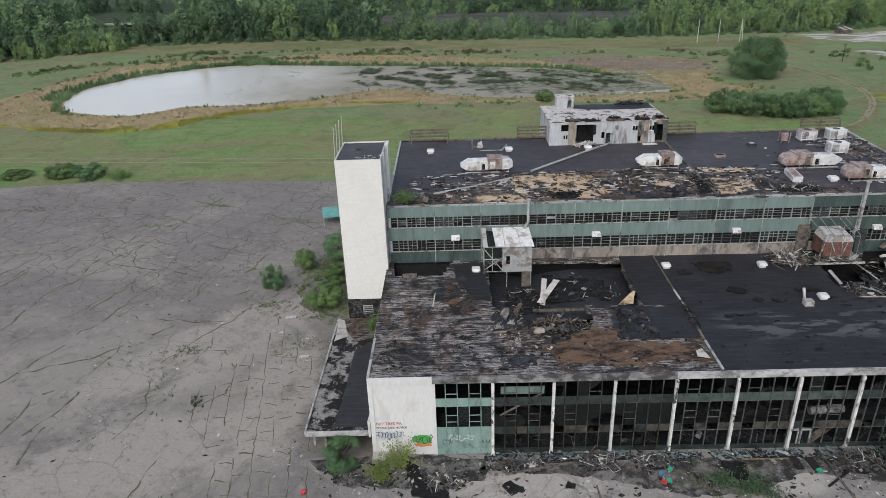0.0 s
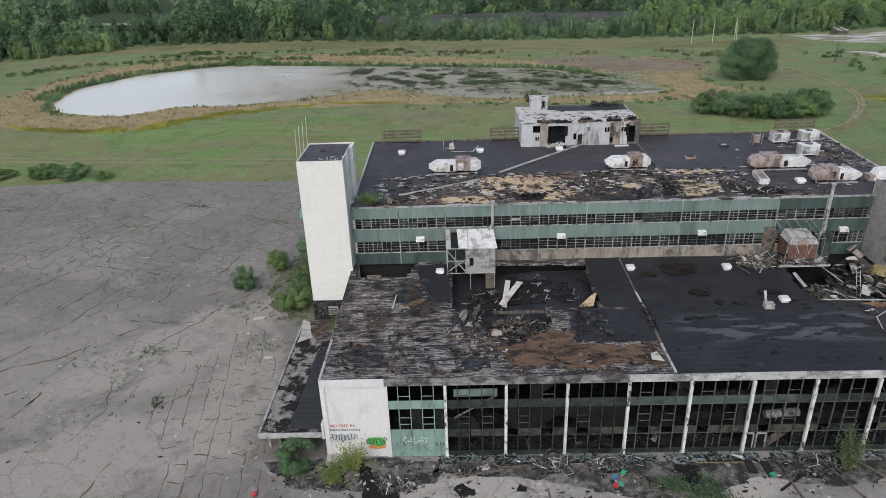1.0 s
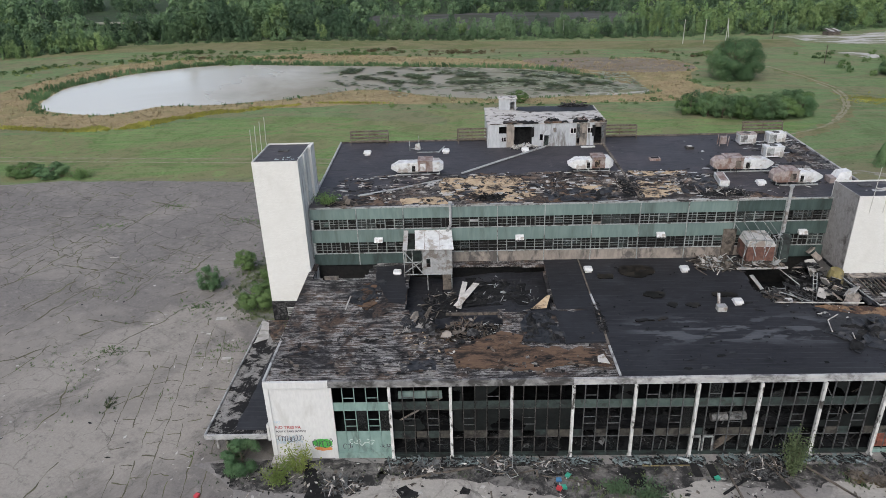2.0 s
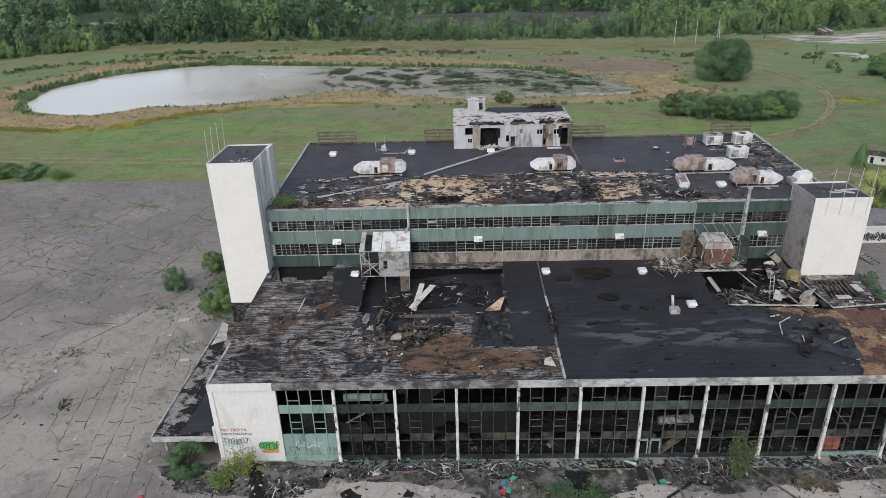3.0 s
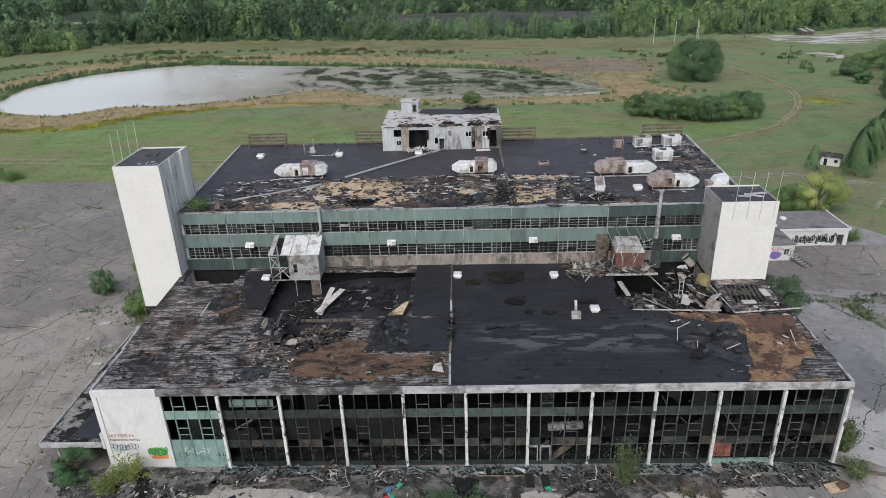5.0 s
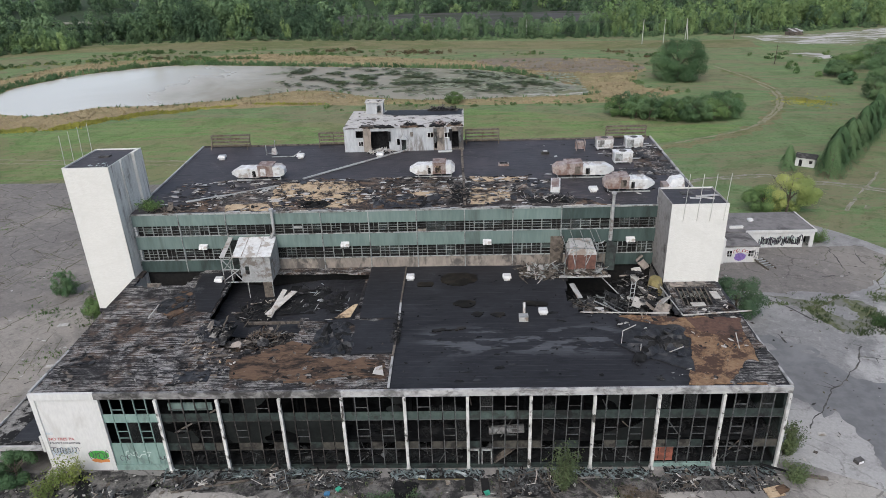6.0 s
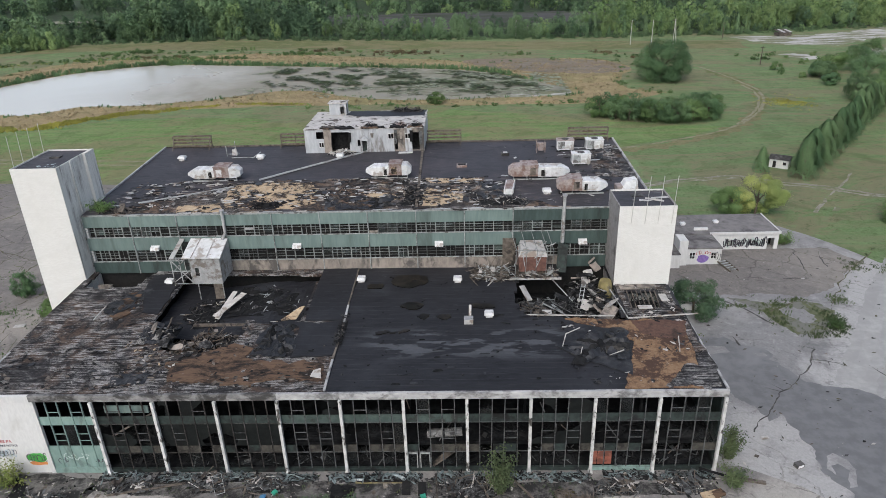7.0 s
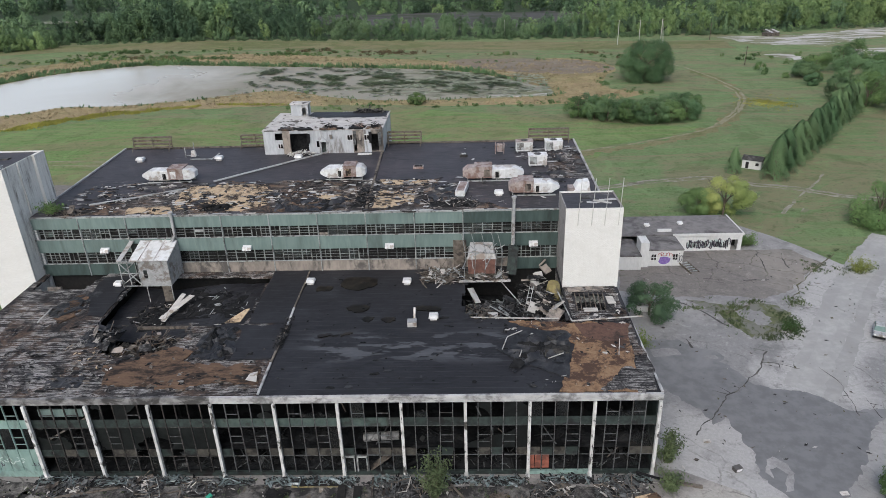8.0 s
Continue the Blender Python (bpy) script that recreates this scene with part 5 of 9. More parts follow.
# shell of the front wing
s = Shape().box(LX, -4.1, FY, FY + 0.35, 0.0, 11.5)
wall_w = solid("wall_front", s, RENDER_WHITE, "white painted end wall with spray-painted writing", "wall", kind="structure")
part("pilaster", Shape().box(LX - 0.02, LX + 0.55, FY - 0.12, FY, 0.0, 10.85), RENDER_WHITE, wall_w)
part("pilaster", Shape().box(-4.55, -4.05, FY - 0.12, FY, 0.0, 10.85), RENDER_WHITE, wall_w)
solid("wall_west", Shape().box(LX, LX + 0.35, FY + 0.35, 95.6, 0, 11.4), RENDER_WHITE, "white painted side wall", "wall", kind="structure")
solid("wall_east", Shape().box(RX - 0.4, RX - 0.05, FY + 0.5, 90.6, 0, 11.4), SOOT_GREEN, "scorched side wall of the burnt wing", "wall", kind="structure")
# floors and partition in char with the rooms' shade coloured in
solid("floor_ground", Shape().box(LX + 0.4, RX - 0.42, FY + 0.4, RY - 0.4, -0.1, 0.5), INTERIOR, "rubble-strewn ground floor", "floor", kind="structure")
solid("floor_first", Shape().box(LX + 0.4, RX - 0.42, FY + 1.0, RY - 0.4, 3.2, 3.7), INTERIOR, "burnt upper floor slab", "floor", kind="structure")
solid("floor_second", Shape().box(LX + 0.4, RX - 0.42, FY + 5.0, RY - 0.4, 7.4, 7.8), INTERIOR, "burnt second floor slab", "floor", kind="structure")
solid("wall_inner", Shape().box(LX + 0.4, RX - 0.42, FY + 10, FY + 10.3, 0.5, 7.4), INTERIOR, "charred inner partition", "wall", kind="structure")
fascia = thing("fascia", (0, 0, 0), 0, "sooty white roof fascia along the front", "fascia", kind="structure")
for k, (a, b) in enumerate(zip([LX, -4.4] + COLS[1:-1], [-4.4] + COLS[1:-1] + [RX])):
    part("fascia_board", Shape().box(a + 0.004, b - 0.004, FY - 0.22, FY + 0.15, 10.85 + 0.03 * (k % 2), 11.72 + 0.02 * math.sin(k * 2.1)), RENDER_WHITE if not k else SOOT_FASCIA if k < 5 else FASCIA, fascia)
solid("roof_edge", Shape().box(LX - 0.05, LX + 0.25, FY + 0.15, 95.5, 11.45, 11.85), FASCIA, "pale metal roof edge", "edge", kind="structure")
solid("roof_edge", Shape().box(RX - 0.2, RX + 0.05, FY + 0.15, 80.5, 11.4, 11.85), FASCIA, "pale metal roof edge", "edge", kind="structure")

for k, cx in enumerate(COLS[1:]):
    s = Shape()
    s.box(cx - 0.17, cx + 0.17, FY - 0.5, FY - 0.12, 0, 10.85)
    s.box(cx - 0.24, cx + 0.24, FY - 0.62, FY - 0.05, 0, 0.35)
    solid("column", s, POST, "slender white column with flaking scorched paint", "column", "front columns", "structure")
for cx in COLS[1:-1]:
    for cy in (72.5, 79.5, 88.0):
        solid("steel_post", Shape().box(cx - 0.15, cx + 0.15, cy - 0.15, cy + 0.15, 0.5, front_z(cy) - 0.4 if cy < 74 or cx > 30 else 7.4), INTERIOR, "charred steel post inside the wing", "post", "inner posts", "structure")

# curtain wall, bay by bay
ROWS_Z = [(1.0, 3.0), (4.05, 7.35), (8.5, 10.85)]
pane_rng = random.Random(77)


def shard(x0, x1, z0, z1, y, rng):
    """What is left of a broken pane, along its foot or a side."""
    s = Shape()
    n = 6
    pts = [(x0, y, z0), (x1, y, z0)]
    top = rng.uniform(0.25, 0.8)
    for i in range(n + 1):
        t = 1 - i / n
        z = z0 + (z1 - z0) * max(0.06, min(1.0, top + rng.uniform(-0.3, 0.3)))
        pts.append((x0 + (x1 - x0) * t, y, z))
    s.quad(*pts)
    return s


for b in range(11):
    xa, xb = COLS[b] + (0.3 if b else 0.15), COLS[b + 1]
    if b:
        xa = COLS[b] + 0.0
    green = b == 0
    bay = thing("window_%d" % (b + 1), (0, 0, 0), 0,
                "green panelled window bay with some broken panes" if green else "burnt-out window bay with broken sooty panes", "window bay", kind="structure")
    fm = PALE_GREEN if green else DARKFRAME
    light = DIMFRAME if b >= 4 else fm
    w = (xb - xa) / 5
    for k in range(6):
        mx = xa + w * k
        lean = 0 if green else pane_rng.uniform(-0.12, 0.12)
        part("mullion", Shape().hexa([(mx - 0.05 + lean, FY + 0.02, 0.55), (mx + 0.05 + lean, FY + 0.02, 0.55), (mx + 0.05 + lean, FY + 0.2, 0.55), (mx - 0.05 + lean, FY + 0.2, 0.55)],
                                     [(mx - 0.05, FY + 0.02, 10.85), (mx + 0.05, FY + 0.02, 10.85), (mx + 0.05, FY + 0.2, 10.85), (mx - 0.05, FY + 0.2, 10.85)]), light, bay)
    part("plinth", Shape().box(xa, xb, FY - 0.05, FY + 0.3, 0.0, 0.55 if not green else 0.9), PALE_GREEN if b in (0, 9) else SOOT_GREEN, bay)
    for k in range(5):
        px0, px1 = xa + w * k + 0.07, xa + w * (k + 1) - 0.07
        part("spandrel", Shape().box(px0, px1, FY + 0.08, FY + 0.14, 7.35, 8.5), PALE_GREEN if green else (DULL_GREEN if b in (4, 5, 6) else SOOT_GREEN), bay)
        if green:
            part("panel", Shape().box(px0, px1, FY + 0.08, FY + 0.14, 0.9, 4.15), PALE_GREEN, bay)
        elif pane_rng.random() < 0.75:
            part("spandrel", Shape().box(px0, px1, FY + 0.08, FY + 0.14, 3.0 + pane_rng.uniform(-0.05, 0.1), 4.05), SOOT_GREEN if pane_rng.random() < (0.25 if b < 6 else 0.6) else SCORCHED, bay)
        for r, (z0, z1) in enumerate(ROWS_Z):
            if green and r == 0:
                continue
            part("transom", Shape().box(px0, px1, FY + 0.05, FY + 0.16, z1 - 0.06, z1 + 0.02), light, bay)
            if k in (1, 3) and r > 0 and (green or pane_rng.random() < 0.6):
                zt = z0 + (z1 - z0) * 0.26
                part("transom", Shape().box(px0, px1, FY + 0.05, FY + 0.15, zt, zt + 0.07), light if green else DIMFRAME, bay)
                if r == 1:
                    part("transom", Shape().box(px0, px1, FY + 0.05, FY + 0.15, zt + 1.0, zt + 1.07), light if green else DIMFRAME, bay)
            u = pane_rng.random()
            if r >= 1 and (b in (1, 2, 3, 8) or b == 4 and u < 0.5) and (r == 1 or u < 0.35):
                part("pane", Shape().quad((px0, FY + 0.11, z0), (px1, FY + 0.11, z0), (px1, FY + 0.11, z1 - 0.06), (px0, FY + 0.11, z1 - 0.06)), BROKEN_GLASS, bay)
            elif r == 1 and b in (6, 9):
                pass
            elif r == 1 and not green and b not in (7, 8):
                if u < 0.25:
                    part("pane", shard(px0, px1, z0, z1 - 0.06, FY + 0.11, pane_rng), HAZY_GLASS if u < 0.12 else SOOT_GLASS, bay)
                elif u < 0.38:
                    part("pane", Shape().quad((px0, FY + 0.11, z0), (px1, FY + 0.11, z0), (px1, FY + 0.11, z1 - 0.06), (px0, FY + 0.11, z1 - 0.06)), HAZY_GLASS, bay)
            elif u < (0.22 if r == 1 else 0.1):
                part("pane", Shape().quad((px0, FY + 0.11, z0), (px1, FY + 0.11, z0), (px1, FY + 0.11, z1 - 0.06), (px0, FY + 0.11, z1 - 0.06)), SOOT_GLASS, bay)
            elif u < 0.24:
                part("pane", shard(px0, px1, z0, z0 + (z1 - z0) * 0.6, FY + 0.11, pane_rng), SOOT_GLASS, bay)

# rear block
# added black backing: the rooms' darkness is in its colour
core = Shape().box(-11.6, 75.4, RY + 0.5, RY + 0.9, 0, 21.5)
solid("wall_core", core, SHADOWY, "black backing standing in for unlit rooms behind the windows", "wall", kind="structure")
solid("wall_back", Shape().box(-11.7, 75.5, 129.6, 130.0, 0, 22.7), TAN, "plain back wall of the factory", "wall", kind="structure")
solid("wall_rear_west", Shape().box(-11.7, -11.3, RY, 129.6, 0, 21.6), RENDER_WHITE, "pale side wall of the rear block", "wall", kind="structure")
solid("wall_rear_east", Shape().box(75.1, 75.5, RY, 129.6, 0, 21.6), RENDER_WHITE, "pale side wall of the rear block", "wall", kind="structure")
rear = thing("wall_rear", (0, 0, 0), 0, "green panelled factory wall with two rows of windows", "wall", kind="structure")
RCOLS = [-11.7] + COLS[:-1]
for b, (xa, xb) in enumerate(zip(RCOLS, RCOLS[1:])):
    g = 0.03 * (b % 2)
    panel_paint = SMOKED_GREEN if b >= 9 else GREEN
    part("panel", Shape().box(xa, xb, RY - 0.12 - g, RY + 0.05, 20.0, 21.85), panel_paint, rear)
    part("panel", Shape().box(xa, xb, RY - 0.12 - g, RY + 0.05, 16.1, 18.3), panel_paint, rear)
    part("panel", Shape().box(xa, xb, RY - 0.14 - g, RY + 0.05, 12.2, 14.2), TAN if 2 <= b < 10 else SMOKED_GREEN, rear)
    part("roof_trim", Shape().box(xa, xb - 0.02, RY - 0.22, RY + 0.1, 21.8, 22.02), GREYFRAME, rear)
    part("downpipe", Shape().bar((xa, RY - 0.24, 12.2), (xa, RY - 0.24, 21.8), 0.16, sides=6), GREYFRAME, rear)
    part("sill", Shape().box(xa, xb, RY - 0.2, RY, 14.14, 14.26), GREYFRAME, rear)
    part("sill", Shape().box(xa, xb, RY - 0.2, RY, 18.24, 18.36), GREYFRAME, rear)
    for row, (z0, z1) in enumerate(((14.26, 16.1), (18.36, 20.0))):
        win = thing("window_%d" % (12 + b * 2 + row), (0, 0, 0), 0, "steel factory window with many small broken panes", "window", kind="structure")
        w = (xb - xa) / 5
        bright = SASH if (b * 7 + row * 3) % 4 != 1 else DIMFRAME
        for k in range(5):
            px0, px1 = xa + w * k, xa + w * (k + 1)
            s = Shape()
            s.box(px0, px0 + 0.09, RY - 0.04, RY + 0.06, z0, z1)
            s.box(px1 - 0.06, px1, RY - 0.03, RY + 0.06, z0, z1)
            for q in range(1, 4):
                if pane_rng.random() < 0.9:
                    zz = z0 + (z1 - z0) * q / 4
                    s.box(px0 + 0.09, px1 - 0.06, RY - 0.02, RY + 0.04, zz - 0.028, zz + 0.028)
            if pane_rng.random() < 0.45:
                s.box((px0 + px1) / 2 - 0.03, (px0 + px1) / 2 + 0.03, RY - 0.02, RY + 0.04, z0, z1)
            sash = part("sash", s, bright, win)
            if pane_rng.random() < 0.5:
                q = pane_rng.randint(0, 2)
                za = z0 + (z1 - z0) * q / 4
                part("pane", Shape().quad((px0 + 0.09, RY + 0.02, za), (px1 - 0.06, RY + 0.02, za), (px1 - 0.06, RY + 0.02, z1), (px0 + 0.09, RY + 0.02, z1)),
                     CLEAR_GLASS if pane_rng.random() < 0.75 else HAZY_GLASS, sash)
            elif (b * 5 + k * 3 + row) % 9 == 4:
                q = (b + k) % 3
                za, zb = z0 + (z1 - z0) * q / 4, z0 + (z1 - z0) * (q + 1 + k % 2) / 4
                part("board", Shape().box(px0 + 0.1, px1 - 0.07, RY + 0.01, RY + 0.05, za + 0.03, zb - 0.03), (UNITGREY, TAN, DULL_GREEN)[(b + k + row) % 3], sash)

# towers
def tower(name, x0, x1, y0, y1, z0, z1, label, side):
    t = thing(name, (0, 0, 0), 0, label, "tower", kind="structure")
    th = 0.16
    part("front_wall", Shape().box(x0, x1, y0, y0 + th, z0, z1), WHITE, t)
    part("back_wall", Shape().box(x0, x1, y1 - th, y1, z0, z1), WHITE, t)
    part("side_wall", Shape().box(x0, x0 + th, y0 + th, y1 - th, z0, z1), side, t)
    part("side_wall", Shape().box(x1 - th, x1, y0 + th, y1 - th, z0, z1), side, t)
    part("roof", Shape().box(x0 + th, x1 - th, y0 + th, y1 - th, z1 - 0.6, z1 - 0.2), FELT_WORN, t)
    return t


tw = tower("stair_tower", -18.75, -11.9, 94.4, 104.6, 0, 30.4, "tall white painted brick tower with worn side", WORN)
part("hatch", Shape().box(-16.2, -14.6, 100.2, 101.2, 30.2, 30.38), DARKFRAME, tw, "dark flat roof hatch")
part("chase", Shape().box(-11.9, -11.45, 101.8, 104.5, 21.6, 30.45).box(-11.9, -11.7, 97.9, 98.4, 22.3, 30.3), WORN, tw, "rough brick chase up the tower's side")
tag_rng = random.Random(3)
s = Shape()
for k in range(5):
    tx = -15.4 + 0.75 * k
    for q in range(3):
        a = (tx + tag_rng.uniform(-0.25, 0.25), 96.4 + tag_rng.uniform(-0.6, 0.6), 30.215)
        s.bar(a, (a[0] + tag_rng.uniform(-0.5, 0.5), a[1] + tag_rng.uniform(-0.7, 0.7), 30.215), 0.16, 0.01)
solid("graffiti", s, INK_PALE, "pale illegible tag sprayed on the tower roof", "graffiti", kind="stuff")
te = tower("stair_tower", 68.4, 76.3, 90.5, 97.6, 0, 24.45, "white painted brick tower with scorched side", SMOKED)
for t, xs, yy, zz, ln in ((tw, (-18.85, -18.85, -18.85, -18.85), (95.6, 98.0, 100.6, 103.4), 29.3, 5.6), (te, (70.1, 72.0, 73.8, 75.7), (90.42, 90.42, 90.42, 90.42), 21.9, 6.9)):
    for px, py in zip(xs, yy):
        part("mast", Shape().bar((px, py, zz), (px + 0.25, py, zz + ln), 0.09, sides=6), POLE, t, "thin pale mast")


# ---- burnt front roof ----
rub = random.Random(99)


def heap(name, cx, cy, rx, ry, z0, h, n, label, mats=None, seed=1, long=(0.8, 3.2), plates=0.18):
    """A pile: an uneven mound with beams, laths and bent sheets sticking out of it."""
    mats = mats or (ASHY, OLDWOOD, DIMFRAME, WOOD)
    rng = random.Random(seed)
    ob = thing(name, (cx, cy, z0), 0, label, "rubble", kind="stuff")
    s = Shape()
    ids = {}
    m = 18
    for j in range(m + 1):
        for i in range(m + 1):
            u, v = 2 * i / m - 1, 2 * j / m - 1
            r = min(1.0, math.hypot(u, v))
            nz = noise.noise(Vector((u * rx * 0.9 + seed, v * ry * 0.9, 2.0)))
            z = h * max(0.0, 1 - r * r) * (0.6 + 0.7 * nz) + 0.18 * noise.noise(Vector((u * rx * 3, v * ry * 3, seed)))
            ids[i, j] = len(s.v)
            s.v.append((u * rx, v * ry, max(-0.05, z)))
    for j in range(m):
        for i in range(m):
            s.f.append((ids[i, j], ids[i + 1, j], ids[i + 1, j + 1], ids[i, j + 1]))
    part("mound", s, mats[0], ob)
    for k, mt in enumerate(mats[1:]):
        s = Shape()
        for _ in range(int(n * 1.8) // (1 + 2 * k)):
            u, v = rng.uniform(-0.9, 0.9), rng.uniform(-0.9, 0.9)
            r = min(1.0, math.hypot(u, v))
            z = h * (1 - r * r) * rng.uniform(0.5, 1.1) + 0.1
            a, tilt, ln = rng.random() * 6.28, rng.gauss(0, 0.35), rng.uniform(*long)
            d = Vector((math.cos(a) * math.cos(tilt), math.sin(a) * math.cos(tilt), math.sin(tilt))) * ln / 2
            p = Vector((u * rx, v * ry, max(z, abs(d.z) + 0.05)))
            if rng.random() > plates:
                s.bar(p - d, p + d, rng.uniform(0.05, 0.14), rng.uniform(0.03, 0.08))
            else:
                w = d.cross(Vector((0.2, 0.1, 1))).normalized() * rng.uniform(0.1, 0.4) * (2.0 if plates > 0.4 else 1.0)
                d = d * 0.6
                b = Vector((0, 0, rng.uniform(-0.1, 0.25)))
                s.hexa([p - d - w, p + d - w, p + d + w + b, p - d + w], [q + Vector((0, 0, 0.05)) for q in (p - d - w, p + d - w, p + d + w + b, p - d + w)])
        part("debris", s, mt, ob)
    return ob


def crumpled(name, pts, base, h, material, label, seed, fold=0.6, kind=""):
    """A sheet of roofing torn off and rucked up in sharp folds."""
    ring = wobble(pts, 0.8, 0.35, seed)
    xs, ys = [p[0] for p in ring], [p[1] for p in ring]
    x0, x1, y0, y1 = min(xs), max(xs), min(ys), max(ys)
    s = Shape()
    step = 0.22
    nx, ny = int((x1 - x0) / step) + 1, int((y1 - y0) / step) + 1
    ids = {}
    turn = seed * 1.3
    c, d = math.cos(turn), math.sin(turn)
    for j in range(ny + 1):
        for i in range(nx + 1):
            x, y = x0 + i * step, y0 + j * step
            u, v = (x * c + y * d), (y * c - x * d)
            w = noise.noise(Vector((u * 0.3, v * 0.3, seed))) * 2.5
            ridge = 1 - abs(math.sin(u * 1.5 * fold + w)) ** 0.6
            ridge2 = 1 - abs(math.sin(v * 1.1 + w * 1.7)) ** 0.5
            b = noise.noise(Vector((x * 2.2, y * 2.2, seed + 3.0)))
            lift = max(0.0, noise.noise(Vector((x * 0.35, y * 0.35, seed + 8.0))) + 0.35)
            ids[i, j] = len(s.v)
            s.v.append((x + b * 0.12, y - b * 0.12, base(y) + 0.1 + h * lift * (0.9 * ridge + 0.5 * ridge2) + 0.06 * b))
    for j in range(ny):
        for i in range(nx):
            p = (x0 + (i + 0.5) * step, y0 + (j + 0.5) * step)
            if not outside(p, ring) and noise.noise(Vector((p[0] * 0.8, p[1] * 0.8, seed + 5.0))) < 0.42:
                s.f.append((ids[i, j], ids[i + 1, j], ids[i + 1, j + 1], ids[i, j + 1]))
    ob = new(name, s.mesh(name, material))
    mod = ob.modifiers.new("thickness", "SOLIDIFY")
    mod.thickness = 0.03
    return tagged(ob, label, "roofing", kind=kind)


def felt_strips(name, cx, cy, rx, ry, n, base, label, seed, mats):
    """Long torn strips of felt, bent into ridges, lying over one another."""
    rng = random.Random(seed)
    ob = thing(name, (0, 0, 0), 0, label, "roofing", kind="stuff")
    for mt in mats:
        s = Shape()
        for _ in range(n // len(mats)):
            x, y = cx + rng.uniform(-1, 1) * rx, cy + rng.uniform(-1, 1) * ry
            a = rng.gauss(0.5, 0.7)
            d, w = Vector((math.cos(a), math.sin(a), 0)), Vector((-math.sin(a), math.cos(a), 0))
            ln, wd, hh = rng.uniform(1.2, 3.4), rng.uniform(0.25, 0.7), rng.uniform(0.15, 0.6)
            pts = []
            for k in range(7):
                t = k / 6
                p = Vector((x, y, base(y) + 0.15)) + d * ln * (t - 0.5) + w * rng.uniform(-0.12, 0.12)
                up = hh * (0.4 + 0.6 * math.sin(t * 3.14)) * rng.uniform(0.6, 1.2)
                pts.append((p - w * wd, p + w * rng.uniform(-0.3, 0.3) * wd + Vector((0, 0, up)), p + w * wd))
            for p, q in zip(pts, pts[1:]):
                s.quad(p[0], q[0], q[1], p[1])
                s.quad(p[1], q[1], q[2], p[2])
        part("strip", s, mt, ob)
    return ob


def layer(name, pts, material, label, z=0.06, seed=1, step=1.0, amount=0.4, base=front_z, thick=0.05, cat="roofing"):
    return sheet(name, pts, z + 0.09, material, label, cat, kind="structure", step=step, amount=amount, seed=seed, thick=thick + 0.12, slope=base)


# the sunken bay and the pit
s = Shape()
nx, ny = 28, 18
for j in range(ny + 1):
    for i in range(nx + 1):
        x, y = 3.2 + 21.8 * i / nx, 81.4 + 14.6 * j / ny
        s.v.append((x, y, 10.3 - 0.9 * math.exp(-((x - 9) / 5) ** 2) + 0.035 * (y - 82) + 0.25 * noise.noise(Vector((x * 0.5, y * 0.5, 1)))))
for j in range(ny):
    for i in range(nx):
        a = j * (nx + 1) + i
        s.f.append((a, a + 1, a + nx + 2, a + nx + 1))
solid("sunken_deck", s, FELT, "slumped black roof deck inside the burnt bay", "roof", kind="structure")
solid("beam", Shape().bar((9.5, 81.7, 11.55), (24.6, 81.5, 11.75), 0.3, 0.35), OLDWOOD, "scorched edge beam across the roof opening", "beam")
solid("beam", Shape().bar((15.0, 82.4, 11.2), (21.5, 82.6, 11.5), 0.12, 0.1), WOOD, "pale broken lath along the opening", "beam")
heap("rubble_heap", 12.2, 79.4, 4.4, 4.2, 8.0, 3.4, 120, "heap of burnt timber and torn boards in the roof hole", (CHAR, OLDWOOD, PLY, TAN), 3, (0.5, 2.2), 0.4)
heap("rubble_heap", 10.6, 77.0, 2.6, 2.2, 8.4, 2.8, 50, "splintered brown boards in the roof hole", (CHAR, OLDWOOD, PLY, WOOD), 31, (0.4, 1.6), 0.45)
heap("rubble_heap", 15.0, 79.3, 3.4, 2.6, 8.8, 2.4, 60, "tangle of scorched laths and wire in the roof hole", (ASHY, OLDWOOD, GREYFRAME, ASHY), 4, (0.5, 1.8))
heap("rubble_heap", 9.0, 88.2, 4.6, 4.2, 9.5, 0.9, 40, "scattered debris on the slumped deck", (CHAR, ASHY, OLDWOOD, WOOD), 5, (0.4, 1.8))
heap("rubble_heap", 18.0, 90.5, 5.6, 4.4, 10.4, 0.5, 30, "scattered debris on the slumped deck", (CHAR, ASHY, GREYFRAME), 6, (0.4, 1.6))
heap("rubble_heap", 6.0, 79.5, 2.0, 2.2, 11.3, 1.2, 26, "peeled roof sheets at the hole's edge", (CHAR, TARP, WOOD), 7, (0.8, 2.6), 0.5)
heap("rubble_heap", 8.0, 78.2, 2.4, 2.6, 8.9, 1.9, 44, "broken boards fallen into the roof hole", (CHAR, OLDWOOD, TAN), 36, (0.5, 1.8), 0.5)
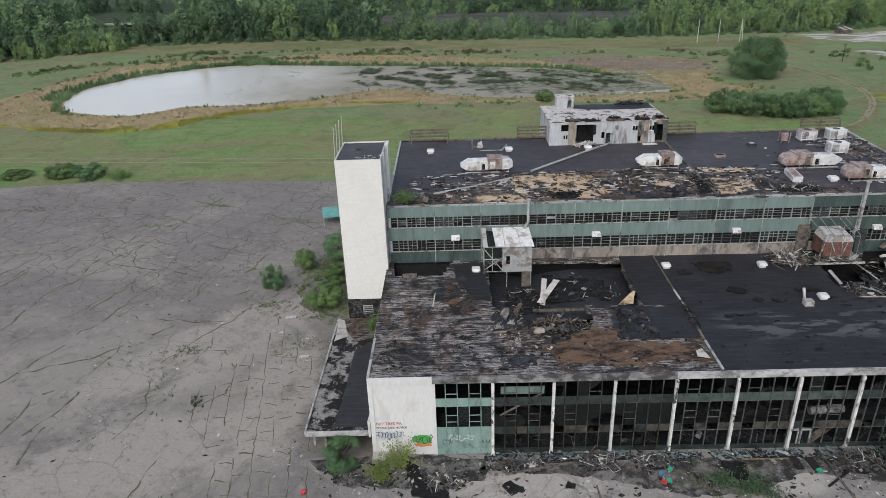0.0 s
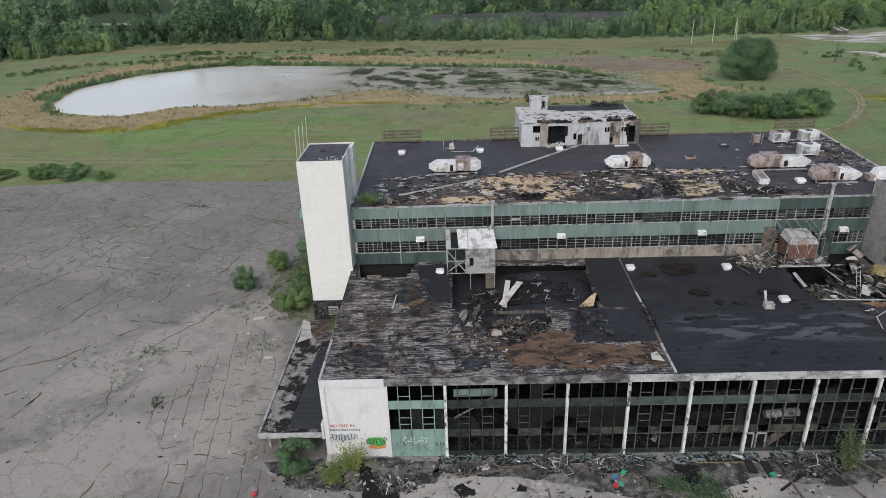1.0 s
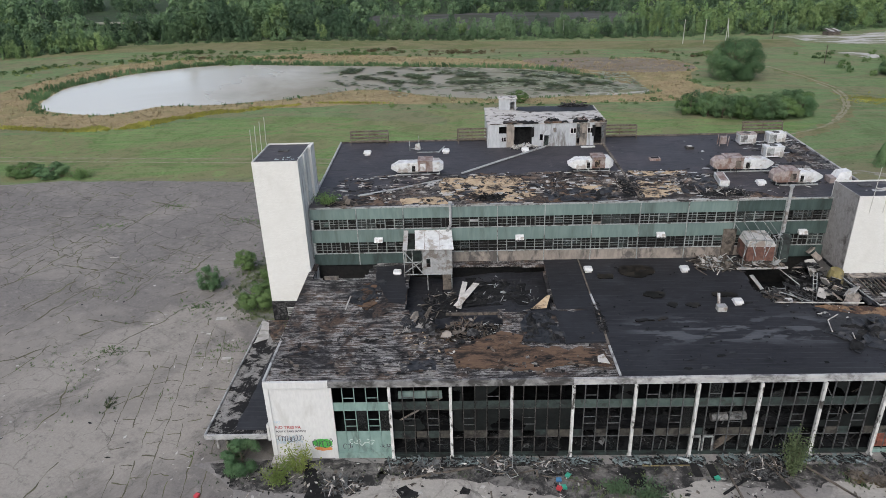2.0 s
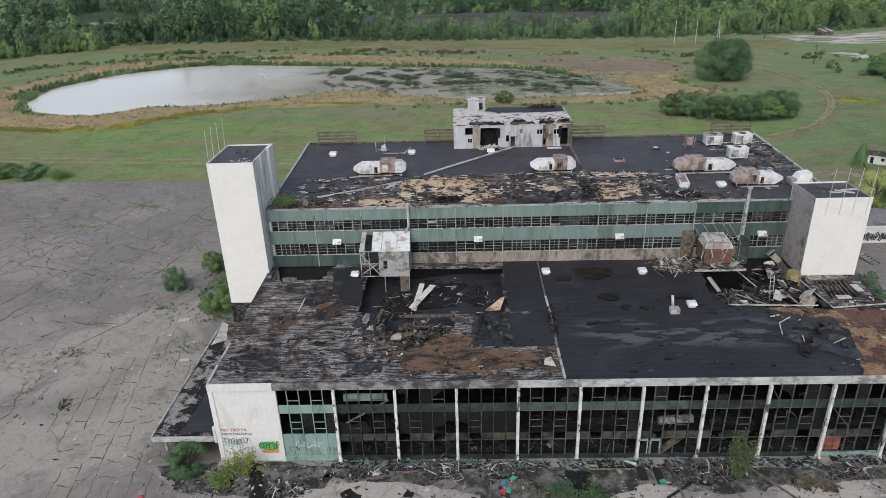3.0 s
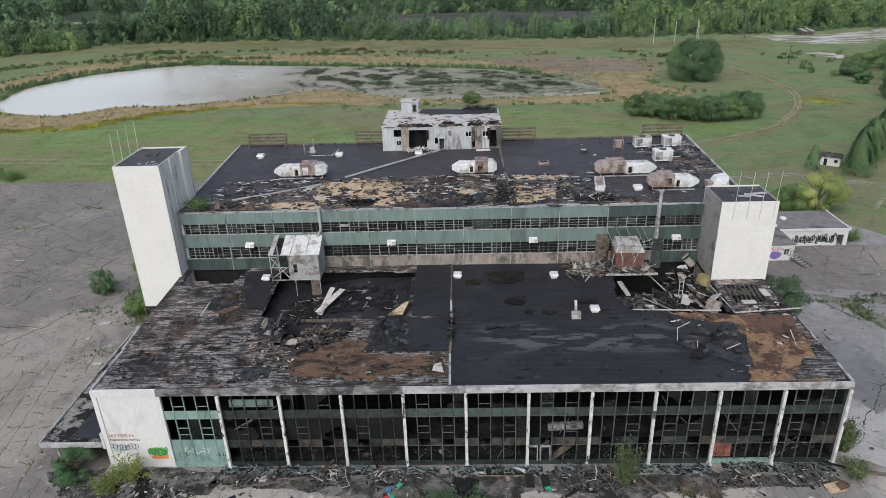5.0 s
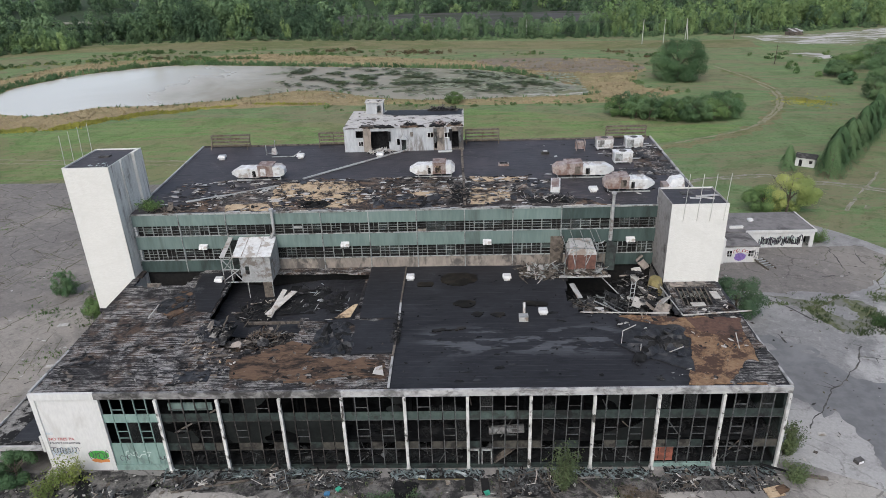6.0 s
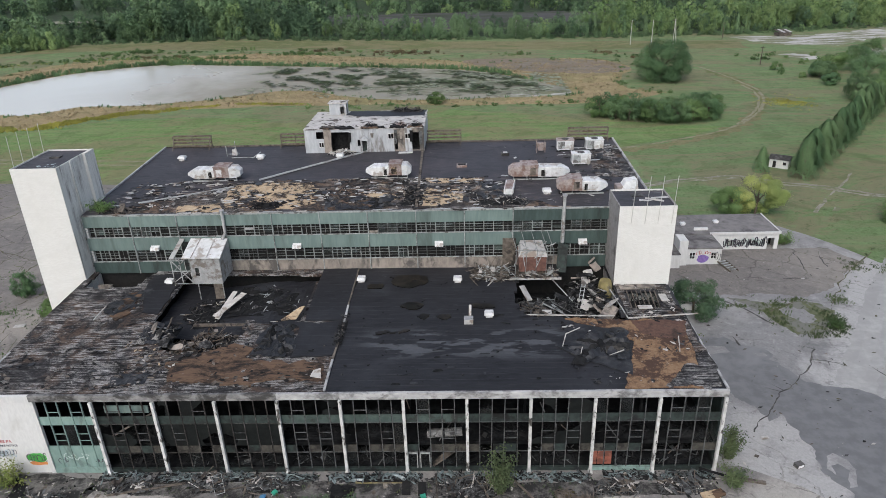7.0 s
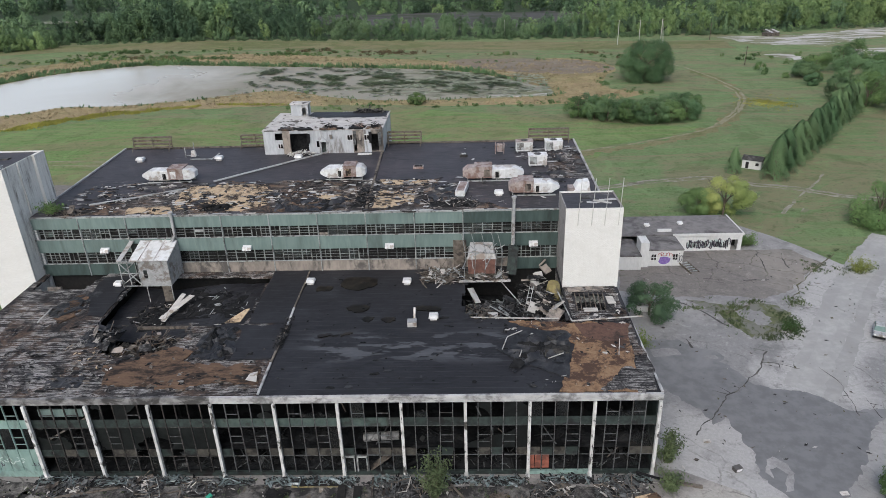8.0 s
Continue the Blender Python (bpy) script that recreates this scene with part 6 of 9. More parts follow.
for k, (bx, by, w, l, yaw, tilt, mt) in enumerate(((4.7, 78.6, 1.5, 2.2, 35, 52, TAN), (5.9, 77.0, 1.3, 1.9, 60, 40, CANOPY_ASH), (6.6, 79.6, 1.1, 2.4, 20, 62, OLDWOOD), (7.4, 76.0, 1.6, 1.3, 75, 28, ASHY), (5.2, 80.3, 1.0, 1.6, 10, 45, CHAR), (9.6, 75.3, 1.4, 1.0, 85, 24, TAN), (13.2, 75.6, 1.7, 1.1, 100, 30, ASHY))):
    ring = wobble([(-w / 2, 0), (w / 2, 0), (w * 0.42, l * 0.8), (w * 0.05, l), (-w * 0.4, l * 0.75)], 0.4, 0.12, 860 + k)
    solid("peeled_sheet", Shape().hexa([(x, y, -0.03) for x, y in ring], [(x, y, 0.03) for x, y in ring]), mt, "torn roof sheet bent up at the hole's edge", "roofing", "peeled roof sheets", m=pose(bx, by, front_z(by) - 0.1, tilt, 0, yaw - 90))
for a, b, w in (((11.3, 85.3, 10.4), (12.3, 91.3, 11.6), 0.75), ((11.0, 85.6, 10.6), (14.0, 90.2, 11.9), 0.9)):
    a, b = Vector(a), Vector(b)
    q = Vector((w / 2, -0.15, 0))
    solid("wall_board", Shape().hexa([a - q, a + q, b + q, b - q], [p + Vector((0, 0, 0.08)) for p in (a - q, a + q, b + q, b - q)]), WOOD, "pale fallen board leaning in the burnt bay", "board", "fallen pale boards")
solid("wall_board", Shape().hexa([(21.4, 82.0, 11.9), (23.6, 82.2, 12.0), (24.4, 84.6, 12.7), (23.8, 84.3, 12.7)], [(21.4, 82.0, 12.0), (23.6, 82.2, 12.1), (24.4, 84.6, 12.8), (23.8, 84.3, 12.8)]), FOAM,
      "torn tan board curling up from the roof", "board")

# scorched layers on the west half
layer("plywood_patch", [(10.0, 72.6), (10.8, 68.3), (20, 67.8), (29.7, 68.4), (29.5, 72.0), (22, 72.2), (17.0, 73.9), (13.0, 73.4)], PLY, "exposed scorched brown plywood deck", seed=51, step=0.6, amount=0.7)
layer("plywood_patch", [(12.5, 74.4), (17.2, 76.2), (19.8, 75.0), (19.3, 72.8), (14.5, 73.0)], PLY, "exposed scorched brown plywood deck", seed=52, z=0.08)
layer("plywood_patch", [(-3.2, 89.5), (-1.2, 90.2), (-0.6, 84.0), (-1.8, 82.4), (-2.6, 84.6)], PLY, "scorched brown strip of deck", seed=53, step=0.5, amount=0.6)
layer("felt_patch", [(0.5, 95.5), (3.3, 95.5), (3.8, 84.0), (1.0, 84.5), (-1.0, 90.0), (-1.5, 95.0)], FELT, "black felt left on the roof", seed=54)
layer("felt_patch", [(17.6, 81.3), (30.2, 81.3), (30.2, 73.4), (24.6, 73.2), (24.4, 80.2), (19.8, 80.8)], FELT, "black felt left on the roof", seed=55, z=0.05)
layer("felt_patch", [(24.8, 96.8), (30.2, 96.8), (30.2, 81.5), (24.9, 81.7)], FELT, "black felt left on the roof", seed=56, z=0.05, amount=0.15)
crumpled("torn_felt", [(19.6, 78.6), (20.6, 81.0), (24.0, 80.4), (24.6, 76.5), (24.4, 73.0), (21.5, 73.3), (20.0, 75.5)], front_z, 0.5, TARP, "crumpled grey roofing felt", 3)
crumpled("torn_felt", [(4.3, 67.6), (8.3, 68.0), (8.5, 69.6), (6.0, 70.0), (4.2, 69.2)], front_z, 0.5, TARP, "rucked black felt near the roof edge", 4)
crumpled("torn_felt", [(-5.5, 86.0), (-2.5, 90.0), (0.5, 91.5), (0.0, 86.0), (-2.5, 83.5)], front_z, 0.45, TARP, "crumpled felt on the burnt deck", 5)
solid("lath", Shape().bar((-4.6, 82.2, 12.3), (-4.3, 85.4, 12.7), 0.14), WOOD, "single pale lath on the roof", "lath")
solid("foam_scrap", Shape().hexa([(28.2, 69.0, 11.85), (29.6, 68.6, 11.85), (29.2, 70.6, 11.88), (28.4, 70.2, 11.88)], [(28.2, 69.0, 11.93), (29.6, 68.6, 11.93), (29.2, 70.6, 11.97), (28.4, 70.2, 11.97)]), WOOD, "pale scrap of insulation", "scrap")
seam = thing("roof_seam", (0, 0, 0), 0, "raised pale expansion joint across the roof", "roof joint", kind="structure")
for k, (a, b) in enumerate((((30.3, 96.8), (30.28, 85.6)), ((30.28, 85.6), (30.4, 81)), ((30.4, 81), (30.3, 72.5)), ((30.3, 72.5), (30.35, 66.4)))):
    part("joint_strip", Shape().bar((a[0], a[1], front_z(a[1]) + 0.12), (b[0], b[1], front_z(b[1]) + 0.12), 0.28 if k else 0.2, 0.16), FASCIA if k in (1, 3) else OLDWOOD, seam)
heap("rubble_heap", 30.3, 79.5, 0.6, 4.0, 12.0, 0.3, 26, "torn strip of felt along the roof joint", (CHAR, ASHY), 8, (0.3, 0.9))


def litter(name, x0, x1, y0, y1, n, base, mats, label, seed, big=0.6, holes=HOLES):
    """Small scraps lying about, too many to count."""
    rng = random.Random(seed)
    ob = thing(name, (0, 0, 0), 0, label, "debris", kind="stuff")
    for mt in mats:
        s = Shape()
        for _ in range(n // len(mats)):
            x, y = rng.uniform(x0, x1), rng.uniform(y0, y1)
            if not all(outside((x, y), h) for h in holes):
                continue
            if noise.noise(Vector((x * 0.15, y * 0.15, seed))) < -0.1:
                continue
            r, a = big * rng.uniform(0.15, 1) ** 2 + 0.06, rng.random() * 6.28
            z = base(y) + 0.1
            c, d = math.cos(a) * r, math.sin(a) * r
            k = rng.uniform(0.15, 0.7)
            t = rng.uniform(0.0, 0.25) * r
            lo = [(x - c, y - d, z), (x + d * k, y - c * k, z + t), (x + c, y + d, z + t), (x - d * k, y + c * k, z)]
            s.hexa(lo, [(p, q, w + 0.04) for p, q, w in lo])
        part("scrap", s, mt, ob)
    return ob


litter("roof_litter", -11, 24, 67, 82, 640, front_z, (ASHY, CHAR, TARP, CANOPY_ASH, OLDWOOD), "ash flakes and scraps strewn over the burnt roof", 1, 0.55)
litter("roof_litter", 2, 12, 70, 77, 110, front_z, (WOOD, FOAM, CANOPY_ASH), "pale torn bits on the burnt roof", 21, 0.4)
litter("roof_litter", 30.5, 56, 67, 96, 130, front_z, (ASHY, CHAR), "few scraps on the black felt roof", 2, 0.3)
litter("roof_litter", 56, 76, 67, 82, 300, front_z, (ASHY, CHAR, WOOD, TARP), "scraps on the torn roof end", 3, 0.5)

# east half: damp patches, dark stains, torn end
damp_rng = random.Random(8)
for k, (dx, dy, rx, ry) in enumerate(((38.4, 92.5, 3.2, 2.1), (39.4, 85.3, 1.7, 1.0), (43.8, 82.3, 1.0, 0.6), (49.0, 85.0, 1.9, 0.8), (36.4, 78.6, 1.3, 0.35), (38.6, 78.7, 0.9, 0.3), (28.8, 92.2, 1.8, 2.6), (41.0, 82.5, 0.8, 0.6), (33.5, 91.0, 1.4, 0.7))):
    ring = [(dx + rx * math.cos(a) * damp_rng.uniform(0.85, 1.1), dy + ry * math.sin(a) * damp_rng.uniform(0.85, 1.1)) for a in [i * 0.5236 for i in range(12)]]
    layer("dark_stain", smooth(ring, 1), OILY, "dark standing water stain on felt", seed=80 + k, step=0.5, amount=0.34, thick=0.0, z=0.03, cat="stain")
layer("board_deck", [(64.8, 66.5), (73.5, 66.4), (74.8, 73.5), (75.8, 80.4), (60.0, 81.4), (64.5, 79.0), (68.0, 76.0), (66.5, 71)], ORANGE_PLY, "exposed rust-brown roof board", seed=57, z=0.05, step=0.6, amount=0.3)
layer("board_deck", [(68.6, 80.9), (75.6, 80.4), (75.0, 77.0), (72.5, 76.2), (69.5, 77.4)], RED_BOARD, "damp red-brown roof board", seed=157, z=0.07, step=0.5, amount=0.4)
layer("charred_corner", [(69.6, 66.5), (74.4, 66.4), (75.2, 70.4), (73.0, 71.2), (71.4, 68.6)], BURNT, "charred corner of the roof", seed=158, z=0.08, step=0.5, amount=0.4)
layer("felt_patch", [(58.2, 74.8), (60.2, 78.0), (63.0, 79.4), (67.6, 79.0), (67.2, 73.0), (66.2, 68.6), (62.0, 71.6)], TARP, "loose grey felt below the torn folds", seed=159, z=0.07, step=0.7, amount=0.3)
layer("burnt_edge", [(73.5, 66.4), (76.1, 66.4), (76.1, 80.6), (75.6, 80.4), (74.8, 74.0)], BURNT, "charred roof edge", seed=58, z=0.06)
fold_rng = random.Random(17)
for k in range(15):
    fx, fy = 62.9 + fold_rng.uniform(-3.2, 3.4), 74.6 + fold_rng.uniform(-3.2, 2.8)
    w, l, a = fold_rng.uniform(1.2, 2.6), fold_rng.uniform(0.7, 1.5), fold_rng.gauss(25, 30)
    ring = wobble([(-w / 2, -l / 2), (w * 0.4, -l * 0.6), (w / 2, l * 0.3), (-w * 0.3, l / 2)], 0.5, 0.14, 840 + k)
    lift = fold_rng.uniform(0.2, 0.75)
    top = [(x, y, 0.03 + lift * max(0.0, y / l + 0.5) + 0.12 * math.sin(x * 3.0 + k)) for x, y in ring]
    solid("felt_flap", Shape().hexa([(x, y, z - 0.04) for x, y, z in top], top), (TARP, CHAR, TARP, SCORCHED)[k % 4], "stiff torn felt flap peeled up from the roof", "roofing", "peeled felt flaps", m=pose(fx, fy, front_z(fy) + 0.2, 0, 0, a))
felt_strips("felt_strips", 63.6, 74.8, 3.2, 2.6, 16, front_z, "torn felt strips folded over one another", 2, (TARP, CHAR))
felt_strips("felt_strips", 22.2, 76.8, 1.8, 3.2, 18, front_z, "torn felt strips on the burnt deck", 3, (TARP, CHAR))
felt_strips("felt_strips", 30.5, 99.8, 4.6, 1.6, 30, rear_z, "torn felt strips heaped near the roof edge", 4, (TARP, CHAR, BURNT_REAR))
felt_strips("felt_strips", 51.0, 103.6, 1.8, 3.2, 18, rear_z, "torn felt strips on the rear roof", 5, (TARP, BURNT_REAR))
felt_strips("felt_strips", 72.0, 117.0, 2.4, 6.5, 26, rear_z, "peeled ashy felt at the roof's corner", 6, (BURNT, TARP))
felt_strips("felt_strips", 6.0, 78.5, 2.2, 2.4, 14, front_z, "peeled sheets at the hole's edge", 7, (TARP, CANOPY_ASH))
for a, b in (((58.8, 74.2), (59.6, 77.0)), ((59.6, 77.0), (61.6, 78.4)), ((60.8, 72.6), (61.2, 74.0)), ((64.2, 72.2), (66.2, 73.3)), ((72.8, 72.8), (73.6, 76.2))):
    solid("edge_strip", Shape().bar((*a, front_z(a[1]) + 0.55), (*b, front_z(b[1]) + 0.55), 0.11, 0.08), WOOD, "bent white metal edge strip", "metal strip", "bent edge strips")

# roof vents
def roof_vent(x, y, base, label, turn=0, w=1.1, tall=0.75, group="roof vents"):
    ob = thing("roof_vent", (x, y, base(y)), turn, label, "vent", group)
    part("curb", Shape().box(-w * 0.42, w * 0.42, -w * 0.42, w * 0.42, -0.1, tall * 0.5), UNIT, ob)
    part("hood", Shape().hexa([(-w * 0.6, -w * 0.55, tall * 0.5), (w * 0.6, -w * 0.55, tall * 0.5), (w * 0.6, w * 0.55, tall * 0.5), (-w * 0.6, w * 0.55, tall * 0.5)],
                              [(-w * 0.5, -w * 0.4, tall), (w * 0.5, -w * 0.4, tall), (w * 0.5, w * 0.4, tall), (-w * 0.5, w * 0.4, tall)]), UNIT, ob)
    return ob


for vx, vy in ((1.9, 92.9), (31.2, 92.8), (45.7, 92.4), (50.0, 82.4)):
    roof_vent(vx, vy, front_z, "white sheet-metal vent hood on black felt")
for vx, vy in ((-5.5, 122.5), (9.3, 122.4), (24.1, 122.1), (59.8, 102.8)):
    roof_vent(vx, vy, rear_z, "white sheet-metal vent hood on the rear roof", w=1.2)
ob = thing("exhaust_fan", (47.2, 80.8, front_z(80.8)), 0, "grey exhaust fan box with a tilted stack", "fan")
part("box", Shape().box(-0.6, 0.6, -0.5, 0.5, -0.1, 0.7), GALV, ob)
part("lid", Shape().box(-0.62, 0.62, -0.52, 0.52, 0.7, 0.76), UNITGREY, ob)
part("stack", Shape().bar((0.2, 1.4, 0.1), (0.25, 2.2, 1.5), 0.4, sides=8), GALV, ob)

# shed on stilts against the rear wall
shed = thing("stair_shed", (0, 0, 0), 0, "grey metal shed with a pale sloping roof and bare frame", "shed")
part("roof", Shape().hexa([(4.9, 91.7, 16.9), (10.7, 91.7, 16.9), (10.35, 96.9, 17.9), (4.6, 96.9, 17.9)], [(4.9, 91.7, 17.02), (10.7, 91.7, 17.02), (10.35, 96.9, 18.02), (4.6, 96.9, 18.02)]), UNIT, shed)
for xs in (6.3, 8.6):
    part("roof_rib", Shape().bar((xs, 91.7, 17.06), (xs - 0.1, 96.9, 18.06), 0.1, 0.08), GALV, shed)
part("roof_strip", Shape().hexa([(3.0, 91.7, 16.9), (3.7, 91.7, 16.9), (3.6, 96.9, 17.9), (2.9, 96.9, 17.9)], [(3.0, 91.7, 17.0), (3.7, 91.7, 17.0), (3.6, 96.9, 18.0), (2.9, 96.9, 18.0)]), GALV, shed)
s = Shape()
s.box(5.9, 6.5, 92.0, 92.1, 12.7, 16.85).box(7.1, 10.4, 92.0, 92.1, 12.7, 16.85).box(6.5, 7.1, 92.0, 92.1, 15.3, 16.85).box(6.5, 7.1, 92.0, 92.1, 12.7, 13.9)
part("front_panel", s, UNITGREY, shed)
part("side_panel", Shape().hexa([(10.3, 92.1, 12.7), (10.4, 92.1, 12.7), (10.4, 96.8, 12.7), (10.3, 96.8, 12.7)], [(10.3, 92.1, 16.85), (10.4, 92.1, 16.85), (10.4, 96.8, 17.8), (10.3, 96.8, 17.8)]), UNITGREY, shed)
part("inner_wall", Shape().box(3.2, 10.2, 96.3, 96.4, 12.6, 17.7), SOOT_GREEN, shed)
for a, b in (((3.1, 92.0, 11.0), (3.1, 92.0, 16.9)), ((5.9, 91.95, 12.7), (5.9, 91.95, 16.9)), ((3.1, 92.0, 16.85), (5.9, 92.0, 16.85)), ((3.1, 92.0, 12.7), (10.4, 92.0, 12.7)), ((3.1, 92.0, 16.6), (5.9, 92.0, 12.9)),
             ((3.1, 92.0, 13.0), (5.9, 92.0, 15.0)), ((3.1, 92.0, 14.8), (5.9, 92.0, 14.8)), ((3.1, 96.6, 12.7), (3.1, 96.6, 17.6)), ((3.1, 92.0, 14.6), (3.1, 96.6, 14.6)), ((10.3, 92.0, 10.2), (10.3, 92.0, 12.7)), ((6.6, 92.0, 10.0), (6.6, 92.0, 12.7)), ((4.4, 91.95, 12.7), (4.4, 91.95, 16.8))):
    part("frame_bar", Shape().bar(a, b, 0.12), GREYFRAME, shed)
part("scorched_leg_panel", Shape().box(8.9, 10.2, 92.0, 92.1, 10.0, 12.6), OLDWOOD, shed)

# rear wall fittings
for k, (hx, hz) in enumerate(((-1.16, 16.6), (21.0, 16.6), (42.9, 16.6), (64.7, 16.6))):
    ob = thing("wall_hood", (hx, RY - 0.15, hz), 0, "small white metal vent hood on the green wall", "vent hood", "wall vent hoods")
    part("hood", Shape().hexa([(-0.65, -0.75, -0.35), (0.65, -0.75, -0.35), (0.65, 0.02, -0.35), (-0.65, 0.02, -0.35)], [(-0.65, -0.55, 0.1), (0.65, -0.55, 0.1), (0.65, 0.02, 0.3), (-0.65, 0.02, 0.3)]), UNIT, ob)
for px, z1, foot in ((10.25, 22.4, 17.9), (61.7, 23.9, 15.6)):
    ob = thing("flue_pipe", (0, 0, 0), 0, "grey metal flue running up the green wall", "flue")
    part("pipe", Shape().bar((px, RY - 0.5, foot + 1.0), (px, RY - 0.5, z1), 0.46, sides=10), UNITGREY, ob)
    part("elbow", Shape().bar((px, RY - 0.5, foot + 1.1), (px - 0.6, RY - 0.7, foot), 0.46, sides=10), UNITGREY, ob)
    part("cap", Shape().bar((px, RY - 0.5, z1 + 0.05), (px, RY - 0.5, z1 + 0.3), 0.75, sides=10), UNITGREY, ob)

# burnt plant unit and collapsed bay beside the east tower
unit = thing("plant_unit", (0, 0, 0), 0, "rust-red plant unit with torn white cladding on a broken deck", "plant unit")
part("casing", Shape().box(54.8, 58.9, 92.6, 96.2, 13.6, 16.0), BRICK_RED, unit)
part("crown", Shape().hexa([(54.7, 92.5, 16.0), (59.0, 92.5, 16.0), (58.8, 96.3, 16.0), (54.9, 96.3, 16.0)], [(55.0, 92.8, 17.0), (58.6, 92.7, 16.8), (58.5, 96.0, 17.2), (55.2, 96.0, 17.2)]), GALV, unit)
part("deck_beam", Shape().box(53.4, 61.0, 91.8, 92.1, 12.6, 12.9), GALV, unit)
part("deck", Shape().box(53.6, 60.8, 92.1, 96.6, 12.7, 12.85), ASHY, unit)
s = Shape()
for k in range(34):
    a = (rub.uniform(54.4, 59.2), rub.uniform(92.2, 96), rub.uniform(16.4, 17.4))
    s.bar(a, (a[0] + rub.uniform(-1.4, 1.4), a[1] + rub.uniform(-1.5, 0.6), a[2] + rub.uniform(-2.2, 0.8)), 0.09)
part("bent_bars", s, GREYFRAME, unit)
for fx in (54.2, 55.7, 57.2, 58.7, 59.6):
    part("cage_bar", Shape().bar((fx, 92.2, 12.9), (fx + 0.25, 92.6, 17.0), 0.07), SASH, unit)
    part("cage_bar", Shape().bar((fx + 0.25, 92.6, 17.0), (fx - 0.3, 96.4, 18.4), 0.07), SASH, unit)
part("cage_bar", Shape().bar((54.2, 92.6, 17.1), (59.8, 92.5, 16.9), 0.07), SASH, unit)
heap("rubble_heap", 57.0, 93.0, 3.6, 1.2, 12.85, 0.5, 50, "laths and torn metal on the plant deck", (ASHY, OLDWOOD, GREYFRAME, WOOD), 34, (0.8, 2.4))
# tan panel given a darker colour for the dimness of its recess
solid("scorched_panel", Shape().box(52.6, 54.6, RY - 0.35, RY - 0.2, 12.6, 17.2), OLDWOOD, "scorched blank panel, dimmed for its recess, beside the plant unit", "panel", kind="structure")
solid("scorched_panel", Shape().hexa([(60.6, 94.5, 12.5), (62.0, 94.3, 12.5), (62.0, 94.5, 12.5), (60.6, 94.7, 12.5)], [(60.9, 95.4, 17.0), (62.4, 95.2, 16.6), (62.4, 95.4, 16.6), (60.9, 95.6, 17.0)]), SOOT_GREEN, "bent dark panel beside the plant unit", "panel", kind="structure")
heap("rubble_heap", 51.2, 94.2, 3.6, 2.4, 12.2, 0.8, 70, "heap of pale laths beside the plant unit", (ASHY, OLDWOOD, GREYFRAME, WOOD), 9, (1.0, 3.4))
heap("rubble_heap", 59.5, 86.8, 5.4, 4.8, 9.2, 2.0, 70, "heap of burnt timber and metal in the collapsed bay", (CHAR, ASHY, DIMFRAME, SASH), 10, (0.8, 3.6), 0.3)
heap("rubble_heap", 64.8, 92.6, 2.6, 3.6, 9.4, 3.4, 70, "broken pale wall pieces heaped against the tower", (CHAR, ASHY, CHAR, CONCRETE), 32, (0.6, 1.8), 0.6)
heap("rubble_heap", 56.8, 84.6, 3.0, 2.6, 10.2, 1.4, 50, "splintered laths and metal in the collapsed bay", (CHAR, OLDWOOD, DIMFRAME), 33, (0.6, 2.6), 0.25)
heap("rubble_heap", 66.0, 87.6, 2.4, 4.6, 9.4, 3.0, 120, "fallen masonry and boards beside the tower", (CHAR, ASHY, CHAR, CONCRETE), 11, (0.8, 1.8), 0.6)
roll = Shape()
for k in range(6):
    a0, a1 = k / 6 * 2.6, (k + 1) / 6 * 2.6
    ra, rb = 1.0 + 0.35 * math.sin(a0 * 1.2), 1.0 + 0.35 * math.sin(a1 * 1.2)
    lower = [(67.0 + ra * math.cos(t) * 0.8, 89.6 + ra * math.sin(t), 10.2 + a0 * 1.25) for t in [q * 0.6283 for q in range(10)]]
    roll.hexa(lower, [(67.0 + rb * math.cos(t) * 0.8, 89.6 + rb * math.sin(t), 10.2 + a1 * 1.25) for t in [q * 0.6283 for q in range(10)]])
solid("insulation_roll", roll, YELLOW, "ochre insulated tank beside the tower", "tank")
for k, (bx, by, bz, w, h) in enumerate(((65.3, 93.8, 12.6, 1.3, 1.0), (66.4, 94.6, 13.2, 1.2, 1.4), (64.2, 90.8, 12.2, 1.0, 1.3), (65.0, 88.4, 12.0, 1.1, 1.6), (65.6, 86.4, 11.9, 1.2, 1.1), (63.4, 93.6, 11.8, 1.2, 0.9), (66.9, 84.9, 12.2, 1.9, 1.7), (66.2, 96.0, 13.6, 1.4, 1.2))):
    q = wobble([(-w / 2, -h / 2), (w / 2, -h / 2), (w / 2, h / 2), (-w / 2, h / 2)], 0.4, 0.12, 700 + k)
    solid("masonry_piece", Shape().hexa([(x, y, 0.0) for x, y in q], [(x, y, 0.22) for x, y in q]), TAN if k % 3 else CONCRETE, "broken pale wall piece in the collapsed bay", "masonry", "broken wall pieces", m=pose(bx, by, bz, 25 + 9 * k % 40, -20 + 13 * k % 45, 37 * k))
ladder = thing("ladder", (0, 0, 0), 0, "thin metal ladder leaning in the collapsed bay", "ladder")
for dx in (0.0, 0.55):
    part("rail", Shape().bar((62.0 + dx, 84.8, 9.0), (63.6 + dx, 89.5, 13.0), 0.09), GREYFRAME, ladder)
for k in range(9):
    t = (k + 0.5) / 9
    part("rung", Shape().bar((62.0 + 1.6 * t, 84.8 + 4.7 * t, 9 + 4 * t), (62.55 + 1.6 * t, 84.8 + 4.7 * t, 9 + 4 * t), 0.06), GREYFRAME, ladder)
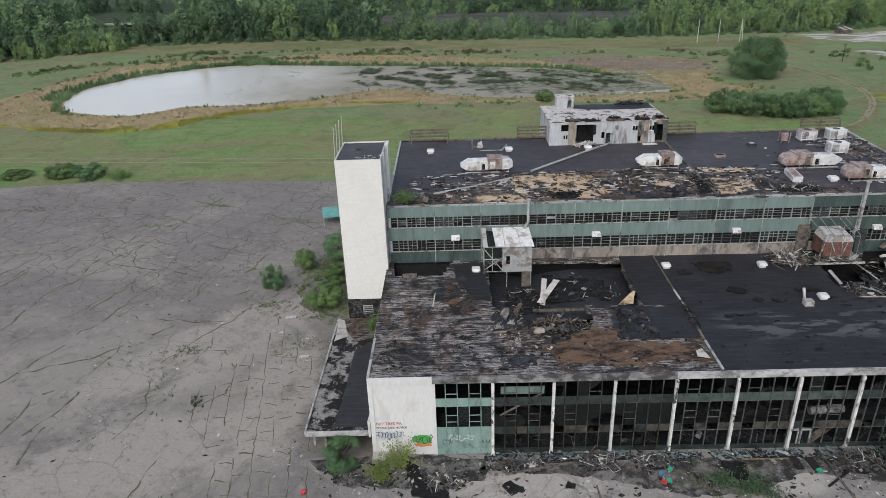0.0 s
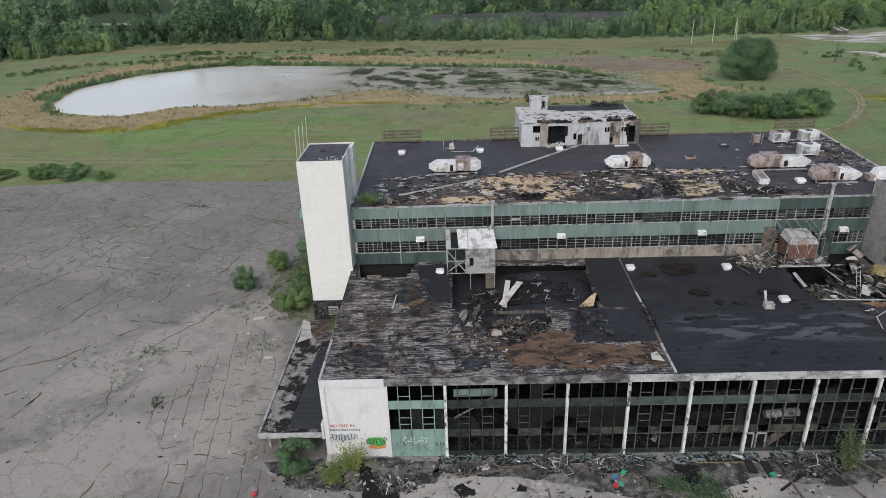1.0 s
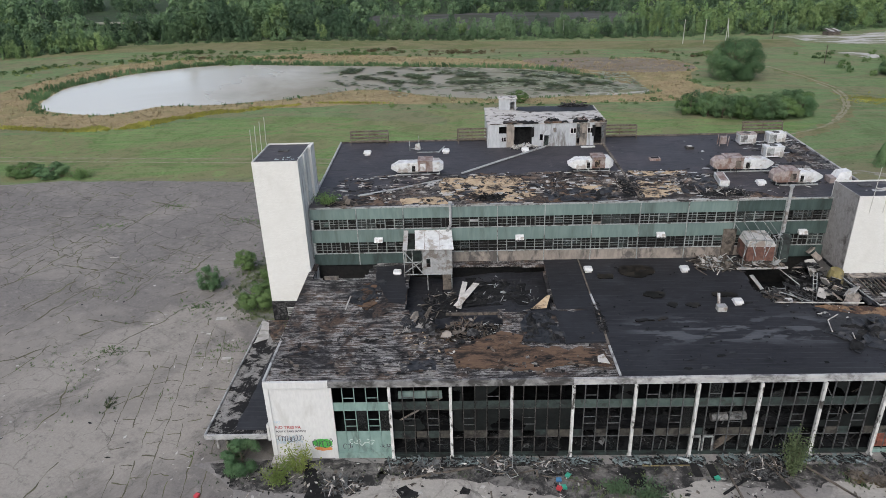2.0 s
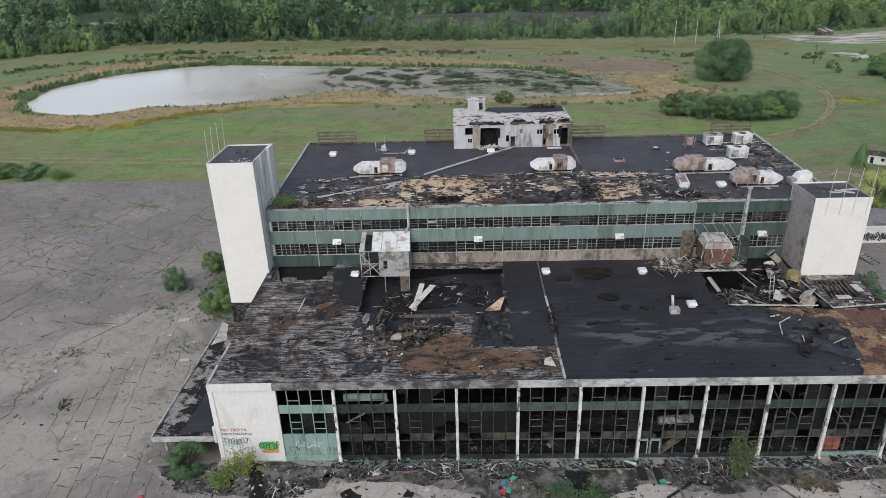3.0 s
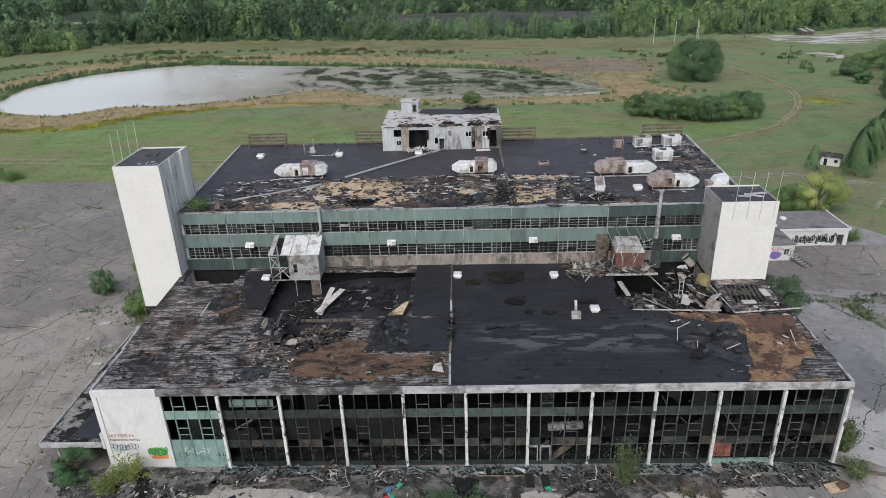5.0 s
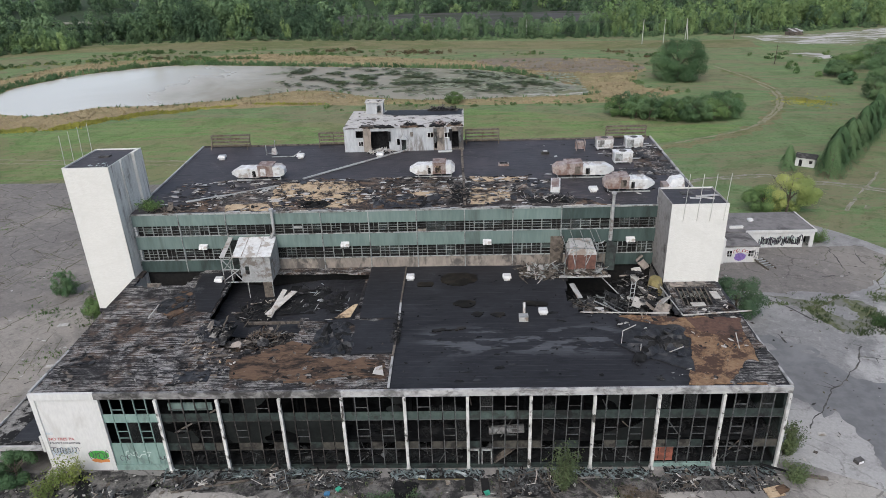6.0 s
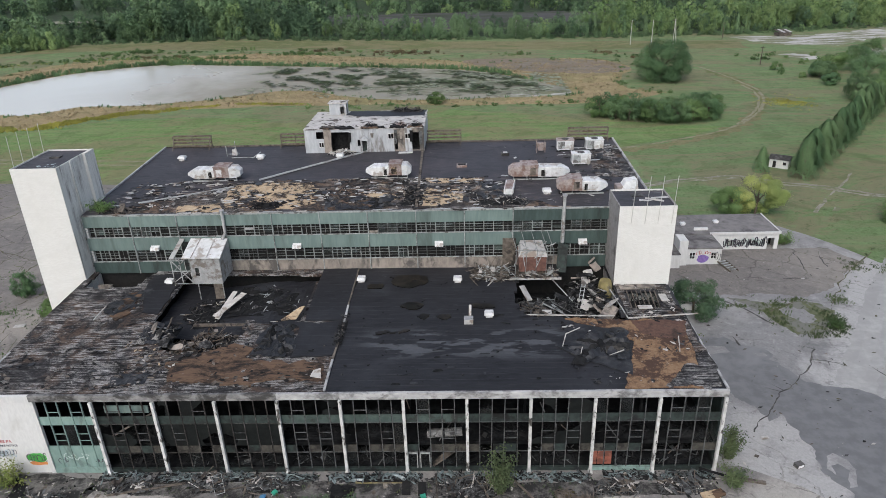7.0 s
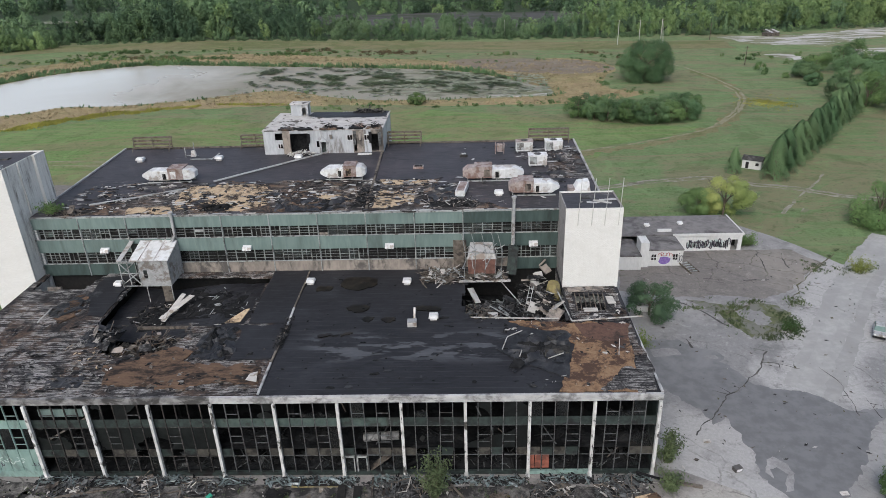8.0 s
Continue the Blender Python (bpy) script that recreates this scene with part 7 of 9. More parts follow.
for a, b, w in (((55.0, 82.2, 12.3), (64.5, 81.5, 12.4), 0.16), ((64.5, 81.5, 12.4), (66.8, 81.6, 12.3), 0.16), ((67.4, 89.2, 12.6), (68.3, 80.6, 12.5), 0.14), ((68.3, 80.6, 12.5), (77.8, 81.8, 12.4), 0.16), ((59.6, 91.8, 12.7), (62.2, 88.0, 11.0), 0.12), ((60.5, 82.0, 12.2), (57.8, 86.6, 11.5), 0.14)):
    solid("steel_strip", Shape().bar(a, b, w, 0.12), WOOD if w > 0.15 else GREYFRAME, "bent pale steel strip at the torn roof", "metal strip", "torn roof strips")
layer("ash_layer", [(68.5, 90.5), (69.5, 90.5), (69.4, 84.0), (76.0, 83.8), (76.1, 81.4), (68.7, 81.0)], BURNT, "ash-grey torn felt beside the tower", seed=64, z=0.03, step=0.5, amount=0.15)
litter("roof_litter", 68.5, 76, 81, 90.5, 90, front_z, (ASHY, WOOD, CHAR), "torn bits on the wing roof", 23, 0.6)
for k in range(7):
    solid("joist", Shape().bar((69.6 + 0.65 * k, 84.0, 12.0), (69.9 + 0.65 * k, 88.7, 12.2), 0.12, 0.2), OLDWOOD, "bare roof joist in the torn roof", "joist", "bare joists")
for a in ((69.0, 88.8, 2.2, 1.3), (71.6, 89.2, 2.6, 1.0), (70.4, 83.4, 1.9, 0.9), (74.0, 85.4, 1.0, 2.0)):
    solid("loose_board", Shape().box(a[0], a[0] + a[2], a[1], a[1] + a[3], front_z(a[1]) + 0.18, front_z(a[1]) + 0.3), WOOD if a[2] < 2.1 else TAN, "pale loose board on the torn roof", "board", "loose roof boards")
for k, (bx, by, bz, w, l, yaw, tilt, mt) in enumerate(((55.6, 89.6, 11.6, 1.1, 2.6, 40, 35, GALV), (58.2, 84.0, 11.0, 1.4, 2.2, 10, 20, GALV), (66.4, 83.6, 11.6, 1.8, 2.6, -35, 30, TAN), (64.6, 91.6, 12.2, 1.4, 1.8, 15, 40, CONCRETE), (63.8, 86.6, 11.2, 1.2, 1.6, -20, 35, CONCRETE), (61.0, 90.0, 10.6, 1.4, 2.4, 70, 15, TARP), (57.0, 86.6, 11.2, 1.2, 2.0, -50, 25, ASHY), (65.2, 85.2, 11.4, 1.0, 1.6, 60, 30, TAN))):
    solid("fallen_board", Shape().box(-w / 2, w / 2, -l / 2, l / 2, -0.04, 0.04), mt, "torn wall board fallen into the collapsed bay", "panel", "fallen torn panels", m=pose(bx, by, bz, tilt, tilt * 0.4, yaw))
layer("ash_layer", [(68.4, 90.5), (75.8, 90.5), (75.8, 82.2), (74.2, 82.0), (74.2, 88.8), (69.3, 89.2)], BURNT, "ash-grey torn felt beside the tower", seed=63, z=0.03)
heap("rubble_heap", 72.0, 86.5, 2.0, 2.2, 10.6, 1.0, 26, "debris below bare joists", (CHAR, ASHY), 12)
solid("wall_stub", Shape().box(-9.6, -7.4, 93.2, 93.5, 8.0, 12.0), TAN, "scorched wall stub in the roof gap", "wall", kind="structure")
heap("rubble_heap", -6.0, 94.6, 4.0, 2.0, 8.0, 1.2, 24, "dark debris in the roof gap", (CHAR, GREYFRAME), 13)

# ---- rear roof ----
rl = lambda *a, **k: layer(*a, base=rear_z, **k)
rl("burnt_layer", [(-8, 97.5), (0, 105), (9, 109), (24, 110), (39.2, 110), (50, 109.5), (51, 101), (62, 97.6), (45, 97.4), (10, 97.4)], BURNT_REAR, "scorched and peeled roof covering", seed=91, z=0.0, step=1.6, amount=0.9)
rl("insulation_patch", [(8.7, 108.5), (13.8, 109.8), (21.5, 108.6), (24.0, 101), (20.7, 97.8), (16, 99), (10.3, 98.2), (9.0, 103)], FOAM, "exposed tan insulation board", seed=92, z=0.03, step=0.9, amount=0.8)
rl("insulation_patch", [(2.3, 99.8), (8.7, 100.5), (10.0, 97.7), (2.8, 97.5)], FOAM, "exposed tan insulation board", seed=93, z=0.03, step=0.9, amount=0.4)
rl("insulation_patch", [(40.3, 110.2), (49.5, 109.6), (49.2, 107.6), (41, 107.8)], FOAM, "exposed tan insulation board", seed=94, z=0.03, step=0.9, amount=0.35)
rl("insulation_patch", [(40.2, 105.8), (46.8, 104.6), (47.4, 100.6), (43, 97.9), (40.4, 98)], FOAM, "exposed tan insulation board", seed=95, z=0.03, step=0.9, amount=0.7)
rl("insulation_patch", [(31, 104), (35.5, 104.3), (37, 101.2), (33, 100.6)], FOAM, "exposed tan insulation board", seed=97, z=0.03, step=0.9, amount=0.6)
rl("peeled_layer", [(71, 124.4), (75.2, 125.6), (75.2, 109), (68.6, 110.5), (69.1, 117)], BURNT, "ashy peeled covering at the roof's corner", seed=96, z=0.0, step=1.2, amount=0.7)
crumpled("torn_felt", [(25.2, 102.4), (31, 102.3), (36, 99.4), (34.5, 97.4), (26, 97.6)], rear_z, 0.8, TARP, "torn black felt heaped near the roof edge", 16)
crumpled("torn_felt", [(49.9, 106.8), (52.2, 107.6), (53.2, 101.4), (50, 100.4)], rear_z, 0.5, TARP, "crumpled grey felt on the rear roof", 17)
heap("rubble_heap", 38.8, 103, 1.6, 4.5, 22.2, 0.7, 36, "burnt debris along the roof joint", (CHAR, ASHY, OLDWOOD), 14, (0.6, 1.8))
heap("rubble_heap", 52.5, 99.5, 4.5, 1.6, 22.1, 0.5, 30, "burnt debris near the roof edge", (CHAR, ASHY, WOOD), 15, (0.6, 1.8))
heap("rubble_heap", 16.5, 99.5, 2.6, 1.6, 22.1, 0.6, 24, "charred debris on the insulation", (CHAR, CHAR), 16, (0.6, 1.4))
litter("roof_litter", -9, 54, 97.6, 110, 620, rear_z, (ASHY, CHAR, TARP, WOOD, CANOPY_ASH), "scraps and flakes on the burnt rear roof", 4, 0.75, ())
litter("peeled_scraps", -8, 54, 97.6, 109, 190, rear_z, (TARP, CANOPY_ASH, BURNT_REAR), "torn flat pieces of roof covering", 22, 1.1, ())
litter("roof_litter", 54, 75, 98, 128, 160, rear_z, (ASHY, CHAR, GALV), "scraps on the rear roof", 5, 0.6, ())


def flakes(name, x0, x1, y0, y1, n, base, mats, label, seed, longest=1.8):
    """Thin torn strips of roof covering, lying along the laps of the felt."""
    rng = random.Random(seed)
    ob = thing(name, (0, 0, 0), 0, label, "debris", kind="stuff")
    for mt in mats:
        s = Shape()
        for _ in range(n // len(mats)):
            x, y = rng.uniform(x0, x1), rng.uniform(y0, y1)
            if noise.noise(Vector((x * 0.13, y * 0.2, seed + 0.5))) < -0.08 or not all(outside((x, y), h) for h in HOLES):
                continue
            ln, w, a = longest * rng.uniform(0.2, 1) ** 1.5, rng.uniform(0.06, 0.24), rng.gauss(0, 0.18)
            c, d = math.cos(a), math.sin(a)
            z = base(y) + 0.12 + rng.uniform(0, 0.08)
            ring = [(-ln / 2, -w * rng.uniform(0.2, 1)), (ln * rng.uniform(-0.2, 0.2), -w), (ln / 2, -w * rng.uniform(0.1, 0.8)), (ln * 0.4, w * rng.uniform(0.2, 1)), (-ln * 0.3, w)]
            lo = [(x + u * c - v * d, y + u * d + v * c, z + (0.06 if v > 0 else 0.0)) for u, v in ring]
            s.hexa(lo, [(p, q, r + 0.03) for p, q, r in lo])
        part("strip", s, mt, ob)
    return ob


flakes("roof_strips", -9, 54, 97.8, 110.5, 900, rear_z, (CANOPY_ASH, TARP, BURNT_REAR, UNITGREY, CHAR, WOOD), "torn pale and black strips of roof covering", 71)
flakes("roof_strips", 64, 75, 107, 126, 200, rear_z, (CANOPY_ASH, TARP, UNITGREY), "ashy strips peeled at the roof's corner", 72, 2.2)
flakes("roof_strips", -2, 29, 67, 77, 180, front_z, (CANOPY_ASH, CHAR, OLDWOOD, ASHY), "ash-pale strips on the burnt deck", 73, 1.3)
flakes("roof_strips", 31, 60, 67, 95, 80, front_z, (TARP, CHAR), "scuffed strips on the black felt", 74, 1.6)
duct = thing("conduit_run", (0, 0, 0), 0, "low grey conduit running diagonally over the roof", "conduit")
run = [(-4.5, 101.2), (2.5, 104.4), (8.7, 107.6), (12.2, 110.6), (16.0, 114.0), (22.5, 119.6), (28.9, 125.0)]
for a, b in zip(run, run[1:]):
    if a != (8.7, 107.6):
        part("conduit", Shape().bar((*a, rear_z(a[1]) + 0.22), (*b, rear_z(b[1]) + 0.2), 0.38, 0.2), UNITGREY, duct)
solid("roof_seam", Shape().bar((39.2, 124.8, rear_z(124.8) + 0.15), (39.6, 98, rear_z(98) + 0.15), 0.4, 0.25), OLDWOOD, "raised scorched joint on the rear roof", "roof joint", kind="structure")
edge = thing("roof_edge", (0, 0, 0), 0, "pale parapet strip round the rear roof", "edge", kind="structure")
part("edge_strip", Shape().hexa([(-11.8, 99, 21.9), (-11.5, 99, 21.9), (-11.5, 130, 23.1), (-11.8, 130, 23.1)], [(-11.8, 99, 22.3), (-11.5, 99, 22.3), (-11.5, 130, 23.5), (-11.8, 130, 23.5)]), FASCIA, edge)
part("edge_strip", Shape().box(-11.5, 75.5, 129.8, 130.1, 23.0, 23.45), OLDWOOD, edge)
part("edge_strip", Shape().hexa([(75.3, 97.6, 21.9), (75.6, 97.6, 21.9), (75.6, 130, 23.1), (75.3, 130, 23.1)], [(75.3, 97.6, 22.25), (75.6, 97.6, 22.25), (75.6, 130, 23.5), (75.3, 130, 23.5)]), FASCIA, edge)


def air_handler(x, y, length, label, rusty_first, ladder_on=False, panel=None):
    """A long rooftop unit: a ribbed round-nosed white half and a rusty plant half on skids."""
    ob = thing("air_handler", (x, y, rear_z(y)), 0, label, "rooftop unit", "long rooftop units")
    half = length * 0.52
    ox, sx = (length, -1) if rusty_first else (0.0, 1)

    def X(v):
        return ox + sx * v

    def ring(v, w, z0, z1):
        c = (z1 - z0) * 0.06
        pts = [(X(v), -w + c * 0.6, z0), (X(v), w - c * 0.6, z0), (X(v), w, z0 + c), (X(v), w, z1 - c), (X(v), w - c, z1), (X(v), -w + c, z1), (X(v), -w, z1 - c), (X(v), -w, z0 + c)]
        return pts

    sections = [(0.0, 0.75, 1.1, 1.5), (1.2, 1.15, 0.5, 2.1)] + [(1.2 + (half - 1.2) * k / 4, 1.15, 0.5, 2.1) for k in range(1, 5)]
    s = Shape()
    for a, b in zip(sections, sections[1:]):
        s.hexa(ring(a[0], *a[1:]), ring(b[0], *b[1:]))
    duct_body = part("duct_body", s, UNIT, ob)
    for k in range(4):
        va, vb = 1.2 + (half - 1.2) * k / 4 + 0.08, 1.2 + (half - 1.2) * (k + 1) / 4 - 0.08
        part("top_panel", Shape().box(min(X(va), X(vb)), max(X(va), X(vb)), -1.08, 1.08, 2.08, 2.16), UNIT, duct_body)
    for k in range(1, 4):
        v = 1.2 + (half - 1.2) * k / 4
        part("rib", Shape().hexa(ring(v - 0.05, 1.2, 0.47, 2.15), ring(v + 0.05, 1.2, 0.47, 2.15)), UNIT, duct_body)
    # black plate on the side paints the dark of an open hatch
    part("opening", Shape().box(min(X(half * 0.78), X(half * 0.9)), max(X(half * 0.78), X(half * 0.9)), -1.2, -1.1, 0.7, 1.7), SHADOWY, ob)
    casing = part("plant_casing", Shape().box(min(X(half), X(length * 0.8)), max(X(half), X(length * 0.8)), -1.35, 1.35, 0.7, 2.5), RUST, ob)
    part("casing_roof", Shape().box(min(X(half), X(length * 0.8)) - 0.05, max(X(half), X(length * 0.8)) + 0.05, -1.42, 1.42, 2.5, 2.62), RUST, casing)
    part("access_panel", Shape().box(min(X(half + 0.4), X(half + 1.3)), max(X(half + 0.4), X(half + 1.3)), -1.4, -1.33, 0.9, 2.1), panel or (OLDWOOD if rusty_first else UNIT), casing)
    s = Shape()
    tail = [(length * 0.8, 1.3, 0.6, 2.4), (length * 0.92, 1.2, 0.6, 2.35), (length, 0.8, 0.9, 1.8)]
    for a, b in zip(tail, tail[1:]):
        s.hexa(ring(a[0], *a[1:]), ring(b[0], *b[1:]))
    part("end_cowl", s, RUST if rusty_first else UNIT, ob)
    for yy in (-0.9, 0.9):
        part("skid", Shape().box(0.8, length - 0.6, yy - 0.1, yy + 0.1, 0.0, 0.22), GREYFRAME, ob)
    for v in (0.2, 0.45, 0.7, 0.92):
        for yy in (-0.9, 0.9):
            part("leg", Shape().box(X(length * v) - 0.07, X(length * v) + 0.07, yy - 0.07, yy + 0.07, 0.2, 0.7), GREYFRAME, ob)
    if ladder_on:
        for dx in (0, 0.45):
            part("ladder_rail", Shape().bar((X(half + 1.6) + dx, -1.5, 0.9), (X(half + 1.6) + dx, -2.1, -0.05), 0.08), DARKFRAME, ob)
        for k in range(4):
            part("ladder_rung", Shape().bar((X(half + 1.6), -1.6 - 0.12 * k, 0.75 - 0.2 * k), (X(half + 1.6) + 0.45, -1.6 - 0.12 * k, 0.75 - 0.2 * k), 0.06), DARKFRAME, ob)
    return ob


air_handler(0.0, 111.7, 9.0, "long white rooftop unit with rusty plant casing", False)
air_handler(30.4, 111.4, 7.6, "white and rust-stained rooftop unit with open panel", False, panel=FOAM)
air_handler(54.2, 109.6, 10.0, "long rooftop unit with rusty casing and ladder", True, True)
air_handler(61.3, 103.0, 7.8, "rusty rooftop unit with white duct end", True)
for k, (ax, ay, w) in enumerate(((64.0, 123.0, 3.0), (69.3, 123.0, 3.1), (65.6, 115.2, 3.1))):
    ob = thing("condenser", (ax, ay, rear_z(ay)), 0, "boxy white louvred air conditioner on the roof", "air conditioner", "boxy roof units")
    casing = part("casing", Shape().box(0, w, 0, 2.0, 0.25, 1.95), UNIT, ob)
    part("top_plate", Shape().box(-0.08, w + 0.08, -0.08, 2.08, 1.95, 2.05), UNIT if k else RUST, ob)
    part("side_grille", Shape().box(0.15, w * 0.45, -0.05, 0.0, 0.5, 1.8), GREYFRAME, ob)
    for q in range(5):
        part("louvre", Shape().box(w * 0.52, w - 0.15, -0.06, 0.0, 0.55 + q * 0.26, 0.68 + q * 0.26), UNIT, casing)
    for dx in (0.2, w - 0.4):
        part("skid", Shape().box(dx, dx + 0.2, 0, 2, 0, 0.25), GREYFRAME, ob)
    part("fan_grille", Shape().bar((w / 2, 1, 2.05), (w / 2, 1, 2.12), 1.3, sides=12), DARKFRAME, ob)
ob = thing("steel_cradle", (53.0, 102.0, rear_z(102)), -8, "long white steel trough standing on the roof", "trough")
part("trough", Shape().box(0, 1.5, 0, 4.6, 0.3, 1.1), UNIT, ob)
part("inside", Shape().box(0.2, 1.3, 0.2, 4.4, 1.1, 1.13), RUST, ob)
part("skid", Shape().box(0.2, 1.3, 0.1, 0.4, 0, 0.3), GREYFRAME, ob)
part("skid", Shape().box(0.2, 1.3, 4.1, 4.4, 0, 0.3), GREYFRAME, ob)
ob = thing("exhaust_cowl", (72.4, 103.6, rear_z(103.6)), 0, "white exhaust cowl with a rusty side on the roof", "cowl")
part("cowl", Shape().hexa([(-1.2, -1.1, 0.1), (1.6, -1.1, 0.1), (1.6, 1.1, 0.1), (-1.2, 1.1, 0.1)], [(-0.4, -0.8, 1.7), (1.3, -0.9, 1.9), (1.3, 0.9, 1.9), (-0.4, 0.8, 1.7)]), UNIT, ob)
part("base", Shape().box(-1.8, -0.9, -1.0, 0.8, -0.05, 0.9), RUST, ob)
ob = thing("smoke_vent", (46.5, 116, rear_z(116)), 0, "low open roof vent with scorched rim", "vent")
part("curb", Shape().box(-0.9, 0.9, -0.6, 0.6, -0.1, 0.35), RUST, ob)
# flat black plate in place of the vent's dark inside
part("opening", Shape().box(-0.7, 0.7, -0.45, 0.45, 0.35, 0.37), SHADOWY, ob)
ob = thing("roof_drain_box", (54.4, 121.7, rear_z(121.7)), 0, "small dark roof box", "box")
part("curb", Shape().box(-0.7, 0.7, -0.6, 0.6, -0.1, 0.45), DARKFRAME, ob)
part("lid", Shape().box(-0.4, 0.4, -0.35, 0.35, 0.45, 0.52), GALV, ob)
ob = thing("rusty_frame", (60.2, 122.6, rear_z(122.6)), 0, "rusty stripped machine frame on the roof", "frame")
for fx in (0, 1.5):
    for fy in (0, 1.2):
        part("upright", Shape().bar((fx, fy, 0), (fx + 0.1, fy, 1.9), 0.12), RUST, ob)
part("tank", Shape().box(0.3, 1.3, 0.2, 1.1, 0.3, 1.7), RUST, ob)
ob = thing("pipe_frame", (3.6, 124.2, rear_z(124.2)), 0, "bent pipe frame with a broken dish on the roof", "frame")
part("long_pipe", Shape().bar((0.2, -1.6, 0.15), (4.6, -1.9, 0.2), 0.14), GREYFRAME, ob)
part("long_pipe", Shape().bar((4.2, -1.9, 0.1), (5.4, -0.4, 0.8), 0.14), GREYFRAME, ob)
part("upright", Shape().bar((-1.2, 0, 0), (-1.2, 0, 1.9), 0.12), GREYFRAME, ob)
part("upright", Shape().bar((0.5, 0, 0), (0.6, 0, 2.9), 0.1), GREYFRAME, ob)
part("crossbar", Shape().bar((-1.2, 0, 0.4), (1.2, 0, 0.4), 0.1), GREYFRAME, ob)
part("dish", Shape().hexa([(-0.2, -0.3, 0.2), (0.8, -0.3, 0.2), (0.9, 0.1, 0.3), (-0.3, 0.1, 0.3)], [(0.0, -0.2, 1.3), (0.6, -0.2, 1.5), (0.7, 0.0, 1.5), (-0.1, 0.0, 1.3)]), GALV, ob)
for k, (ra, rb) in enumerate(((-9.6, -2.1), (11.5, 17.2), (39.9, 46.4), (66.8, 74.4))):
    ob = thing("guard_rack", (0, 0, 0), 0, "weathered rail rack at the roof's back edge", "rail", "rail racks")
    zb = rear_z(129)
    for q in range(4):
        z = zb + 0.5 + q * 0.62
        part("rail", Shape().bar((ra, 129.3 + 0.16 * q, z), (rb, 129.3 + 0.16 * q, z), 0.2, 0.34), RAIL, ob)
    for t in (0.0, 0.5, 1.0):
        x = ra + (rb - ra) * t
        part("post", Shape().bar((x, 129.4, zb), (x, 129.3, zb + 2.5), 0.14), RAIL, ob)
    for x in (ra + 0.2, rb - 0.2):
        part("brace", Shape().bar((x, 127.8, zb), (x, 129.3, zb + 2.3), 0.12), RAIL, ob)

flash_rng = random.Random(44)
fx = 3.0
while fx < 66:
    ln = flash_rng.uniform(1.0, 4.5)
    if noise.noise(Vector((fx * 0.13, 2.0, 7.0))) > -0.2:
        zz, w0, w1 = rear_z(97.1) + 0.1, flash_rng.uniform(0.02, 0.14), flash_rng.uniform(0.02, 0.2)
        solid("torn_flashing", Shape().hexa([(fx, RY - 0.25, zz), (fx + ln, RY - 0.25, zz), (fx + ln * 0.96, RY + w1, zz), (fx + ln * 0.1, RY + w0, zz)],
                                            [(fx, RY - 0.25, zz + 0.04), (fx + ln, RY - 0.25, zz + flash_rng.uniform(0.03, 0.1)), (fx + ln * 0.96, RY + w1, zz + 0.08), (fx + ln * 0.1, RY + w0, zz + 0.06)]),
              UNITGREY if flash_rng.random() < 0.6 else WOOD, "torn pale flashing at the rear roof's edge", "flashing", "torn roof flashing")
    fx += ln + flash_rng.uniform(0.1, 2.2)

# penthouse
pent = thing("penthouse", (0, 0, 0), 0, "scorched white clad penthouse with broken openings and peeling roof", "penthouse", kind="structure")
pz, pt, py0, py1, pxa, pxb = 23.0, 27.4, 125.0, 139.2, 17.2, 39.55
OPEN = [(19.4, 20.8, 25.7, 27.0), (19.8, 20.75, 24.05, 25.05), (22.2, 25.6, 23.0, 26.9), (27.1, 27.7, 24.2, 25.4), (27.95, 28.8, 23.0, 25.2), (32.85, 33.95, 25.4, 26.5), (36.0, 37.1, 25.35, 26.5), (37.3, 38.7, 23.4, 26.6), (34.1, 34.6, 23.4, 27.1)]
xs = sorted({pxa, pxb, *[o[0] for o in OPEN], *[o[1] for o in OPEN]})
for a, b in zip(xs, xs[1:]):
    mid = (a + b) / 2
    gaps = sorted((o[2], o[3]) for o in OPEN if o[0] < mid < o[1])
    z = pz
    s = Shape()
    for g0, g1 in gaps + [(pt, pt)]:
        if g0 > z + 0.01:
            n = max(1, int((b - a) / 0.45))
            for k in range(n):
                u0, u1 = a + (b - a) * k / n, a + (b - a) * (k + 1) / n
                s.box(u0 + 0.012, u1 - 0.012, py0 - 0.04, py0 + 0.12, z, g0)
            s.box(a, b, py0 - 0.0, py0 + 0.1, z, g0)
        z = max(z, g1)
    if s.v:
        part("front_cladding", s, PENT if not (33.9 < mid < 35.9 or mid > 37.2 or 21 < mid < 22.2) else TAN, pent)
part("inner_wall", Shape().box(pxa + 0.2, pxb - 0.2, py0 + 2.0, py0 + 2.1, pz, pt - 0.2), CHAR, pent)
part("side_wall", Shape().box(pxa, pxa + 0.15, py0 + 0.12, py1, 0, pt), PENT, pent)
part("side_wall", Shape().box(pxb - 0.15, pxb, py0 + 0.12, py1, 0, pt), PENT, pent)
part("back_wall", Shape().box(pxa + 0.15, pxb - 0.15, py1 - 0.15, py1, 0, pt), PENT, pent)
part("roof", Shape().hexa([(pxa - 0.1, py0 - 0.1, pt), (pxb + 0.1, py0 - 0.1, pt), (pxb + 0.1, py1, pt), (pxa - 0.1, py1, pt)], [(pxa - 0.1, py0 - 0.1, pt + 0.15), (pxb + 0.1, py0 - 0.1, pt + 0.15), (pxb + 0.1, py1, pt + 0.15), (pxa - 0.1, py1, pt + 0.15)]), PENT_ROOF, pent)
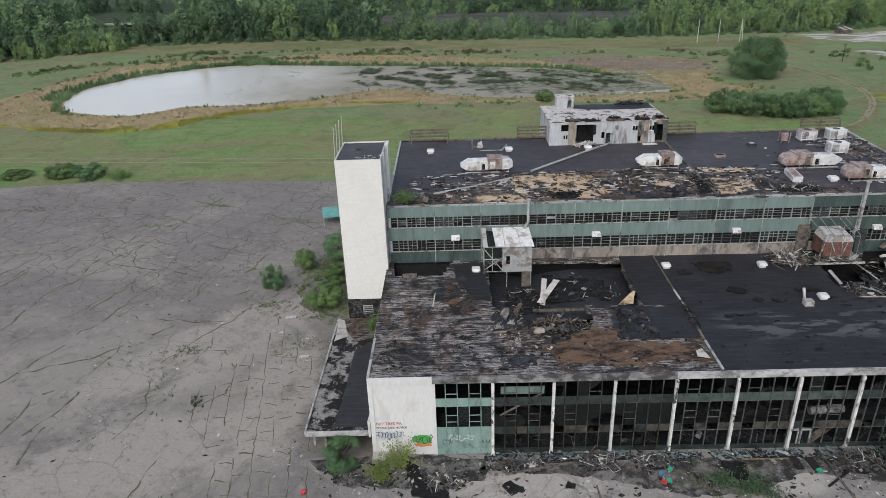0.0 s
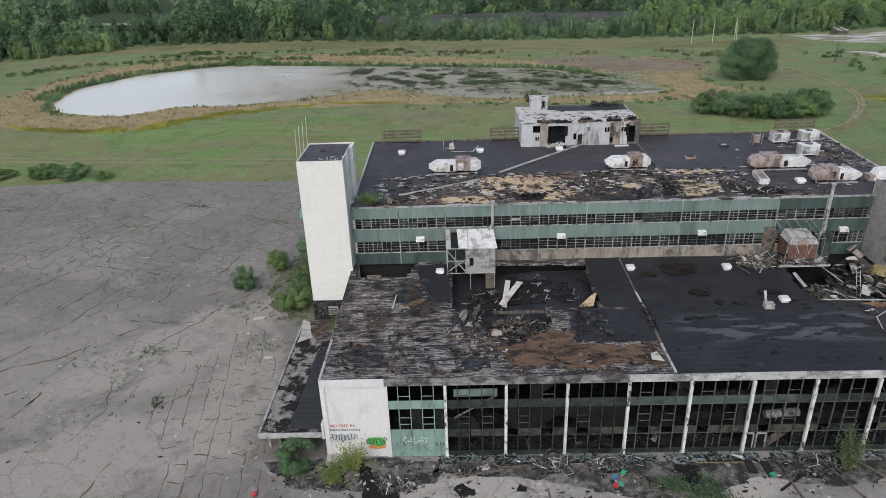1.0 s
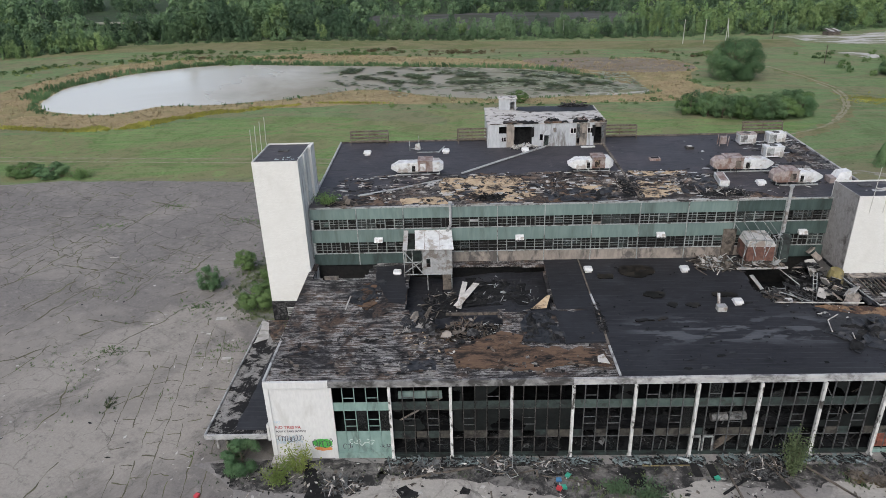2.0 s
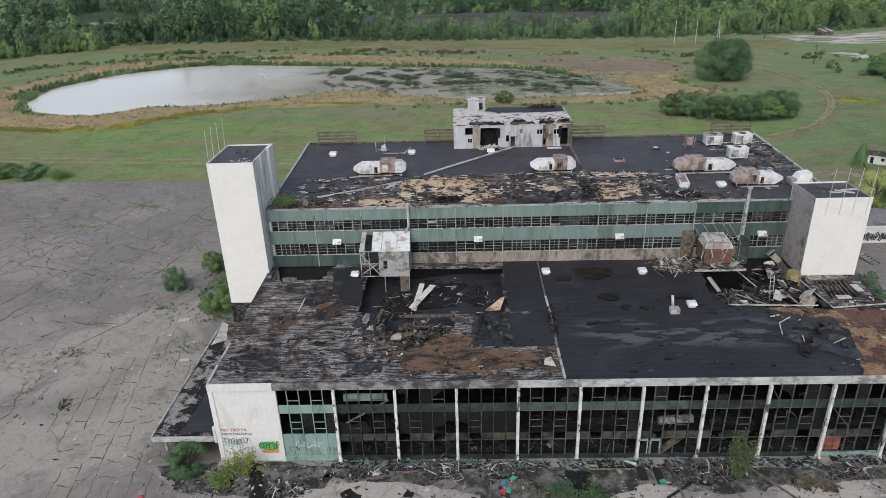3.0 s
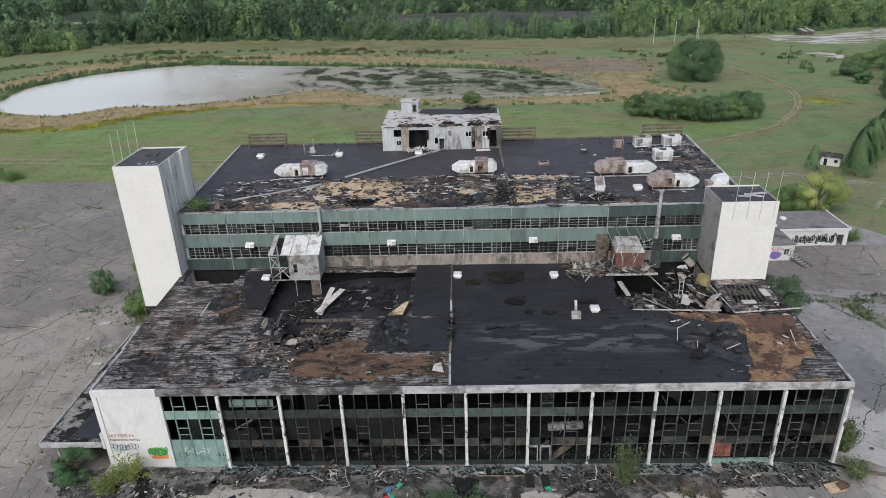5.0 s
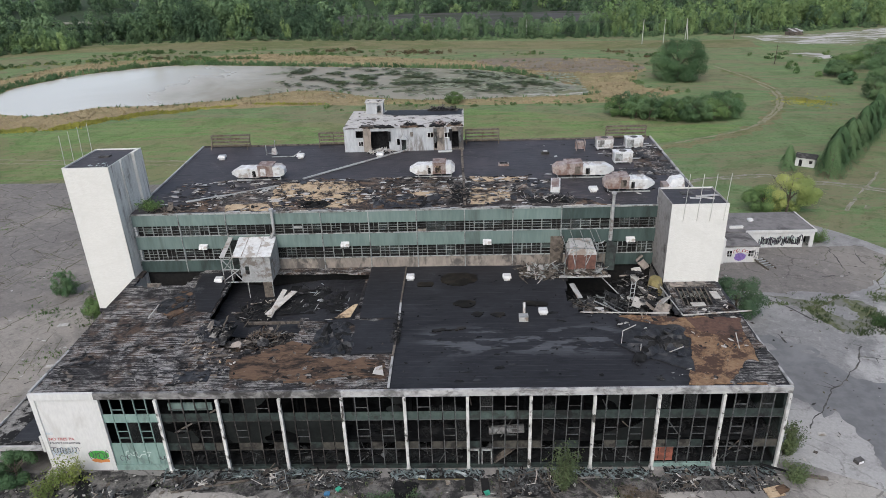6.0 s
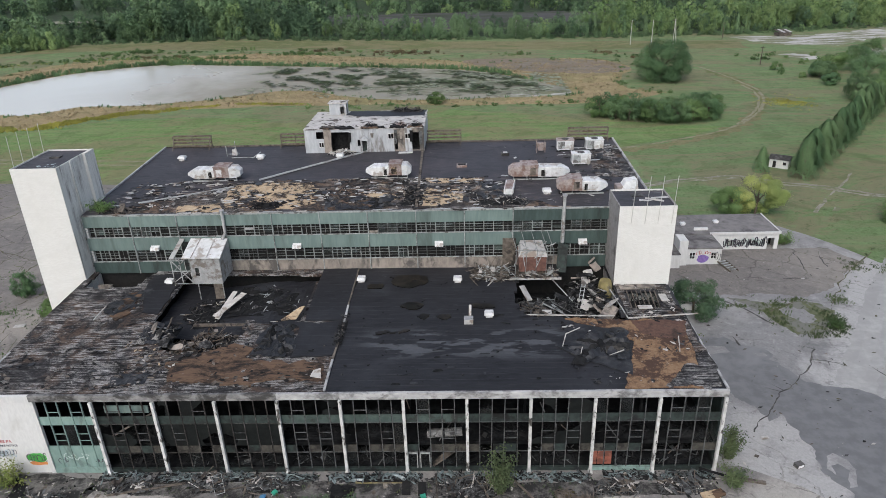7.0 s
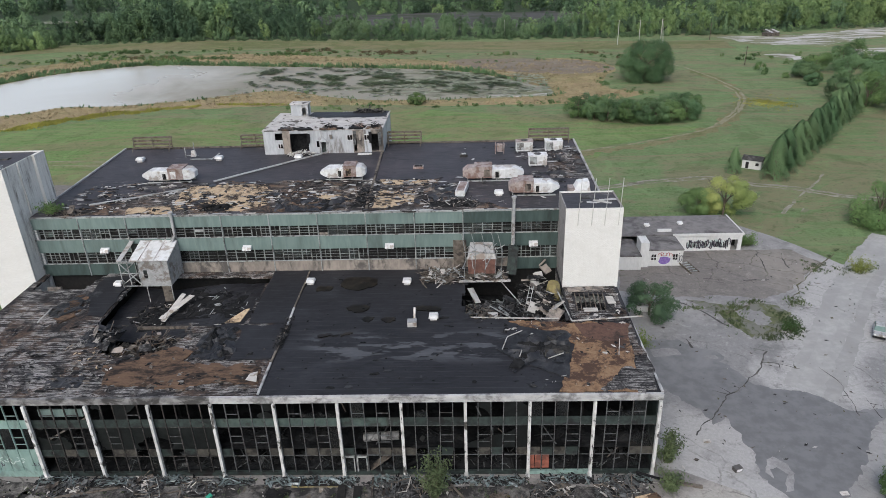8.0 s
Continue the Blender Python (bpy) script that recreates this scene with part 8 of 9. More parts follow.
sheet("dark_felt", [(24, 139), (39.3, 139), (39.2, 134.5), (33, 133.8), (26, 134.3), (23.5, 136)], pt + 0.2, FELT, "", parent=pent, step=0.8, amount=0.3, seed=5)
part("door_gable", Shape().hexa([(27.6, py0 - 0.5, 25.3), (29.3, py0 - 0.5, 25.3), (29.3, py0, 25.3), (27.6, py0, 25.3)], [(28.4, py0 - 0.5, 26.2), (28.5, py0 - 0.5, 26.2), (28.5, py0, 26.2), (28.4, py0, 26.2)]), PENT, pent, "small gabled door hood")
part("door_post", Shape().box(27.7, 27.85, py0 - 0.5, py0 - 0.35, 23.1, 25.3), PENT, pent)
part("door_leaf", Shape().box(27.98, 28.78, py0 + 0.05, py0 + 0.1, 23.1, 25.1), SOOT_GREEN, pent)
for o in (OPEN[1], OPEN[5], OPEN[6]):
    part("window_frame", Shape().box(o[0], o[0] + 0.08, py0 - 0.08, py0, o[2], o[3]).box(o[1] - 0.08, o[1], py0 - 0.08, py0, o[2], o[3]).box(o[0], o[1], py0 - 0.08, py0, o[2], o[2] + 0.1).box(o[0], o[1], py0 - 0.08, py0, o[3] - 0.1, o[3]).box((o[0] + o[1]) / 2 - 0.04, (o[0] + o[1]) / 2 + 0.04, py0 - 0.07, py0, o[2], o[3]), UNIT, pent)
for k, (ex, ew, ed) in enumerate(((21.6, 1.5, 2.4), (24.4, 2.2, 1.6), (29.4, 1.6, 2.2), (34.6, 1.4, 3.0), (37.9, 1.5, 2.0), (31.6, 0.8, 1.0))):
    ring = wobble([(ex - ew, py0 - 0.14), (ex + ew, py0 - 0.14), (ex + ew * 0.7, py0 + ed * 0.7), (ex, py0 + ed), (ex - ew * 0.8, py0 + ed * 0.6)], 0.4, 0.22, 820 + k)
    part("torn_eave", Shape().hexa([(x, y, pt + 0.1) for x, y in ring], [(x, y, pt + 0.22 + 0.1 * (j % 3)) for j, (x, y) in enumerate(ring)]), CHAR if k % 2 else BURNT_REAR, pent, "charred torn roof edge")
for k, (ex, ez, el) in enumerate(((22.0, 26.9, 2.6), (25.7, 26.8, 1.9), (34.3, 27.2, 2.8), (35.3, 27.0, 1.6), (37.2, 27.0, 2.2), (38.9, 26.9, 2.6), (29.9, 26.6, 0.8))):
    part("hanging_cladding", Shape().hexa([(ex - 0.25, py0 - 0.16, ez - el), (ex + 0.2, py0 - 0.5, ez - el * 0.9), (ex + 0.24, py0 - 0.42, ez - el * 0.9), (ex - 0.2, py0 - 0.1, ez - el)], [(ex - 0.3, py0 - 0.12, ez), (ex + 0.3, py0 - 0.12, ez), (ex + 0.3, py0 - 0.06, ez), (ex - 0.3, py0 - 0.06, ez)]), (TAN, CHAR, DIMFRAME)[k % 3], pent, "scorched strip of hanging cladding")
hut = thing("roof_hut", (0, 0, 0), 0, "small white hut with a doorway on the penthouse roof", "hut")
part("front_wall", Shape().box(20.1, 22.3, 136.3, 136.45, pt + 0.15, 29.8).box(23.05, 23.5, 136.3, 136.45, pt + 0.15, 29.8).box(22.3, 23.05, 136.3, 136.45, 29.2, 29.8), PENT, hut)
part("side_wall", Shape().box(20.1, 20.2, 136.45, 138.9, pt + 0.15, 29.8), PENT, hut)
part("side_wall", Shape().box(23.4, 23.5, 136.45, 138.9, pt + 0.15, 29.8), PENT, hut)
part("back_wall", Shape().box(20.2, 23.4, 138.8, 138.9, pt + 0.15, 29.8), PENT, hut)
part("roof", Shape().box(19.9, 23.7, 136.1, 139.0, 29.8, 29.95), PENT_ROOF, hut)
heap("rubble_heap", 35.5, 138.3, 3.4, 0.9, pt + 0.15, 0.9, 30, "twisted bars on the penthouse roof", (CHAR, DARKFRAME), 17, (0.6, 2.0))
heap("rubble_heap", 29.6, 126.2, 1.3, 0.8, pt + 0.15, 0.7, 14, "charred heap on the penthouse roof edge", (CHAR, CHAR), 18, (0.4, 1.0))
heap("rubble_heap", 35.3, 126.4, 1.0, 0.9, pt + 0.15, 0.8, 14, "charred heap on the penthouse roof edge", (CHAR, RUST), 19, (0.4, 1.0))
heap("rubble_heap", 38.0, 126.0, 1.0, 0.9, pt + 0.15, 0.7, 14, "charred heap on the penthouse roof edge", (CHAR, CHAR), 20, (0.4, 1.0))
heap("rubble_heap", 24.2, 124.4, 2.6, 0.9, 23.0, 0.6, 34, "broken cladding before the penthouse opening", (ASHY, WOOD, UNIT), 21, (0.5, 1.5))
solid("loose_sheet", Shape().box(34.8, 37.4, 123.4, 124.3, 23.05, 23.15), UNIT, "pale sheet lying before the penthouse", "sheet")

# things on the east tower's roof
for k in range(5):
    solid("loose_sheet", Shape().box(-1.3, 1.3, -0.25, 0.25, 0, 0.06), WOOD if k % 2 else GALV, "broken white board on the tower roof", "sheet", "boards on tower roof", m=pose(71.2 + 0.9 * k, 93.6 + 0.45 * math.sin(k * 2.0), 24.05 + 0.08 * k, 4, 3, 25 * math.sin(k * 1.7)))
solid("roof_hatch", Shape().box(71.0, 72.8, 94.9, 96.2, 23.9, 24.35), DARKFRAME, "dark roof hatch on the tower", "hatch")
shrub("roof_weed", (-9.2, 98.8, rear_z(98.8)), 1.9, 0.8, 1400, 0.2, LEAF, 201, "green weeds growing on the roof's corner", "weeds")
heap("rubble_heap", -6.6, 98.6, 2.6, 1.2, rear_z(98.6), 0.35, 26, "dry sticks and torn felt at the roof corner", (CHAR, OLDWOOD, TARP), 35, (0.5, 1.8))


# ---- west canopy ----
def canopy_z(y):
    return 3.75


deck("canopy_roof", -20.5, -12.25, 66.2, 94.3, canopy_z, CANOPY_ASH, 0.45, "weathered low canopy roof with black felt strip", cell=0.8)
sheet("felt_strip", [(-16.9, 66.9), (-12.5, 66.9), (-12.5, 86.0), (-15.0, 86.6), (-16.6, 84.5)], 3.86, FELT, "black felt strip on the canopy", "roofing", step=1.2, amount=0.2, seed=71)
sheet("felt_strip", [(-19.6, 94.0), (-13.0, 94.1), (-13.0, 87.5), (-17.6, 87.6), (-19.0, 91.0)], 3.87, BURNT_REAR, "charred strip of canopy roof", "roofing", step=1.2, amount=0.5, seed=72)
sheet("bare_board", [(-20.4, 94.0), (-19.4, 93.2), (-18.6, 90.2), (-18.3, 88.6), (-20.3, 87.0)], 3.89, CONCRETE, "pale bare board where roofing has peeled", "board", step=0.8, amount=0.25, seed=73)
cano = thing("canopy_edge", (0, 0, 0), 0, "white metal edge round the canopy", "edge", kind="structure")
part("edge_strip", Shape().box(-20.65, -20.45, 66.0, 94.3, 3.2, 3.95), FASCIA, cano)
part("edge_strip", Shape().box(-20.6, -12.3, 65.95, 66.2, 3.2, 3.85), FASCIA, cano)
part("flashing", Shape().hexa([(-12.6, 65.9, 3.0), (-12.3, 65.9, 3.0), (-12.3, 72, 3.6), (-12.6, 72, 3.6)], [(-12.6, 65.9, 5.4), (-12.3, 65.9, 5.4), (-12.3, 72, 4.2), (-12.6, 72, 4.2)]), RENDER_WHITE, cano)
solid("wall_canopy", Shape().box(-18.4, -12.4, 70.0, 70.3, 0, 3.3), TAN, "tan wall under the canopy", "wall", kind="structure")
solid("wall_canopy", Shape().box(-18.4, -18.1, 66.6, 70.0, 0, 3.3), TAN, "tan wall under the canopy", "wall", kind="structure")
solid("loading_step", Shape().box(-12.2, -8.6, 64.3, 65.9, 0, 0.7), CONCRETE, "low concrete step against the white wall", "step", kind="structure")
for cy in (68, 76, 84, 92):
    solid("canopy_post", Shape().box(-20.2, -19.95, cy, cy + 0.25, 0, 3.3), FASCIA, "slim canopy post", "post", "canopy posts", "structure")
solid("tower_foot", Shape().box(-18.8, -12.25, 94.3, 94.39, 3.2, 7.2), ASHY, "bare grey foot of the white tower", "wall", kind="structure")
vent = thing("louvre", (-15.6, 94.29, 4.6), 0, "small dark louvre in the tower's foot", "louvre")
part("frame", Shape().box(-0.8, 0.8, -0.12, 0.0, 0, 1.5), GREYFRAME, vent)
for k in range(4):
    part("slat", Shape().box(-0.7, 0.7, -0.2, -0.12, 0.15 + k * 0.34, 0.3 + k * 0.34), DARKFRAME, vent)
shrub("roof_weed", (-14.2, 90.5, 3.8), 1.6, 1.1, 1100, 0.2, LEAF, 202, "weeds and sapling on the canopy roof", "weeds")
shrub("roof_weed", (-13.2, 93.2, 3.8), 0.9, 1.4, 700, 0.2, LEAF, 203, "weeds and sapling on the canopy roof", "weeds")

# ---- writing and spray paint ----
def words(text, x, z, size, material, y=65.985):
    cu = bpy.data.curves.new("writing", "FONT")
    cu.body, cu.size, cu.extrude, cu.offset = text, size, 0.004, 0.012
    cu.materials.append(material)
    ob = new("writing", cu)
    ob.matrix_basis = pose(x, y, z, 90, 0, 0)
    return tagged(ob, "hand-sprayed warning words on the white wall", "writing")


words("NO TRES PA", -11.55, 4.75, 0.58, INK_RED)
words("NO", -11.6, 5.6, 0.5, INK_BLUE)
words("POLICE TAKE NOTICE", -11.55, 4.2, 0.38, INK_DARK)


def scrawl(name, x0, x1, z0, z1, y, n, material, label, seed, wide=0.07):
    """Looping painted strokes."""
    rng = random.Random(seed)
    s = Shape()
    w, h = x1 - x0, z1 - z0
    for k in range(n):
        cx, cz = x0 + w * (k + 0.5) / n, (z0 + z1) / 2 + h * rng.uniform(-0.15, 0.15)
        rx, rz, a0 = w / n * rng.uniform(0.5, 0.95), h * rng.uniform(0.25, 0.48), rng.random() * 6
        turns = rng.uniform(3.0, 6.0)
        pts = [(cx + rx * math.cos(a0 + turns * t / 8) * (1 - 0.4 * t / 8), cz + rz * math.sin(a0 + turns * t / 8 * rng.choice((1, 1, 1.25)))) for t in range(9)]
        for (ax, az), (bx, bz) in zip(pts, pts[1:]):
            ln = math.hypot(bx - ax, bz - az) + 1e-6
            px, pz = -(bz - az) / ln * wide, (bx - ax) / ln * wide
            s.quad((ax - px, y, az - pz), (bx - px, y, bz - pz), (bx + px, y, bz + pz), (ax + px, y, az + pz))
    return solid(name, s, material, label, "graffiti", kind="stuff")


def blob(name, x0, x1, z0, z1, y, material, label, seed):
    rng = random.Random(seed)
    cx, cz, rx, rz = (x0 + x1) / 2, (z0 + z1) / 2, (x1 - x0) / 2, (z1 - z0) / 2
    s = Shape().quad(*[(cx + rx * math.cos(a) * rng.uniform(0.8, 1.05), y, cz + rz * math.sin(a) * rng.uniform(0.75, 1.1)) for a in [i * 0.35 for i in range(18)]])
    return solid(name, s, material, label, "graffiti")


scrawl("graffiti", -11.8, -8.3, 2.3, 3.9, 65.985, 11, INK_BLUE, "blue-grey illegible sprayed lettering", 1, 0.06)
scrawl("graffiti", -11.7, -8.2, 2.6, 3.8, 65.983, 9, INK_DARK, "thin dark illegible sprayed lettering", 2, 0.035)
blob("graffiti", -7.2, -4.5, 1.7, 3.2, 65.986, INK_GREEN, "green and orange sprayed lettering shape", 3)
blob("graffiti", -7.0, -4.6, 1.2, 2.0, 65.987, INK_ORANGE, "orange drips below green lettering", 4)
scrawl("graffiti", -7.1, -4.6, 1.7, 3.1, 65.982, 6, INK_DARK, "dark outline of green sprayed lettering", 5, 0.05)
scrawl("graffiti", -2.4, 0.6, 2.0, 3.0, 66.065, 5, INK_PALE, "pale sprayed tag on green panels", 6, 0.06)
scrawl("graffiti", -3.4, -2.0, 1.4, 2.4, 66.064, 3, INK_DARK, "dark sprayed tag on green panels", 7, 0.04)
scrawl("graffiti", 1.2, 2.6, 1.6, 2.2, 66.064, 3, INK_DARK, "dark sprayed tag on green panels", 8, 0.04)

# ---- inside the burnt front ----
tank = thing("fallen_duct", (0, 0, 0), 0, "large dented grey duct hanging behind the window frames", "duct")
part("duct", Shape().bar((42.0, 66.9, 5.0), (46.2, 67.1, 5.1), 1.05, sides=12), DULLDUCT, tank)
part("collar", Shape().bar((43.9, 66.98, 5.05), (44.1, 66.99, 5.05), 1.13, sides=12), ASHY, tank)
solid("fallen_beam", Shape().bar((42.6, 66.6, 0.6), (46.4, 67.4, 3.2), 0.9, 0.18), OLDWOOD, "fallen floorboard sloping to the ground", "beam")
solid("fallen_beam", Shape().bar((3.4, 67.2, 4.6), (9.2, 67.6, 8.0), 0.18, 0.18), TAN, "pale strut slanting behind the windows", "beam")
for k in range(12):
    x = rub.uniform(38, 75)
    z = rub.choice((4.0, 4.0, 8.0, 0.8))
    solid("hanging_bar", Shape().bar((x, FY + rub.uniform(0.4, 2.2), z), (x + rub.uniform(-2.0, 2.0), FY + rub.uniform(0.4, 2.2), z + rub.uniform(0.6, 2.8)), 0.1), DIMFRAME if k % 3 else OLDWOOD,
          "bent bar hanging in the burnt-out front", "bar", "hanging bars")
solid("green_cabinet", Shape().box(3.9, 9.2, 66.4, 66.6, 8.75, 9.75), GREEN, "pale green panel hanging behind top windows", "panel")
for k in range(3):
    solid("red_panel", Shape().box(61.4 + 0.87 * k, 62.2 + 0.87 * k, FY + 0.06, FY + 0.13, 0.95, 3.0), RED_DOOR, "faded red door panel in the burnt front", "door panel", "red door panels")
door = thing("door_1", (0, 0, 0), 0, "pair of grey framed doors standing open", "door", kind="structure")
for dx in (39.6, 41.1):
    part("door_frame", Shape().box(dx, dx + 0.12, FY - 0.02, FY + 0.2, 0.5, 2.75).box(dx + 1.1, dx + 1.22, FY - 0.02, FY + 0.2, 0.5, 2.75).box(dx, dx + 1.22, FY - 0.02, FY + 0.2, 2.65, 2.8), GREYFRAME, door)
    part("glass", Shape().quad((dx + 0.12, FY + 0.1, 0.6), (dx + 1.1, FY + 0.1, 0.6), (dx + 1.1, FY + 0.1, 2.65), (dx + 0.12, FY + 0.1, 2.65)), SOOT_GLASS, door)
for k in range(10):
    cx = 6.5 + 7.3 * k
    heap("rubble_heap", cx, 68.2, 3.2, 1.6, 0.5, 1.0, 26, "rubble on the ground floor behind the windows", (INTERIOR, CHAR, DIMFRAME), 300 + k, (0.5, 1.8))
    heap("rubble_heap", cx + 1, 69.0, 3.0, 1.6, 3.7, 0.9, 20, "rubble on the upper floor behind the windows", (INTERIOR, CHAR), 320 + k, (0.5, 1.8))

# ---- debris along the front ----
for k in range(11):
    cx = 5.5 + 6.7 * k + rub.uniform(-0.8, 0.8)
    heap("debris_heap", cx, 64.9 + rub.uniform(-0.2, 0.2), 3.2, 0.75, 0.06, 0.28, 30, "low heap of glass, ash and bent frames along the front", (ASHY, GLASSY, CHAR, DIMFRAME), 400 + k, (0.1, 0.45), 0.6)
for k, (cx, cy, rx, ry, h) in enumerate(((15.5, 64.0, 2.6, 1.6, 0.9), (47.0, 63.2, 3.4, 1.8, 1.0), (22.5, 63.8, 2.4, 1.4, 0.6), (64.0, 63.2, 2.6, 1.3, 0.5), (71.5, 63.4, 2.6, 1.5, 0.6), (6.5, 63.6, 2.6, 1.2, 0.4), (-3.0, 61.0, 2.4, 1.2, 0.4))):
    heap("debris_heap", cx, cy, rx, ry, 0.06, h, 34, "tangle of timber and bent tubes on the apron", (ASHY, DIMFRAME, OLDWOOD, WOOD), 430 + k, (0.4, 2.0))
for k, pts in enumerate(([(-9.6, 65.5), (-7.9, 64.9), (-6.5, 63.8), (-5.9, 61.5), (-2.9, 60.2), (-2.8, 58.0), (-6.5, 58.2), (-7.2, 61.5), (-8.5, 63.6)], [(3.8, 60.4), (4.8, 60.9), (6.2, 60.2), (6.0, 58.8), (4.6, 58.6)], [(11.0, 60.8), (12.2, 61.0), (12.5, 59.6), (11.4, 59.4)],
                         [(44, 63.6), (49, 64), (50, 61.5), (45, 61)], [(56.5, 62.8), (59, 63.0), (59.2, 60.8), (57, 60.6)], [(30, 64), (33, 64), (33.5, 61), (30.5, 60.5)])):
    sheet("soot_patch", smooth(pts, 1), 0.075, CHAR, "black burnt patch on the apron", "burn mark", step=0.35, amount=0.5, seed=500 + k)
for k, pts in enumerate(([(2, 64.2), (40, 64.2), (75, 64.0), (76, 62.4), (60, 61.6), (48, 59.8), (40, 61.5), (34, 58.5), (26, 58.0), (16, 60.8), (10, 62.2), (1, 62.6)], [(-20, 65.5), (-4, 65.6), (2, 64.8), (2, 61.2), (-8, 60), (-16, 60.5)])):
    sheet("ash_ground", pts, 0.07, ASHGROUND, "ground covered with ash and grit", "ash", step=0.8, amount=0.5, seed=520 + k)
litter("apron_litter", -18, 78, 55, 65.5, 1500, lambda y: 0.0, (ASHY, CHAR, OLDWOOD, CONCRETE, WOOD), "small rubble strewn over the apron", 7, 0.4, ())
litter("apron_litter", -22, 78, 46, 62, 160, lambda y: 0.0, (ASHY, WOOD), "small rubble strewn over the apron", 8, 0.3, ())
for a, b, w in (((4.2, 62.0, 0.2), (13.0, 63.8, 0.35), 0.22), ((43.0, 65.0, 0.4), (43.5, 56.5, 0.15), 0.22), ((41.5, 59.2, 0.15), (47.6, 63.2, 0.3), 0.25), ((48.0, 64.6, 0.4), (50.5, 57.5, 0.15), 0.2), ((77.4, 64.6, 0.2), (81.4, 63.6, 0.2), 0.4), ((52, 64.5, 0.3), (56.5, 58.2, 0.15), 0.22),
                ((74, 65.0, 1.2), (77.6, 64.2, 0.5), 0.25), ((17.5, 62.6, 0.2), (23.0, 64.0, 0.3), 0.14), ((33.6, 64.1, 0.15), (39.2, 64.1, 0.15), 0.25), ((14.8, 60.0, 0.12), (14.9, 57.0, 0.12), 0.2), ((21.0, 62.4, 0.2), (26.5, 61.0, 0.2), 0.12)):
    solid("timber", Shape().bar(a, b, w, w * 0.7), OLDWOOD if w != 0.25 else CHAR, "long scorched timber lying on the apron", "timber", "fallen timbers")
solid("kerb", Shape().box(8.0, 13.4, 63.9, 64.1, 0.0, 0.13).box(20.0, 24.0, 63.9, 64.1, 0.0, 0.13).box(43.0, 51.0, 63.9, 64.1, 0.0, 0.13), SCORCHED, "worn concrete kerb along the apron", "kerb", kind="structure")
solid("kerb", Shape().box(33.4, 39.4, 63.9, 64.15, 0.0, 0.22), YELLOW, "kerb with flaking yellow paint", "kerb", kind="structure")
cart = thing("tube_frame", (16.6, 63.2, 0.15), 25, "bent steel tube frame lying on its side", "frame")
for a, b in (((0, 0, 0), (0, 0, 1.8)), ((1.1, 0, 0), (1.1, 0, 1.8)), ((0, 0, 1.8), (1.1, 0, 1.8)), ((0, 0, 0.3), (1.1, 0, 0.3)), ((0, 0, 0.1), (0, -1.4, 0.1)), ((1.1, 0, 0.1), (1.1, -1.4, 0.1)), ((0, -1.4, 0.1), (1.1, -1.4, 0.1))):
    part("tube", Shape().bar(a, b, 0.08, sides=6), GREYFRAME, cart)
for k, (px, py) in enumerate(((39.6, 63.0), (41.5, 62.8))):
    solid("dark_panel", Shape().hexa([(px - 0.5, py - 1.0, 0.12), (px + 0.5, py - 1.0, 0.12), (px + 0.3, py + 1.0, 0.3), (px - 0.6, py + 1.0, 0.3)], [(px - 0.5, py - 1.0, 0.22), (px + 0.5, py - 1.0, 0.22), (px + 0.3, py + 1.0, 0.42), (px - 0.6, py + 1.0, 0.42)]), SHADOWY, "black door panel lying on the apron", "panel", "fallen black panels")
for k, (px, py, mt, lab) in enumerate(((22.9, 61.6, BLUE, "blue crumpled plastic sheet"), (24.1, 62.3, JADE, "green plastic tub on its side"), (23.4, 60.4, JADE, "green plastic tub on its side"), (22.8, 60.2, REDPLASTIC, "small red plastic box"), (41.6, 61.6, JADE, "flat green plastic lid on apron"), (-19.9, 59.6, REDPLASTIC, "red plastic scrap on the lot"))):
    ob = thing("plastic_tub", (px, py, 0.08), k * 50, lab, "tub")
    part("shell", Shape().hexa([(-0.26, -0.2, 0), (0.26, -0.2, 0), (0.26, 0.2, 0), (-0.26, 0.2, 0)], [(-0.34, -0.27, 0.32), (0.34, -0.22, 0.28), (0.34, 0.27, 0.36), (-0.3, 0.25, 0.32)]), mt, ob)
    part("rim", Shape().box(-0.35, 0.35, -0.28, -0.23, 0.27, 0.33), mt, ob)
ob = thing("cardboard_boxes", (74.5, 61.6, 0.06), 15, "flattened brown cardboard boxes on the apron", "box")
part("flap", Shape().hexa([(-1.2, -0.6, 0.05), (0.8, -0.7, 0.05), (0.9, 0.7, 0.1), (-1.0, 0.8, 0.1)], [(-1.2, -0.6, 0.12), (0.8, -0.7, 0.2), (0.9, 0.7, 0.3), (-1.0, 0.8, 0.15)]), FOAM, ob)
part("flap", Shape().hexa([(0.2, -0.6, 0.2), (1.6, -0.3, 0.1), (1.5, 0.6, 0.1), (0.3, 0.5, 0.2)], [(0.2, -0.6, 0.3), (1.6, -0.3, 0.5), (1.5, 0.6, 0.4), (0.3, 0.5, 0.3)]), PLY, ob)
ob = thing("metal_box", (86.4, 66.4, 0.08), 20, "small dark metal box lying on the yard", "box")
part("shell", Shape().box(-0.5, 0.5, -0.35, 0.35, 0, 0.5), DARKFRAME, ob)
part("face", Shape().box(-0.4, 0.4, -0.37, -0.35, 0.08, 0.42), UNIT, ob)
for k, (px, py, r) in enumerate(((58.0, 61.6, 1.2), (60.3, 60.8, 1.0))):
    heap("dry_weeds", px, py, r, r * 0.8, 0.06, 0.5, 40, "dry brown brush heap on the apron", (RUSSET, OLDWOOD), 600 + k, (0.5, 1.4))

